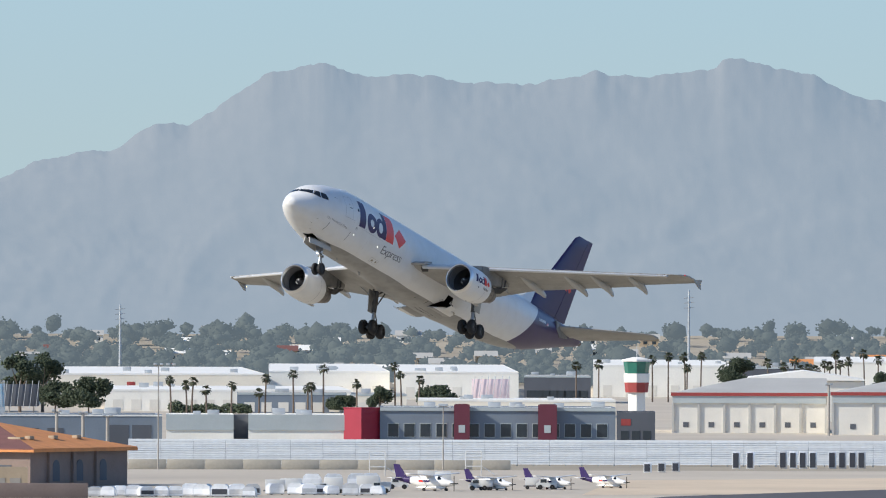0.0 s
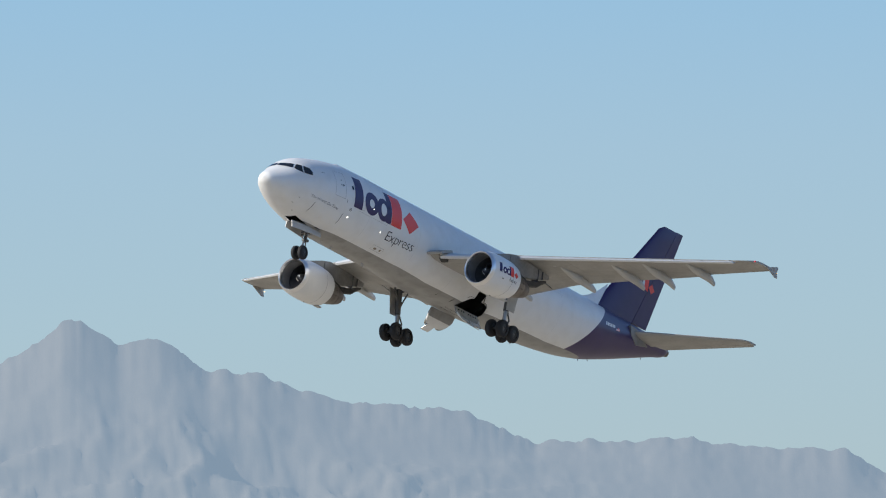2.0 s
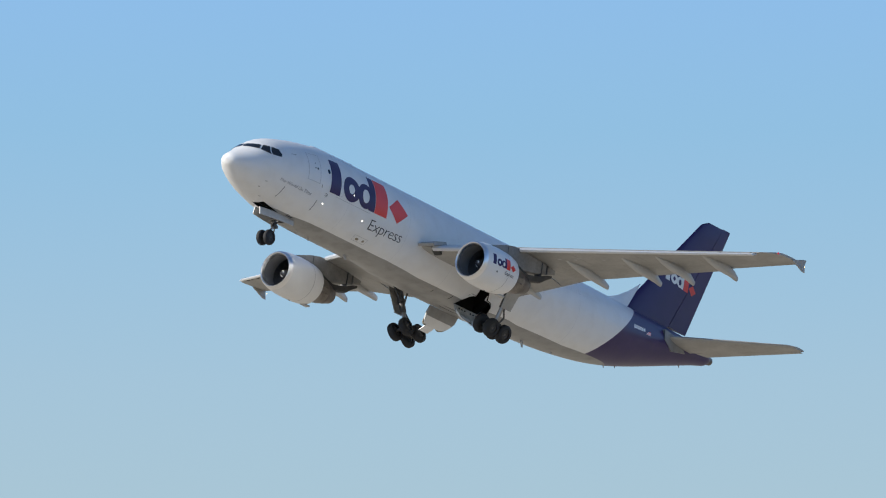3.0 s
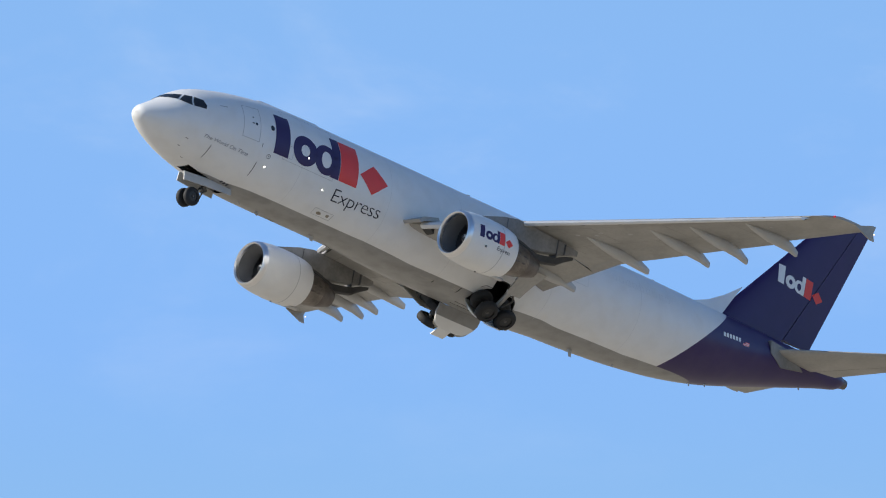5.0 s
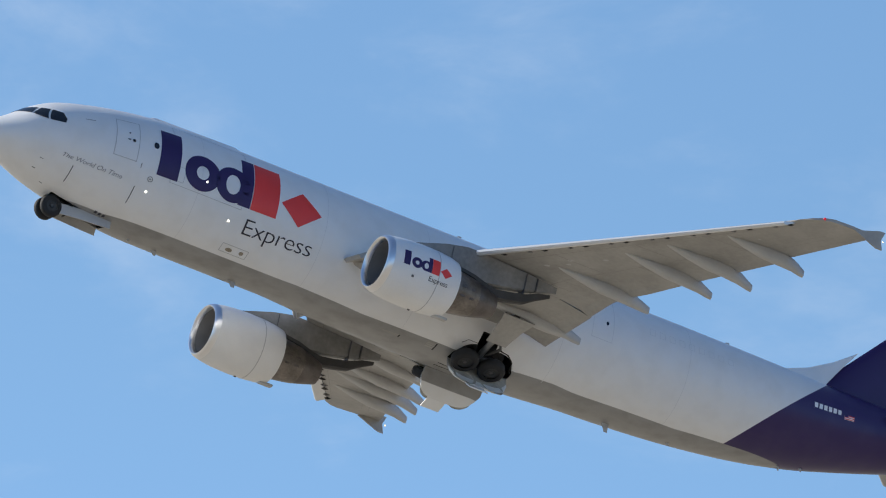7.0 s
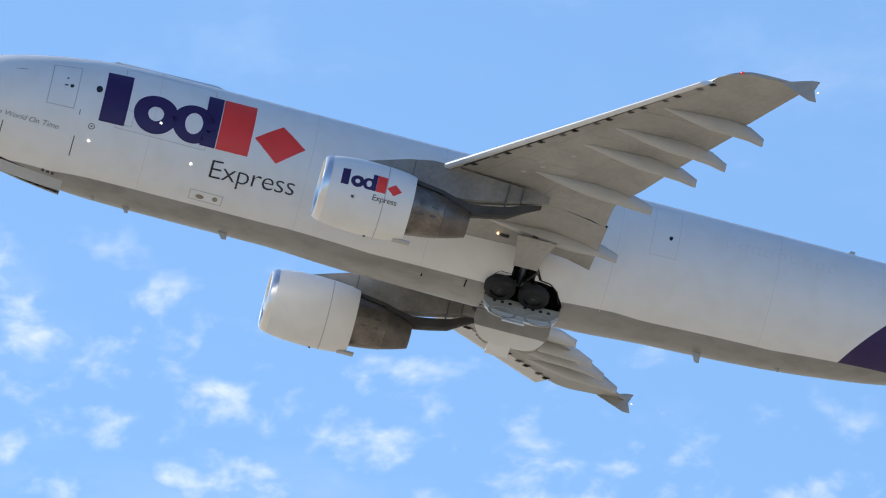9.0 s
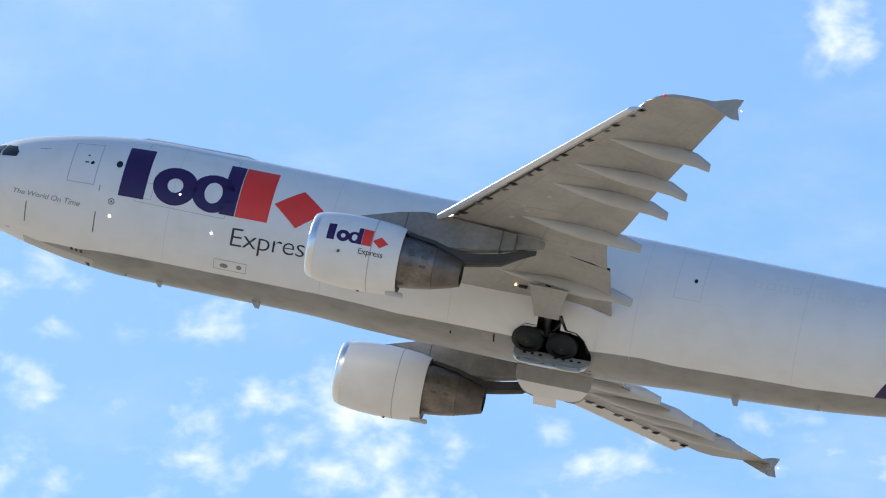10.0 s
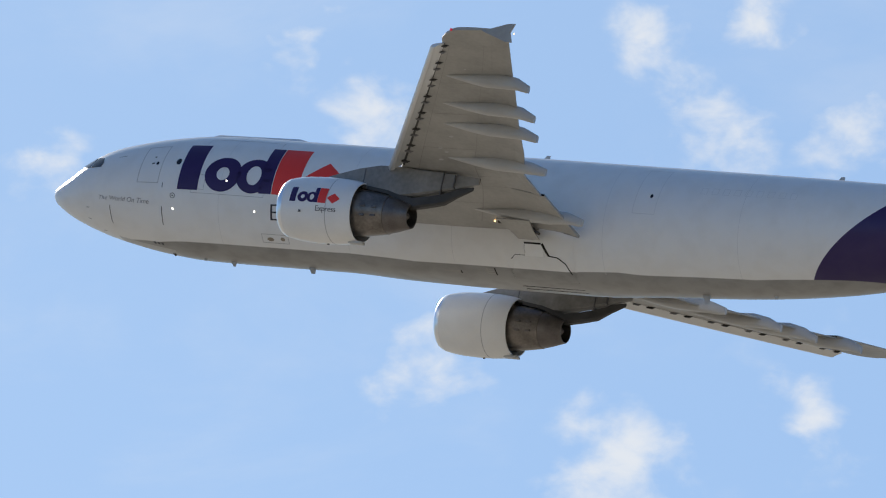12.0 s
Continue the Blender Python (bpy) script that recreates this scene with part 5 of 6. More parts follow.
# tile-roofed house at the edge of the apron
def tiled_house():
    m = spot(2.038, 1655, -27)
    b = empty("tiled_roof_building", "brown block building with maroon and orange tiled hip roof", "building", m=m)
    L, D, H, R = 62.0, 31.0, 5.4, 8.2
    bm = bmesh.new()
    box(bm, -L, 0, 0, D, -0.2, H)
    part("wall", bm, C_BROWN, b, sharp=0)
    o = 1.1
    near_l, near_r, far_r, far_l = Vector((-L - o, -o, H)), Vector((o, -o, H)), Vector((o, D + o, H)), Vector((-L - o, D + o, H))
    r0, r1 = Vector((-L + 14, D / 2, R + 0.9)), Vector((-14, D / 2, R + 0.9))
    # front slope in darker maroon, the other slopes in orange
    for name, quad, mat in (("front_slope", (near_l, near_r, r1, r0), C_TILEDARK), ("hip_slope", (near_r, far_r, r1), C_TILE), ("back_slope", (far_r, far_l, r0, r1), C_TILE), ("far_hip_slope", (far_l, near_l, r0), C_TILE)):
        bm = bmesh.new()
        lo = [bm.verts.new(p) for p in quad]
        hi = [bm.verts.new(p + Vector((0, 0, 0.18))) for p in quad]
        bm.faces.new(lo)
        bm.faces.new(hi[::-1])
        for i in range(len(quad)):
            j = (i + 1) % len(quad)
            bm.faces.new((lo[i], hi[i], hi[j], lo[j]))
        part(name, bm, mat, b, sharp=0)
    bm = bmesh.new()
    box(bm, -L - o, o, -o - 0.05, -o + 0.1, H - 0.35, H + 0.02)
    part("fascia", bm, C_TILE, b, sharp=0)
    bm = bmesh.new()
    box(bm, o - 0.1, o + 0.05, -o, D + o, H - 0.35, H + 0.02)
    part("fascia", bm, C_TILE, b, sharp=0)
    for k in range(7):
        x = -5 - k * 8.2
        bm = bmesh.new()
        box(bm, x - 1.0, x + 1.0, 4.6, 6.0, H + 1.35, H + 1.75, 0.05)
        part("roof_vent", bm, C_TAN, b)
    for k in range(3):
        y = 7 + k * 7.5
        bm = bmesh.new()
        box(bm, -4.5, -3.6, y, y + 1.3, H + 1.4, H + 1.9, 0.05)
        part("roof_vent", bm, C_TAN, b)
        bm = bmesh.new()
        pts = [(y, 0.8), (y + 2.2, 0.8), (y + 2.2, 2.9)] + [(y + 1.1 + 1.1 * math.cos(t), 2.9 + 1.0 * math.sin(t)) for t in (0.5, 1.0, 1.57, 2.1, 2.6)] + [(y, 2.9)]
        loft([[Vector((x, u, v)) for u, v in pts] for x in (0.0, 0.07)], bm=bm)
        part("arched_window", bm, C_DARKWALL, b, sharp=0)
    for k in range(9):
        x = -4 - k * 6.4
        bm = bmesh.new()
        box(bm, x - 1.0, x + 1.0, -0.07, 0.01, 0.9, 3.2)
        part("window", bm, C_DARKWALL, b, sharp=0)
    for y in (5.2, 12.8, 20.2):
        bm = bmesh.new()
        box(bm, 0, 0.45, y, y + 1.0, -0.2, H)
        part("pilaster", bm, C_BROWN, b, sharp=0)


tiled_house()
shed = building("tan_shed", "tan block shed with louvred openings", spot(2.401, 1618), 9.9, 6, 3.1, C_TAN, C_ROOFGREY, 0.3)
openings(shed, 0.6, 9.2, 4, 0.6, 1.9, 1.5, C_POLE, "louvre")
shed2 = building("tan_shed", "tan block shed with louvred openings", spot(2.890, 1600), 8.0, 6, 3.6, C_TAN, C_ROOFGREY, 0.3)
openings(shed2, 0.6, 7.4, 3, 0.8, 2.3, 1.5, C_POLE, "louvre")
bm = bmesh.new()
box(bm, 0, span(3.589, 1.752, 1560), 0, 0.4, 0, 2.05, 0.05)
thing("perimeter_wall", bm, C_BROWN, "low brown block wall beside the apron", "wall", m=spot(3.589, 1560))


# poles
def flood_pole(a, d, h, heads=2, r=0.24):
    b = empty("floodlight_pole", "tall weathered pole with floodlights on top", "lamp post", "floodlight poles", spot(a, d))
    part("pole", tube(bmesh.new(), (0, 0, 0), (0, 0, h), r * 1.25, r, 10), C_POLE, b)
    part("crossarm", tube(bmesh.new(), (-0.7, 0, h), (0.7, 0, h), 0.06, 0.06, 8), C_POLE, b)
    for k in range(heads):
        x = -0.5 + k * 1.0
        bm = bmesh.new()
        box(bm, x - 0.28, x + 0.28, -0.35, 0.1, h + 0.05, h + 0.38, 0.05)
        part("lamp_head", bm, C_GALV, b)
    return b


for a, d, h in ((1.908, 1752, 10.0), (1.778, 1752, 9.7), (1.657, 1752, 9.3), (2.228, 1850, 14.2), (2.666, 1850, 14.0), (3.105, 1850, 13.8), (2.317, 1700, 7.8), (2.764, 1700, 7.6), (3.203, 1700, 7.6), (-1.909, 2400, 10.5)):
    flood_pole(a, d, h)
flood_pole(1.406, 1850, 16.6, 4, 0.10)
flood_pole(-0.003, 1850, 10.2, 2, 0.09)


def power_pole(a, h):
    b = empty("power_pole", "tall grey steel power pole with crossarms", "utility pole", "power poles", spot(a, 4250, z=rise(4250)))
    part("pole", tube(bmesh.new(), (0, 0, 0), (0, 0, h), 0.65, 0.3, 10), C_GALV, b)
    for k in range(3):
        part("crossarm", tube(bmesh.new(), (-1.8, 0, h * 0.80 + k * 1.8), (1.8, 0, h * 0.80 + k * 1.8 + 0.3), 0.14, 0.1, 8), C_GALV, b)


power_pole(1.596, 27)
power_pole(-1.216, 33)


# louvred jet-blast fence in bays, and the low wall before it
def blast_fence():
    d, n = 1905, 26
    w = span(1.554, -2.616, d) / n
    first = None
    for k in range(n):
        m = spot(1.554, d) @ Matrix.Translation((k * w, 0, 0))
        if first:
            copy_thing(first, m)
            continue
        first = empty("blast_fence", "pale louvred steel jet-blast fence", "fence", "blast fence bays", m)
        for x in (0.05, w / 2, w - 0.05):
            part("post", tube(bmesh.new(), (x, 0.9, 0), (x, 1.5, 4.2), 0.07, 0.07, 6), C_GALV, first)
        for j in range(11):
            z = 0.30 + j * 0.36
            bm = bmesh.new()
            rings = []
            for x in (0.02, w - 0.02):
                rings.append([Vector((x, -0.13 + j * 0.08, z)), Vector((x, -0.06 + j * 0.08, z + 0.21)), Vector((x, 0.06 + j * 0.08, z + 0.41)), Vector((x, 0.10 + j * 0.08, z + 0.40)), Vector((x, 0.04 + j * 0.08, z + 0.16)), Vector((x, -0.18 + j * 0.08, z - 0.03))])
            part("slat", loft(rings, bm=bm), C_LOUVRE, first)


blast_fence()
w0 = span(1.554, -0.338, 1858)
for k in range(10):
    bm = bmesh.new()
    box(bm, 0.02, w0 / 10 - 0.02, 0, 0.3, 0, 1.55, 0.03)
    thing("barrier_wall", bm, C_BARRIER, "low tan concrete barrier beside the apron", "wall", "barrier panels", m=spot(1.554, 1858) @ Matrix.Translation((k * w0 / 10, 0, 0)))

sheet("yard", [(4.707, 2190), (-4.517, 2190), (-4.517, 3900), (4.707, 3900)], 0.04, C_CONCRETE, "pale paved yards between the warehouses")

# long terminal concourse
d = 2150
c1 = building("terminal_building", "long slate-blue terminal wing with white roof edge", spot(3.505, d), span(3.505, 1.386, d), 30, 5.8, C_SLATE, C_ROOFWHITE, 0.35)
band(c1, 0, span(3.505, 1.386, d), 5.8, 6.05, C_ROOFWHITE, "roof_edge", 0.12)
openings(c1, 30, 62, 7, 0.6, 3.6, 3.0, C_DARKWALL, "bay_door")
openings(c1, span(3.505, 1.655, d), span(3.505, 1.431, d), 2, 0.4, 4.2, 3.6, C_DARKWALL, "bay_door")
roof_units(c1, span(3.505, 1.386, d), 30, 6, 9, 4)
for i, (x0, x1) in enumerate(((1.367, 1.034), (0.961, 0.481))):
    w = span(x0, x1, d)
    c2 = building("terminal_building", "grey and white terminal wing with loading doors", spot(x0, d), w, 30, 5.9, C_WHITEWALL, C_ROOFWHITE, 0.3)
    band(c2, 0, w, 3.3, 6.2, C_GREYCLAD, "cladding", 0.25)
    roof_units(c2, w, 30, 6, 3, 9 + i)
# set-back link: the shadow in the notch is put into its wall colour
c3 = building("terminal_building", "recessed link between terminal wings, its shadow painted dark grey", spot(1.045, d + 7), span(1.045, 0.948, d), 20, 5.7, C_DARKWALL, C_ROOFWHITE, 0.3)
c4 = empty("terminal_building", "crimson corner block of the terminal", "building", m=spot(0.402, d - 3, -42))
bm = box(bmesh.new(), -4.4, 0, 0, 6, -0.2, 7.4)
part("wall", bm, C_RED, c4, sharp=0)
part("roof", box(bmesh.new(), -4.5, 0.1, -0.1, 6.1, 7.4, 7.6), C_RED, c4, sharp=0)
w = span(0.310, -0.855, d)
c5 = building("terminal_building", "slate-blue terminal wing with dark windows and pale cornice", spot(0.310, d), w, 32, 7.4, C_SLATE, C_ROOFWHITE, 0.3)
band(c5, 0, w, 7.0, 7.6, C_GREYCLAD, "cornice", 0.3)
openings(c5, 1, w - 1, 14, 2.2, 4.6, 1.9, C_GLASS, "window", C_GREYCLAD)
roof_units(c5, w, 32, 7.4, 8, 21)
for x0, x1 in ((-0.056, -0.134), (-0.472, -0.565)):
    b = building("stair_tower", "maroon stair block on the terminal front", spot(x0, d - 2.5), span(x0, x1, d), 2.4, 8.2, C_MAROON, C_MAROON, 0, "stair blocks")
    openings(b, 0.4, span(x0, x1, d) - 0.4, 1, 3.0, 4.4, 1.2, C_GREYCLAD, "sign_panel")
w = span(-0.861, -1.051, d)
c6 = building("terminal_building", "dark grey service wing with a red sign", spot(-0.861, d), w, 26, 6.6, C_DARKWALL, C_ROOFGREY, 0.3)
band(c6, 0.8, 2.6, 4.4, 5.6, C_REDTRIM, "sign")
openings(c6, 0.5, w - 0.5, 3, 0.4, 3.4, 1.5, C_GLASS, "door")


def control_tower():
    b = empty("control_tower", "small control tower with green glass and red band", "tower", m=spot(-0.959, 2320))
    part("shaft", loft([[Vector((r * math.cos(t), r * math.sin(t), z)) for t in (2 * math.pi * i / 8 for i in range(8))] for z, r in ((0, 1.7), (10.8, 1.7))]), C_WHITEWALL, b, sharp=0)
    part("red_band", loft([[Vector((r * math.cos(t), r * math.sin(t), z)) for t in (2 * math.pi * i / 8 for i in range(8))] for z, r in ((9.4, 2.25), (11.4, 2.45))]), C_REDTRIM, b, sharp=0)
    part("gallery", loft([[Vector((r * math.cos(t), r * math.sin(t), z)) for t in (2 * math.pi * i / 8 for i in range(8))] for z, r in ((11.4, 2.5), (13.2, 2.6))]), C_WHITEWALL, b, sharp=0)
    for i in range(8):
        t0, t1 = 2 * math.pi * i / 8, 2 * math.pi * (i + 1) / 8
        bm = bmesh.new()
        q = [Vector((r * math.cos(t), r * math.sin(t), z)) for r, t, z in ((2.35, t0, 13.2), (2.35, t1, 13.2), (2.7, t1, 15.6), (2.7, t0, 15.6))]
        loft([q, [p * 0.97 + Vector((0, 0, p.z * 0.03)) for p in q]], bm=bm)
        part("pane", bm, C_GREEN, b, sharp=0)
    part("roof", loft([[Vector((r * math.cos(t), r * math.sin(t), z)) for t in (2 * math.pi * i / 8 for i in range(8))] for z, r in ((15.6, 3.0), (16.0, 3.0), (16.5, 0.6))]), C_ROOFWHITE, b, sharp=0)
    part("mast", tube(bmesh.new(), (0, 0, 16.4), (0, 0, 19), 0.08, 0.04, 6), C_GALV, b)


control_tower()


# hangars with red eaves
def hangar(a0, a1, d, h, ridge, doors, wallmat):
    w, dp = span(a0, a1, d), 62
    b = empty("hangar", "cream metal hangar with red eave and grey roof", "hangar", "hangars", spot(a0, d))
    part("wall", box(bmesh.new(), 0, w, 0, dp, -0.2, h), wallmat, b, sharp=0)
    rings = [[Vector((x, y, z)) for y, z in ((-0.6, h), (dp / 2, r), (dp + 0.6, h), (dp + 0.6, h - 0.15), (dp / 2, r - 0.2), (-0.6, h - 0.15))] for x, r in ((-0.5, h + 0.1), (w * 0.48, ridge), (w + 0.5, ridge))]
    part("roof", loft(rings), C_ROOFGREY, b, sharp=0)
    part("red_eave", box(bmesh.new(), -0.5, w + 0.5, -0.75, -0.45, h - 0.35, h + 0.35), C_REDTRIM, b, sharp=0)
    for k in range(doors + 1):
        x = w * k / doors
        part("pilaster", box(bmesh.new(), x - 0.25, x + 0.25, -0.35, 0, -0.2, h - 0.35), C_ROOFGREY, b, sharp=0)
    # grey band added to paint the shade below the eave
    part("eave_shade_band", box(bmesh.new(), 0, w, -0.5, 0, h - 1.9, h - 0.35), C_GREYCLAD, b, sharp=0)
    for k in range(doors):
        x = w * (k + 0.5) / doors
        part("window", box(bmesh.new(), x - 0.6, x + 0.6, -0.07, 0.02, 1.2, 2.3), C_DARKWALL, b, sharp=0)
    return b


hangar(-1.140, -1.895, 2450, 8.2, 11.5, 6, C_CREAM)
hangar(-1.929, -2.728, 2420, 8.6, 12.0, 4, C_CREAM)
b = building("white_roof_hall", "low hall with a bright white roof", spot(-1.512, 2720), span(-1.512, -2.085, 2720), 60, 9.4, C_CREAM, C_ROOFWHITE, 0)
w = span(-1.512, -2.085, 2720)
rings = [[Vector((x, y, z)) for x, z in ((-0.5, 9.7), (0, 10.3), (w * 0.48, 11.9), (w, 9.9), (w + 0.5, 9.6))] for y in (-1, 61)]
part("white_gable", loft(rings), C_ROOFWHITE, b, sharp=0)

# warehouses beyond the airport
# the slate one has the shade on its walls put into the colour
for a0, a1, d, dp, h, wm, rm, label, doors in (
        (1.671, 0.453, 2950, 160, 5.4, C_WHITEWALL, C_ROOFWHITE, "long white warehouse with loading docks", 13), (1.017, 0.475, 2905, 30, 4.9, C_SLATE, C_ROOFGREY, "warehouse with its wall shade painted slate grey", 6),
        (1.945, 0.878, 3350, 420, 7.4, C_BEIGEWALL, C_ROOFWHITE, "beige tilt-up warehouse with white roof", 9), (0.861, 0.263, 3420, 500, 7.9, C_WHITEWALL, C_ROOFWHITE, "large white warehouse with pale roof", 6),
        (0.235, -0.375, 3380, 480, 8.0, C_WHITEWALL, C_ROOFWHITE, "large white warehouse with pale roof", 5), (-0.402, -0.732, 3250, 60, 7.6, C_DARKWALL, C_ROOFGREY, "dark grey office block", 8),
        (-0.743, -1.442, 3500, 420, 9.6, C_WHITEWALL, C_ROOFWHITE, "large white warehouse with pale roof", 6), (-1.409, -1.811, 3420, 60, 9.4, C_DARKWALL, C_ROOFGREY, "dark grey office block", 8),
        (-1.834, -3.119, 3560, 420, 10.6, C_WHITEWALL, C_ROOFWHITE, "large white warehouse with pale roof", 10), (2.876, 2.219, 3150, 180, 8.6, C_BEIGEWALL, C_ROOFWHITE, "beige tilt-up warehouse with white roof", 6),
        (2.638, 2.163, 2900, 40, 5.2, C_GREYCLAD, C_ROOFGREY, "grey-green low office block", 7), (3.868, 3.309, 3300, 150, 5.6, C_BEIGEWALL, C_ROOFWHITE, "beige tilt-up warehouse with white roof", 6),
        (3.435, 3.203, 2300, 40, 5.0, C_WHITEWALL, C_ROOFWHITE, "small white service building", 3), (0.458, 0.179, 2950, 60, 4.4, C_BEIGEWALL, C_ROOFGREY, "low beige shop building", 5),
        (0.123, -0.855, 2800, 60, 4.2, C_BEIGEWALL, C_ROOFWHITE, "low beige shop building", 9), (4.539, 3.896, 3000, 120, 6.0, C_WHITEWALL, C_ROOFWHITE, "long white warehouse with loading docks", 7)):
    w = span(a0, a1, d)
    b = building("warehouse", label, spot(a0, d), w, dp, h, wm, rm, 0.14, "warehouses")
    openings(b, 1, w - 1, doors, 0.3, min(3.6, h * 0.55), 2.6, C_CREAM if wm is not C_DARKWALL else C_GLASS, "dock_door")
    band(b, 0, w, h - 0.35, h + 0.15, C_ROOFWHITE if rm is C_ROOFWHITE else C_GREYCLAD, "coping", 0.1)
    roof_units(b, w, min(dp, 160), h, 5, int(d + w))
for a0, a1, d, z0, z1, mat, nm, label in ((-0.143, -0.330, 2850, 3.6, 9.0, C_PINK, "billboard", "faded pink and white billboard on posts"), (2.169, 1.996, 2720, 3.0, 8.2, C_DARKWALL, "billboard", "dark back of a large billboard with lattice frame"),
                                          (2.200, 2.166, 2700, 2.5, 8.4, C_BLUE, "billboard", "narrow blue and white advertising panel"), (2.538, 2.507, 2700, 4.2, 8.6, C_SIGN, "road_sign", "green motorway sign on a post"),
                                          (1.562, 1.520, 3200, 4.5, 6.0, C_REDTRIM, "shop_sign", "small red roof sign on a warehouse front"), (2.792, 2.722, 3100, 4.5, 7.0, C_TILE, "shop_sign", "orange shop sign on posts")):
    b = empty(nm, label, "sign", m=spot(a0, d))
    w = span(a0, a1, d)
    part("panel", box(bmesh.new(), 0, w, 0, 0.4, z0, z1, 0.05), mat, b)
    for x in (w * 0.15, w * 0.85):
        part("post", tube(bmesh.new(), (x, 0.5, 0), (x, 0.5, z1), 0.16, 0.14, 8), C_POLE, b)
    if nm == "billboard":
        for k in range(6):
            part("strut", tube(bmesh.new(), (w * k / 5.5, -0.3, z0 - 0.4), (w * (k + 0.5) / 5.5, -0.3, z1 + 0.8), 0.07, 0.07, 6), C_GALV, b)


# ---- trees ----
def clumps(rng, centres, size, flat=0.8):
    """Vertices and faces of many small ragged leaf clumps."""
    base = np.array([(1, 0, 0), (-1, 0, 0), (0, 1, 0), (0, -1, 0), (0, 0, 1), (0, 0, -1)], float)
    tri = np.array([(0, 2, 4), (2, 1, 4), (1, 3, 4), (3, 0, 4), (2, 0, 5), (1, 2, 5), (3, 1, 5), (0, 3, 5)])
    n = len(centres)
    v = base[None] * rng.uniform(0.45, 1.25, (n, 6, 1)) * np.reshape(size, (-1, 1, 1)) * np.array([1, 1, flat])
    ang = rng.uniform(0, 6.28, n)
    c, s = np.cos(ang), np.sin(ang)
    x = v[..., 0] * c[:, None] - v[..., 1] * s[:, None]
    y = v[..., 0] * s[:, None] + v[..., 1] * c[:, None]
    v = np.stack([x + v[..., 2] * 0.3, y, v[..., 2]], -1) + np.asarray(centres)[:, None]
    f = (tri[None] + 6 * np.arange(n)[:, None, None]).reshape(-1, 3)
    return v.reshape(-1, 3), f


def leaf_mesh(name, v, f, mat):
    me = bpy.data.meshes.new(name)
    me.from_pydata(v.tolist(), [], f.tolist())
    me.materials.append(mat)
    me.polygons.foreach_set("use_smooth", [True] * len(me.polygons))
    return me


def broad_tree(a, d, h, w, seed, label="dark green shade tree with a ragged crown"):
    rng = np.random.default_rng(seed)
    b = empty("tree", label, "tree", "shade trees", spot(a, d))
    bm = bmesh.new()
    tube(bm, (0, 0, -0.2), (0.1, 0, h * 0.38), h * 0.028, h * 0.018, 9)
    heads = []
    for k in range(8):
        t = k * 2.4 + seed
        tip = Vector((w * 0.36 * math.cos(t), w * 0.36 * math.sin(t), h * (0.38 + 0.46 * ((k * 37) % 8) / 8)))
        tube(bm, (0.1, 0, h * (0.26 + 0.015 * k)), tip, h * 0.012, h * 0.004, 6)
        heads.append((tip, w * (0.20 + 0.06 * ((k * 5) % 3))))
    heads.append((Vector((0, 0, h * 0.84)), w * 0.24))
    part("trunk", bm, C_BARK, b)
    cs, sz = [], []
    for tip, r in heads:
        for _ in range(260):
            q = rng.normal(0, 1, 3)
            q = q / np.linalg.norm(q) * r * rng.uniform(0.35, 1.08)
            cs.append((tip.x + q[0], tip.y + q[1], min(h, max(h * 0.25, tip.z + q[2] * 0.85))))
            sz.append(rng.uniform(0.2, 0.46) * (w / 8) ** 0.5)
    ob = new("crown", leaf_mesh("crown", *clumps(rng, cs, np.array(sz)), C_LEAF))
    ob.parent = b
    return b


for i, (x, d, h, w) in enumerate(((2.091, 2900, 15.8, 9.6), (1.979, 2905, 16.0, 8.6), (1.752, 2800, 9.4, 11.0), (1.917, 2810, 8.6, 8.0), (2.359, 2850, 7.4, 9.0), (2.457, 2860, 6.6, 8.0), (2.261, 2880, 7.8, 8.0), (0.313, 2860, 7.2, 5.5), (0.498, 2900, 4.4, 6.5), (-1.456, 3380, 13.0, 9.5),
                                  (0.011, 2900, 7.0, 9.0), (0.053, 2900, 6.4, 7.0), (-0.218, 2900, 8.0, 4.5), (-2.169, 3300, 9.0, 7.0), (3.156, 2900, 6.5, 8.0))):
    broad_tree(x, d, h, w, 3 + i)


def palm(a, d, h, seed, fat=1.0):
    rnd = random.Random(seed)
    b = empty("palm_tree", "tall thin fan palm with a shaggy head", "palm tree", "palm trees", spot(a, d))
    bm = bmesh.new()
    lean = rnd.uniform(-0.4, 0.4)
    for k in range(4):
        f0, f1 = k / 4, (k + 1) / 4
        tube(bm, (lean * f0**2, 0, h * 0.9 * f0 - 0.1), (lean * f1**2, 0, h * 0.9 * f1), 0.24 - 0.05 * k / 4, 0.24 - 0.05 * (k + 1) / 4, 8, cap=False)
    part("trunk", bm, C_BARK, b)
    bm = bmesh.new()
    r = 1.55 * fat
    for k in range(44):
        t, e = rnd.uniform(0, 6.28), math.asin(rnd.uniform(-0.85, 0.98))
        o = Vector((lean, 0, h * 0.9))
        u = Vector((math.cos(t) * math.cos(e), math.sin(t) * math.cos(e), math.sin(e)))
        s = Vector((-math.sin(t), math.cos(t), 0)) * 0.42 * fat
        ln = r * rnd.uniform(0.75, 1.1)
        p = [o + u * ln * 0.35 - s * 0.15, o + u * ln * 0.72 - s, o + u * ln + Vector((0, 0, -0.28)), o + u * ln * 0.72 + s, o + u * ln * 0.35 + s * 0.15]
        top = [q + Vector((0, 0, 0.05)) for q in p]
        vs, vt = [bm.verts.new(q) for q in p], [bm.verts.new(q) for q in top]
        bm.faces.new(vs)
        bm.faces.new(vt[::-1])
    part("fronds", bm, C_PALM, b, sharp=0, recalc=False)


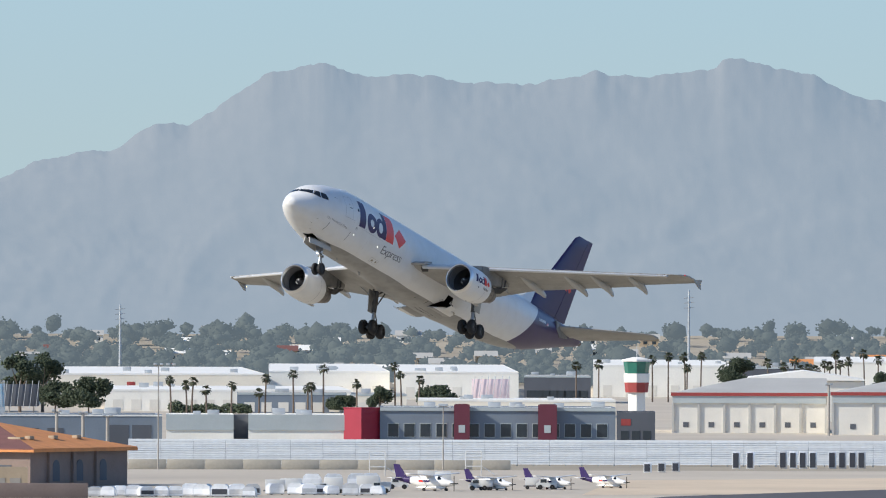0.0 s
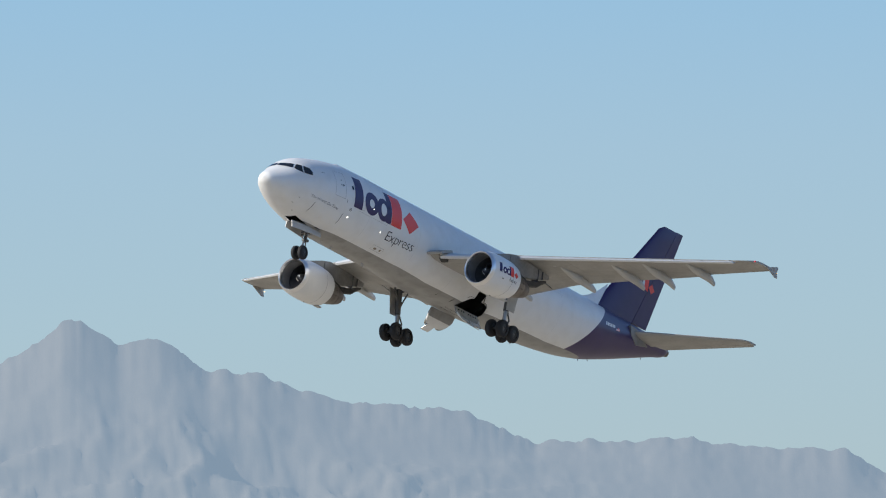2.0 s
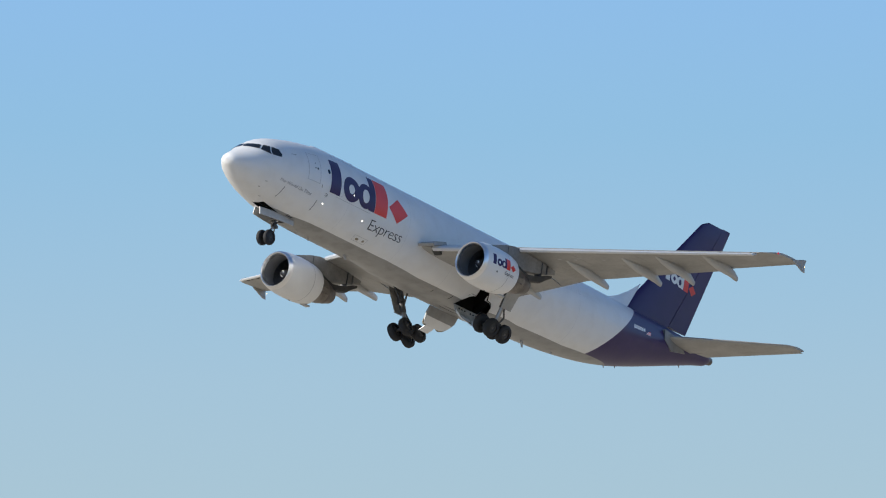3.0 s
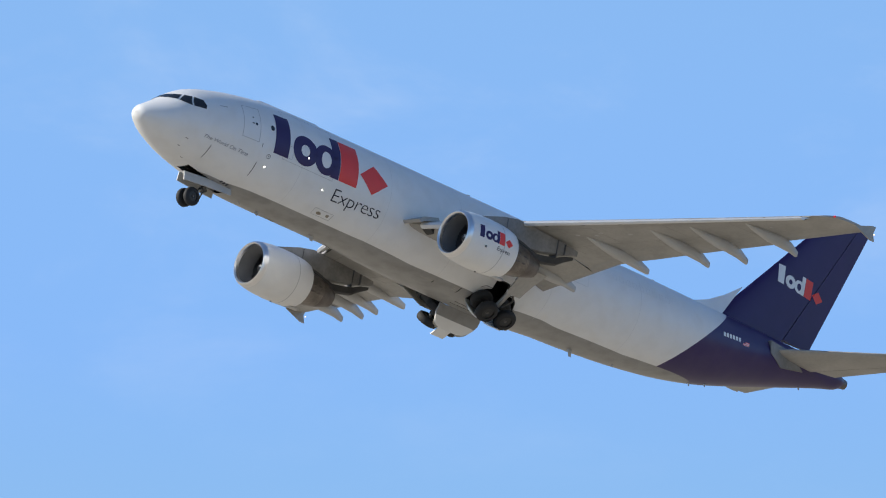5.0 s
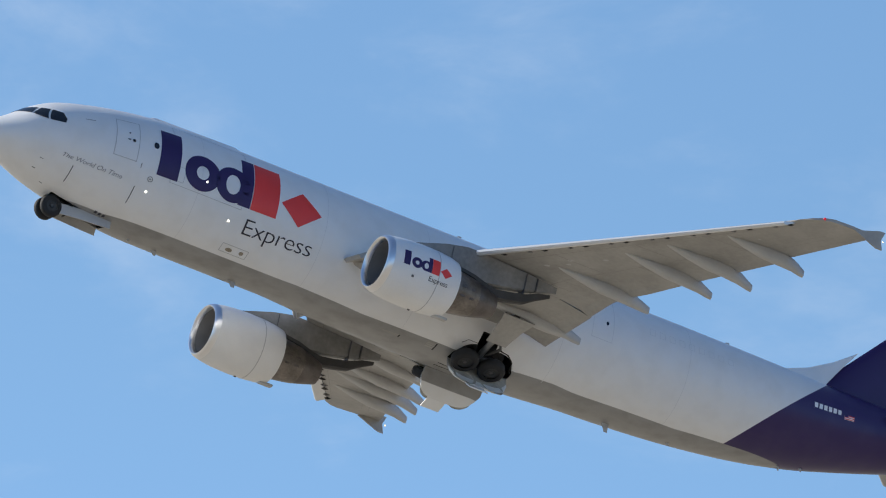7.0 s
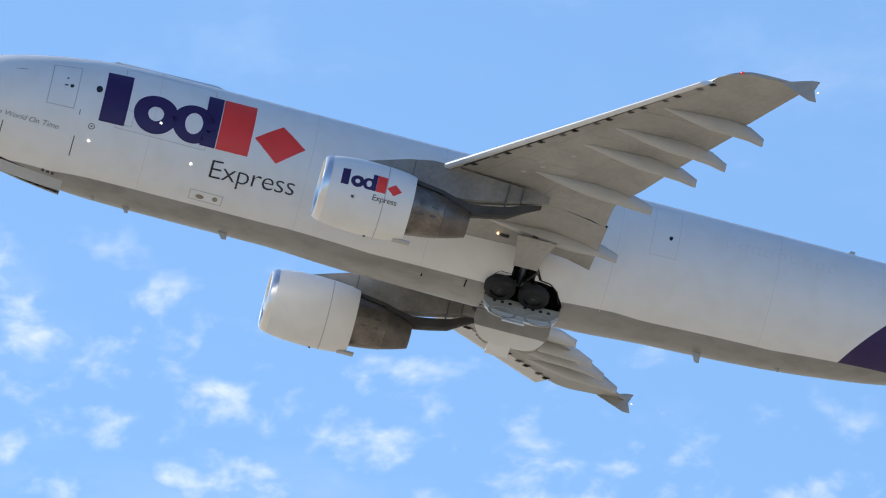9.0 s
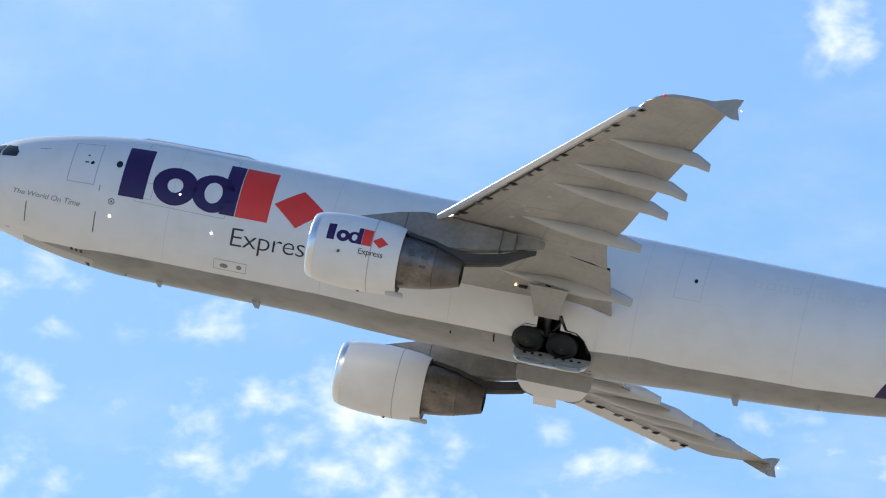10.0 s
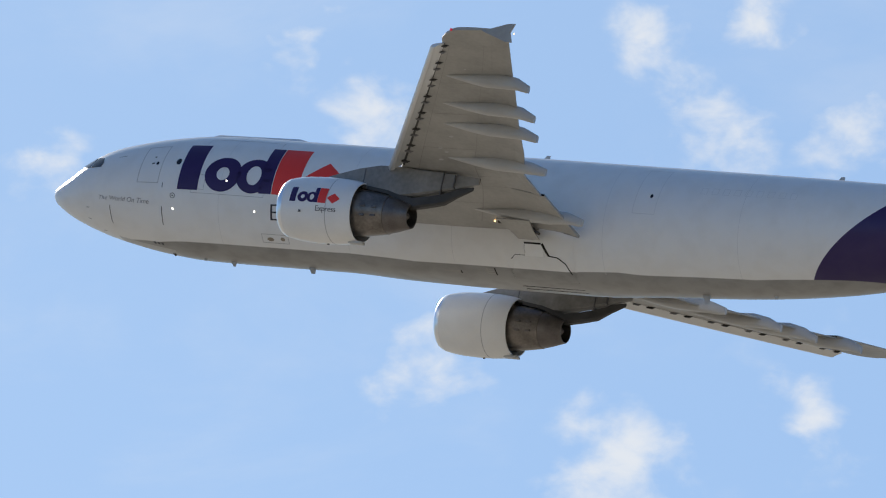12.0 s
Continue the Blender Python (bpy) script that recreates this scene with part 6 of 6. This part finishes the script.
PALMS = [(1.344, 2850, 9.4), (1.241, 2850, 9.2), (1.266, 2870, 8.0), (1.168, 2850, 6.8), (1.045, 2850, 8.1), (0.878, 2860, 10.0), (0.738, 2850, 11.2), (0.646, 2850, 8.0), (0.590, 2850, 12.7), (0.668, 2860, 7.2), (0.908, 2860, 6.0), (0.425, 2850, 8.5), (0.235, 2860, 13.2), (0.204, 2870, 11.0), (0.120, 2870, 9.6),
         (-1.037, 3300, 13.5), (-1.115, 3300, 14.6), (-1.199, 3300, 14.4), (-1.207, 3290, 11.0), (-1.275, 3300, 14.8), (-1.610, 3350, 12.4), (-1.680, 3350, 11.2), (-1.736, 3350, 13.0), (-1.766, 3350, 10.5), (-1.811, 3350, 10.8), (-1.842, 3350, 10.2), (-1.887, 3350, 12.0), (-1.917, 3350, 11.4), (-1.943, 3350, 15.2), (-1.965, 3350, 12.0), (-2.010, 3350, 12.8), (-2.085, 3350, 15.4), (-2.152, 3350, 13.4), (-0.660, 3200, 12.0), (-0.771, 3200, 12.5)]
for i, (a, d, h) in enumerate(PALMS):
    palm(a, d, h, i + 1, 1.15 if d > 3000 else 1.0)


def hedge_row():
    rng = np.random.default_rng(5)
    cs, sz = [], []
    for _ in range(900):
        a, d = rng.uniform(0.948, 1.353), rng.uniform(2880, 2900)
        p = plan(a, d, 0)
        hmax = 2.2 + 1.6 * noise.noise(Vector((a * 14, 1, 0)))
        cs.append((p.x, p.y, rng.uniform(0.1, max(0.6, hmax))))
        sz.append(rng.uniform(0.3, 0.7))
    tagged(new("shrubs", leaf_mesh("shrubs", *clumps(rng, cs, np.array(sz)), C_LEAF)), "grey-green shrubs along the airport road", "shrubs", kind="stuff")


hedge_row()


def far_woods():
    rng = np.random.default_rng(11)
    bm = bmesh.new()
    bmesh.ops.create_icosphere(bm, subdivisions=1, radius=1.0)
    ball = np.array([v.co[:] for v in bm.verts])
    tri = np.array([[v.index for v in f.verts] for f in bm.faces])
    bm.free()
    verts, faces, cs, sz, start = [], [], [], [], 0
    for _ in range(2700):
        a, f = rng.uniform(-4.6, 7.0), rng.uniform(0, 1) ** 1.15
        d = 3970 + 780 * f
        h = rng.uniform(3.4, 8.0) * (1.0 if rng.uniform() < 0.9 else 1.45)
        w = h * rng.uniform(0.7, 1.5)
        p = plan(a, d, rise(d))
        for _ in range(2):
            c = np.array([p.x, p.y, p.z]) + np.array([rng.normal(0, w * 0.20), rng.normal(0, w * 0.20), h * rng.uniform(0.42, 0.68)])
            r = np.array([w * 0.36, w * 0.36, h * 0.34]) * rng.uniform(0.75, 1.1)
            lump = 1 + 0.22 * np.sin(ball @ rng.normal(0, 3.5, 3) + rng.uniform(0, 6)) + 0.18 * np.sin(ball @ rng.normal(0, 7, 3)) + rng.uniform(-0.12, 0.12, len(ball))
            verts.append(c + ball * lump[:, None] * r)
            faces.append(tri + start)
            start += len(ball)
            q = rng.normal(0, 1, (32, 3))
            q = q / np.linalg.norm(q, axis=1)[:, None] * rng.uniform(0.82, 1.2, (32, 1))
            cs.append(c + q * r)
            sz.append(rng.uniform(0.28, 0.75, 32) * (w / 7) ** 0.5)
    v, f = clumps(rng, np.concatenate(cs), np.concatenate(sz))
    verts.append(v)
    faces.append(f + start)
    tagged(new("far_trees", leaf_mesh("far_trees", np.concatenate(verts), np.concatenate(faces), C_WOODS)), "grey-green suburban trees towards the hills, haze painted in", "trees", kind="stuff")


far_woods()


def house(a, d, w, wall, roof, group="far houses"):
    b = empty("house", "small far house among suburban trees", "house", group, spot(a, d, z=rise(d)))
    part("wall", box(bmesh.new(), 0, w, 0, 9, -0.4, 3.2), wall, b, sharp=0)
    rings = [[Vector((x, y, z)) for y, z in ((-0.5, 3.1), (4.5, 5.2), (9.5, 3.1))] for x in (-0.5, w + 0.5)]
    part("roof", loft(rings), roof, b, sharp=0)
    for k in range(2):
        part("window", box(bmesh.new(), w * (0.2 + 0.45 * k), w * (0.2 + 0.45 * k) + 1.6, -0.05, 0.02, 1.0, 2.2), C_GLASS, b, sharp=0)


rnd = random.Random(8)
for k in range(110):
    d = rnd.uniform(4020, 4740)
    house(rnd.uniform(-4.0, 6.6), d, rnd.uniform(6, 11), rnd.choice((C_WHITEWALL, C_WHITEWALL, C_BEIGEWALL, C_TAN)), rnd.choice((C_ROOFWHITE, C_ROOFGREY, C_ROOFGREY, C_ROOFWHITE, C_ROOFGREY, C_TILEDARK, C_ROOFWHITE, C_TILEDARK, C_ROOFGREY, C_ROOFWHITE, C_ROOFGREY)))
for a, d, w in ((-1.72, 4360, 9), (-2.06, 4420, 12), (-2.35, 4300, 10)):
    house(a, d, w, C_TAN, C_TILE)


# ---- apron clutter ----
def container(m, open_side=False, s=1.0):
    b = empty("cargo_container", "open air cargo container on the apron, its dark inside painted on a panel" if open_side else "silver aluminium air cargo container on the apron", "container", "cargo containers", m)
    w, h = 2.9 * s, 2.1 * s
    pts = [(0, 0.25), (w, 0.25), (w, h * 0.62), (w * 0.93, h * 0.86), (w * 0.80, h), (w * 0.20, h), (w * 0.07, h * 0.86), (0, h * 0.62)]
    part("shell", loft([[Vector((x, y, z)) for x, z in pts] for y in (0, 2.2)]), C_ALU, b, sharp=30)
    part("pallet", box(bmesh.new(), -0.1, w + 0.1, -0.1, 2.3, 0.12, 0.25), C_GALV, b, sharp=0)
    # on open containers a dark panel paints the shaded inside
    part("door_panel", box(bmesh.new(), w * 0.06, w * 0.94, -0.05, 0.0, 0.35, h * 0.62), C_DARKPANEL if open_side else C_ALU, b, sharp=0)
    for x in (0.3, w - 0.3):
        part("wheel", revolve([(-0.08, 0.02), (-0.08, 0.16), (0.08, 0.16), (0.08, 0.02)], (x, 0.2, 0.12), 10, axis="y"), C_RUBBER, b)


rnd = random.Random(31)
at = 0.0
for k in range(12):
    size = rnd.uniform(0.66, 0.86)
    container(spot(1.755, 1572 + rnd.uniform(0, 9), rnd.uniform(-14, 14)) @ Matrix.Translation((at, 0, 0)), k in (4, 9), size)
    at += 2.9 * size * rnd.uniform(0.72, 1.0)
at = 0.0
for k in range(8):
    size = rnd.uniform(0.6, 0.8)
    container(spot(0.855, 1588 + rnd.uniform(0, 10), rnd.uniform(-16, 16)) @ Matrix.Translation((at, 0, 0)), k in (3, 6), size)
    at += 2.9 * size * rnd.uniform(0.8, 1.15)
for x in (1.051, 0.978):
    container(spot(x, 1590), True, 0.75)
for i, x in enumerate((0.693, 0.587, 0.472, 0.402)):
    container(spot(x, 1660 + 3 * i), False, 0.95)


def cart(m, w, h, mat, label):
    b = empty("baggage_cart", label, "cart", "ramp carts", m)
    part("box_body", box(bmesh.new(), 0, w, 0, 1.8, 0.55, h, 0.06), mat, b)
    part("deck", box(bmesh.new(), -0.2, w + 0.2, -0.05, 1.85, 0.4, 0.55), C_DARKWALL, b, sharp=0)
    for x in (0.35, w - 0.35):
        part("wheel", revolve([(-0.1, 0.02), (-0.1, 0.28), (0.1, 0.28), (0.1, 0.02)], (x, -0.02, 0.28), 12, axis="y"), C_RUBBER, b)


for x, d, w, h in ((0.878, 1602, 2.8, 2.0), (0.802, 1606, 3.0, 2.1), (0.668, 1604, 2.2, 1.5), (0.584, 1612, 2.6, 2.2), (0.425, 1622, 3.2, 2.3), (0.324, 1624, 2.0, 1.4), (-0.179, 1640, 2.0, 1.5), (-0.408, 1652, 2.2, 1.7), (0.123, 1690, 2.8, 2.1), (0.039, 1690, 2.4, 2.0)):
    cart(spot(x, d), w, h, C_TRUCKWHITE, "white box-bodied ramp cart")
for x, d in ((-1.434, 1880), (-1.504, 1880), (-1.666, 1885), (-1.716, 1885), (-1.764, 1885), (-1.814, 1885), (-1.909, 1888), (-1.959, 1888), (-2.010, 1888), (-2.054, 1888), (-0.995, 1830), (-1.065, 1835), (-1.135, 1840)):
    c = empty("utility_cabinet", "tall dark louvred equipment cabinet by the fence", "cabinet", "equipment cabinets", spot(x, d))
    part("body", box(bmesh.new(), 0, 1.25, 0, 1.4, 0, 2.8 if d > 1850 else 1.6, 0.06), C_ALU, c)
    part("door_panel", box(bmesh.new(), 0.08, 1.0, -0.05, 0, 0.2, 2.6 if d > 1850 else 1.4), C_DARKPANEL, c, sharp=0)


def ramp_tug(m):
    b = empty("ramp_tug", "small white and dark ramp tug", "vehicle", "ramp tugs", m)
    part("body", loft([[Vector((x, y, z)) for x, z in ((0, 0.35), (2.9, 0.35), (2.9, 0.9), (1.7, 1.0), (1.5, 1.55), (0.5, 1.6), (0.3, 1.0), (0, 0.95))] for y in (0, 1.5)]), C_TRUCKWHITE, b, sharp=30)
    part("cab_glass", box(bmesh.new(), 0.6, 1.45, -0.03, 0.0, 1.02, 1.48), C_GLASS, b, sharp=0)
    for x in (0.55, 2.3):
        part("wheel", revolve([(-0.12, 0.02), (-0.12, 0.36), (0.12, 0.36), (0.12, 0.02)], (x, 0.0, 0.36), 14, axis="y"), C_RUBBER, b)


for x, d in ((0.626, 1600), (0.361, 1612), (0.268, 1650), (-0.129, 1640), (-0.464, 1650)):
    ramp_tug(spot(x, d))


def loader_stand(m):
    b = empty("maintenance_stand", "white steel maintenance stand with rails", "platform", "maintenance stands", m)
    for x in (0, 2.4):
        for y in (0, 2):
            part("leg", tube(bmesh.new(), (x, y, 0), (x, y, 3.8), 0.07, 0.07, 6), C_TRUCKWHITE, b)
    for z in (1.4, 2.8):
        part("deck", box(bmesh.new(), -0.1, 2.6, -0.1, 2.1, z, z + 0.12), C_TRUCKWHITE, b, sharp=0)
    for z in (3.3, 3.8):
        part("rail", tube(bmesh.new(), (0, 0, z), (2.4, 0, z), 0.05, 0.05, 6), C_TRUCKWHITE, b)
    part("stair", box(bmesh.new(), 2.5, 4.6, 0.2, 1.2, 0, 0.12, m=Matrix.Translation((2.5, 0, 0.9)) @ Matrix.Rotation(radians(32), 4, "Y") @ Matrix.Translation((-2.5, 0, 0.4))), C_TRUCKWHITE, b, sharp=0)


loader_stand(spot(0.361, 1780))
loader_stand(spot(-0.115, 1790))


# small high-wing feeder planes
def feeder(m):
    b = empty("feeder_plane", "white high-wing turboprop feeder plane with purple tail", "airplane", "feeder planes", m)
    prof = [(0.0, 0.25, 0.25, 1.35), (0.5, 0.45, 0.5, 1.4), (1.6, 0.6, 0.65, 1.45), (2.4, 0.8, 0.9, 1.6), (3.4, 0.85, 1.0, 1.7), (7.2, 0.85, 0.95, 1.7), (9.5, 0.5, 0.6, 1.9), (12.3, 0.12, 0.2, 2.2)]
    n = 16
    part("fuselage", loft([[Vector((-s, w * math.cos(t), z + h * math.sin(t))) for t in (2 * math.pi * i / n for i in range(n))] for s, w, h, z in prof]), M_WHITE, b)
    part("tail_cone", loft([[Vector((-s, w * math.cos(t), z + h * math.sin(t))) for t in (2 * math.pi * i / n for i in range(n))] for s, w, h, z in ((9.0, 0.6, 0.71, 1.86), (10.6, 0.36, 0.46, 2.0), (12.45, 0.13, 0.22, 2.2))]), M_PURPLE, b, "purple tail cone")
    part("wing", loft([foil(-4.0, -5.9 + 0.7 * abs(y) / 8, y, 2.72 + abs(y) * 0.05, 0.22) for y in (-7.9, -3, 0, 3, 7.9)]), M_WHITE, b)
    part("fin", loft([foil(-9.6 - (z - 2) * 0.75, -12.2 - (z - 2) * 0.25, 0, z, 0.18, upright=True) for z in (2.0, 3.4, 4.7)]), M_PURPLE, b, "purple fin")
    part("tailplane", loft([foil(-10.9, -12.2, y, 2.35, 0.12) for y in (-3.1, 0, 3.1)]), M_WHITE, b)
    part("cargo_pod", loft([[Vector((-s, w * math.cos(t), 0.62 + h * math.sin(t))) for t in (2 * math.pi * i / 12 for i in range(12))] for s, w, h in ((1.8, 0.2, 0.1), (2.6, 0.6, 0.32), (6.6, 0.6, 0.32), (8.0, 0.15, 0.1))]), M_WHITE, b)
    part("propeller", box(box(bmesh.new(), 0.02, 0.1, -0.08, 0.08, 0.05, 2.65), 0.02, 0.1, -1.3, 1.3, 1.27, 1.43), M_DARK, b, sharp=0)
    part("windscreen", loft([[Vector((-s, w * math.cos(t), 1.95 + h * math.sin(t))) for t in (0.15, 0.6, 1.2, 1.94, 2.54, 2.99)] for s, w, h in ((2.35, 0.78, 0.45), (3.0, 0.86, 0.75))], closed=False), M_GLASS, b)
    for y in (-0.87, 0.87):
        part("sign_bars", box(bmesh.new(), -5.9, -4.6, y - 0.02, y + 0.02, 1.6, 1.95), M_PURPLE, b, sharp=0)
        part("sign_bars", box(bmesh.new(), -6.9, -5.95, y - 0.02, y + 0.02, 1.6, 1.95), M_RED, b, sharp=0)
    for x, y in ((-1.6, 0), (-5.2, 1.7), (-5.2, -1.7)):
        part("gear_leg", tube(bmesh.new(), (x, y * 0.35, 1.0), (x, y, 0.3), 0.07, 0.06, 6), M_STRUT, b)
        part("wheel", revolve([(-0.1, 0.02), (-0.1, 0.3), (0.1, 0.3), (0.1, 0.02)], (x, y, 0.3), 12, axis="y"), M_TYRE, b)
        part("wing_strut", tube(bmesh.new(), (-5.0, 0.8 if y >= 0 else -0.8, 1.0), (-5.0, 4.0 if y >= 0 else -4.0, 2.85), 0.06, 0.06, 6), M_WHITE, b) if y else None
    return b


first = feeder(spot(-0.056, 1632, -34) @ Matrix.Scale(0.8, 4))
for x, d in ((-0.345, 1640), (-0.635, 1650), (-0.91, 1664)):
    copy_thing(first, spot(x, d, -34) @ Matrix.Scale(0.8, 4))


# ---- what moves ----
# seconds, place of the nose tip relative to the eye, heading, nose-up angle, bank
FLIGHT = [(0, -853.94, -474.94, 9.95, -0.07, 15.6, 0.27), (0.5, -809.04, -472.53, 15.51, -0.06, 15.59, 0.38), (1, -764.09, -470.22, 21.29, -0.05, 15.49, 0.48), (1.5, -719.23, -467.68, 27.2, -0.04, 15.3, 0.55), (2, -674.6, -463.99, 32.95, -0.04, 15.08, 0.57), (2.5, -629.02, -463.11, 39.6, -0.04, 14.89, 0.53), (3, -583.46, -462.11, 46.32, -0.05, 14.76, 0.51), (3.5, -537.93, -460.98, 53.13, -0.05, 14.7, 0.54), (4, -492.62, -459.44, 60.09, -0.04, 14.62, 0.72), (4.5, -447.53, -457.52, 67.19, -0.02, 14.53, 1.03), (5, -402.5, -455.4, 74.37, 0.01, 14.44, 1.36), (5.5, -357.41, -453.26, 81.59, 0.03, 14.36, 1.61), (6, -312.23, -451.14, 88.84, 0.04, 14.3, 1.77), (6.5, -267.09, -449.06, 96.09, 0.05, 14.21, 1.89), (7, -222, -447.28, 103.32, 0.05, 13.95, 1.7), (7.5, -176.95, -445.79, 110.53, 0.05, 13.54, 1.27), (8, -131.95, -444.41, 117.79, 0.05, 13.15, 0.81), (8.5, -86.97, -443.01, 125.18, 0.04, 12.95, 0.56), (9, -42.01, -441.55, 132.71, 0.02, 12.97, 0.56), (9.5, 2.8, -440.11, 140.23, 0.02, 12.98, 0.59), (10, 47.38, -438.78, 147.74, 0.02, 12.91, 0.64), (10.5, 91.75, -437.53, 155.25, 0.03, 12.78, 0.7), (11, 135.95, -436.33, 162.73, 0.04, 12.6, 0.77), (11.5, 180.14, -435.2, 170.18, 0.06, 12.5, 0.77), (12, 224.44, -434.11, 177.56, 0.06, 12.56, 0.59)]
LEG = [(0, 0), (1.0, 1), (2.0, 4), (2.5, 13), (3.0, 21), (3.5, 28.5), (4.5, 45), (5.5, 55), (6.5, 61), (7.5, 65.5), (8.5, 68.5), (9.5, 70), (10.9, 73), (11.5, 80), (12, 82)]
DOOR = [(0, 32), (0.5, 60), (1.0, 80), (1.5, 87), (6.0, 87), (8.0, 85), (9.4, 80), (9.8, 75), (10.2, 68), (10.5, 60), (10.9, 42), (11.3, 22), (11.5, 11), (11.8, 0), (12, 0)]
NOSE_LEG = [(0, 2), (1.0, 14), (2.0, 20), (2.5, 26), (3.5, 33), (4.5, 42), (5.5, 50), (6.5, 60), (7.5, 82), (8.2, 95), (12, 96)]
NOSE_DOOR = [(0, 95), (7.6, 95), (8.6, 70), (9.2, 25), (9.7, 0), (12, 0)]


def motions():
    walk(airliner, [(t, pose(x, y, z + EYE_Z, bank, -up, yaw)) for t, x, y, z, yaw, up, bank in FLIGHT])
    for gear, side in ((port_gear, 1), (starboard_gear, -1)):
        walk(gear, [(t, pose(-25.5, 4.85 * side, -0.95, -a * side)) for t, a in LEG])
    for door, hinge, side in ((port_door, port_hinge, 1), (starboard_door, starboard_hinge, -1)):
        walk(door, [(t, pose(*hinge, -a * side)) for t, a in DOOR])
    walk(nose_gear, [(t, pose(-6.65, 0, -1.9, 0, -a)) for t, a in NOSE_LEG])
    for door, hinge, side in ((nose_port_door, nose_port_hinge, 1), (nose_starboard_door, nose_starboard_hinge, -1)):
        walk(door, [(t, pose(*hinge, a * side)) for t, a in NOSE_DOOR])


motions()
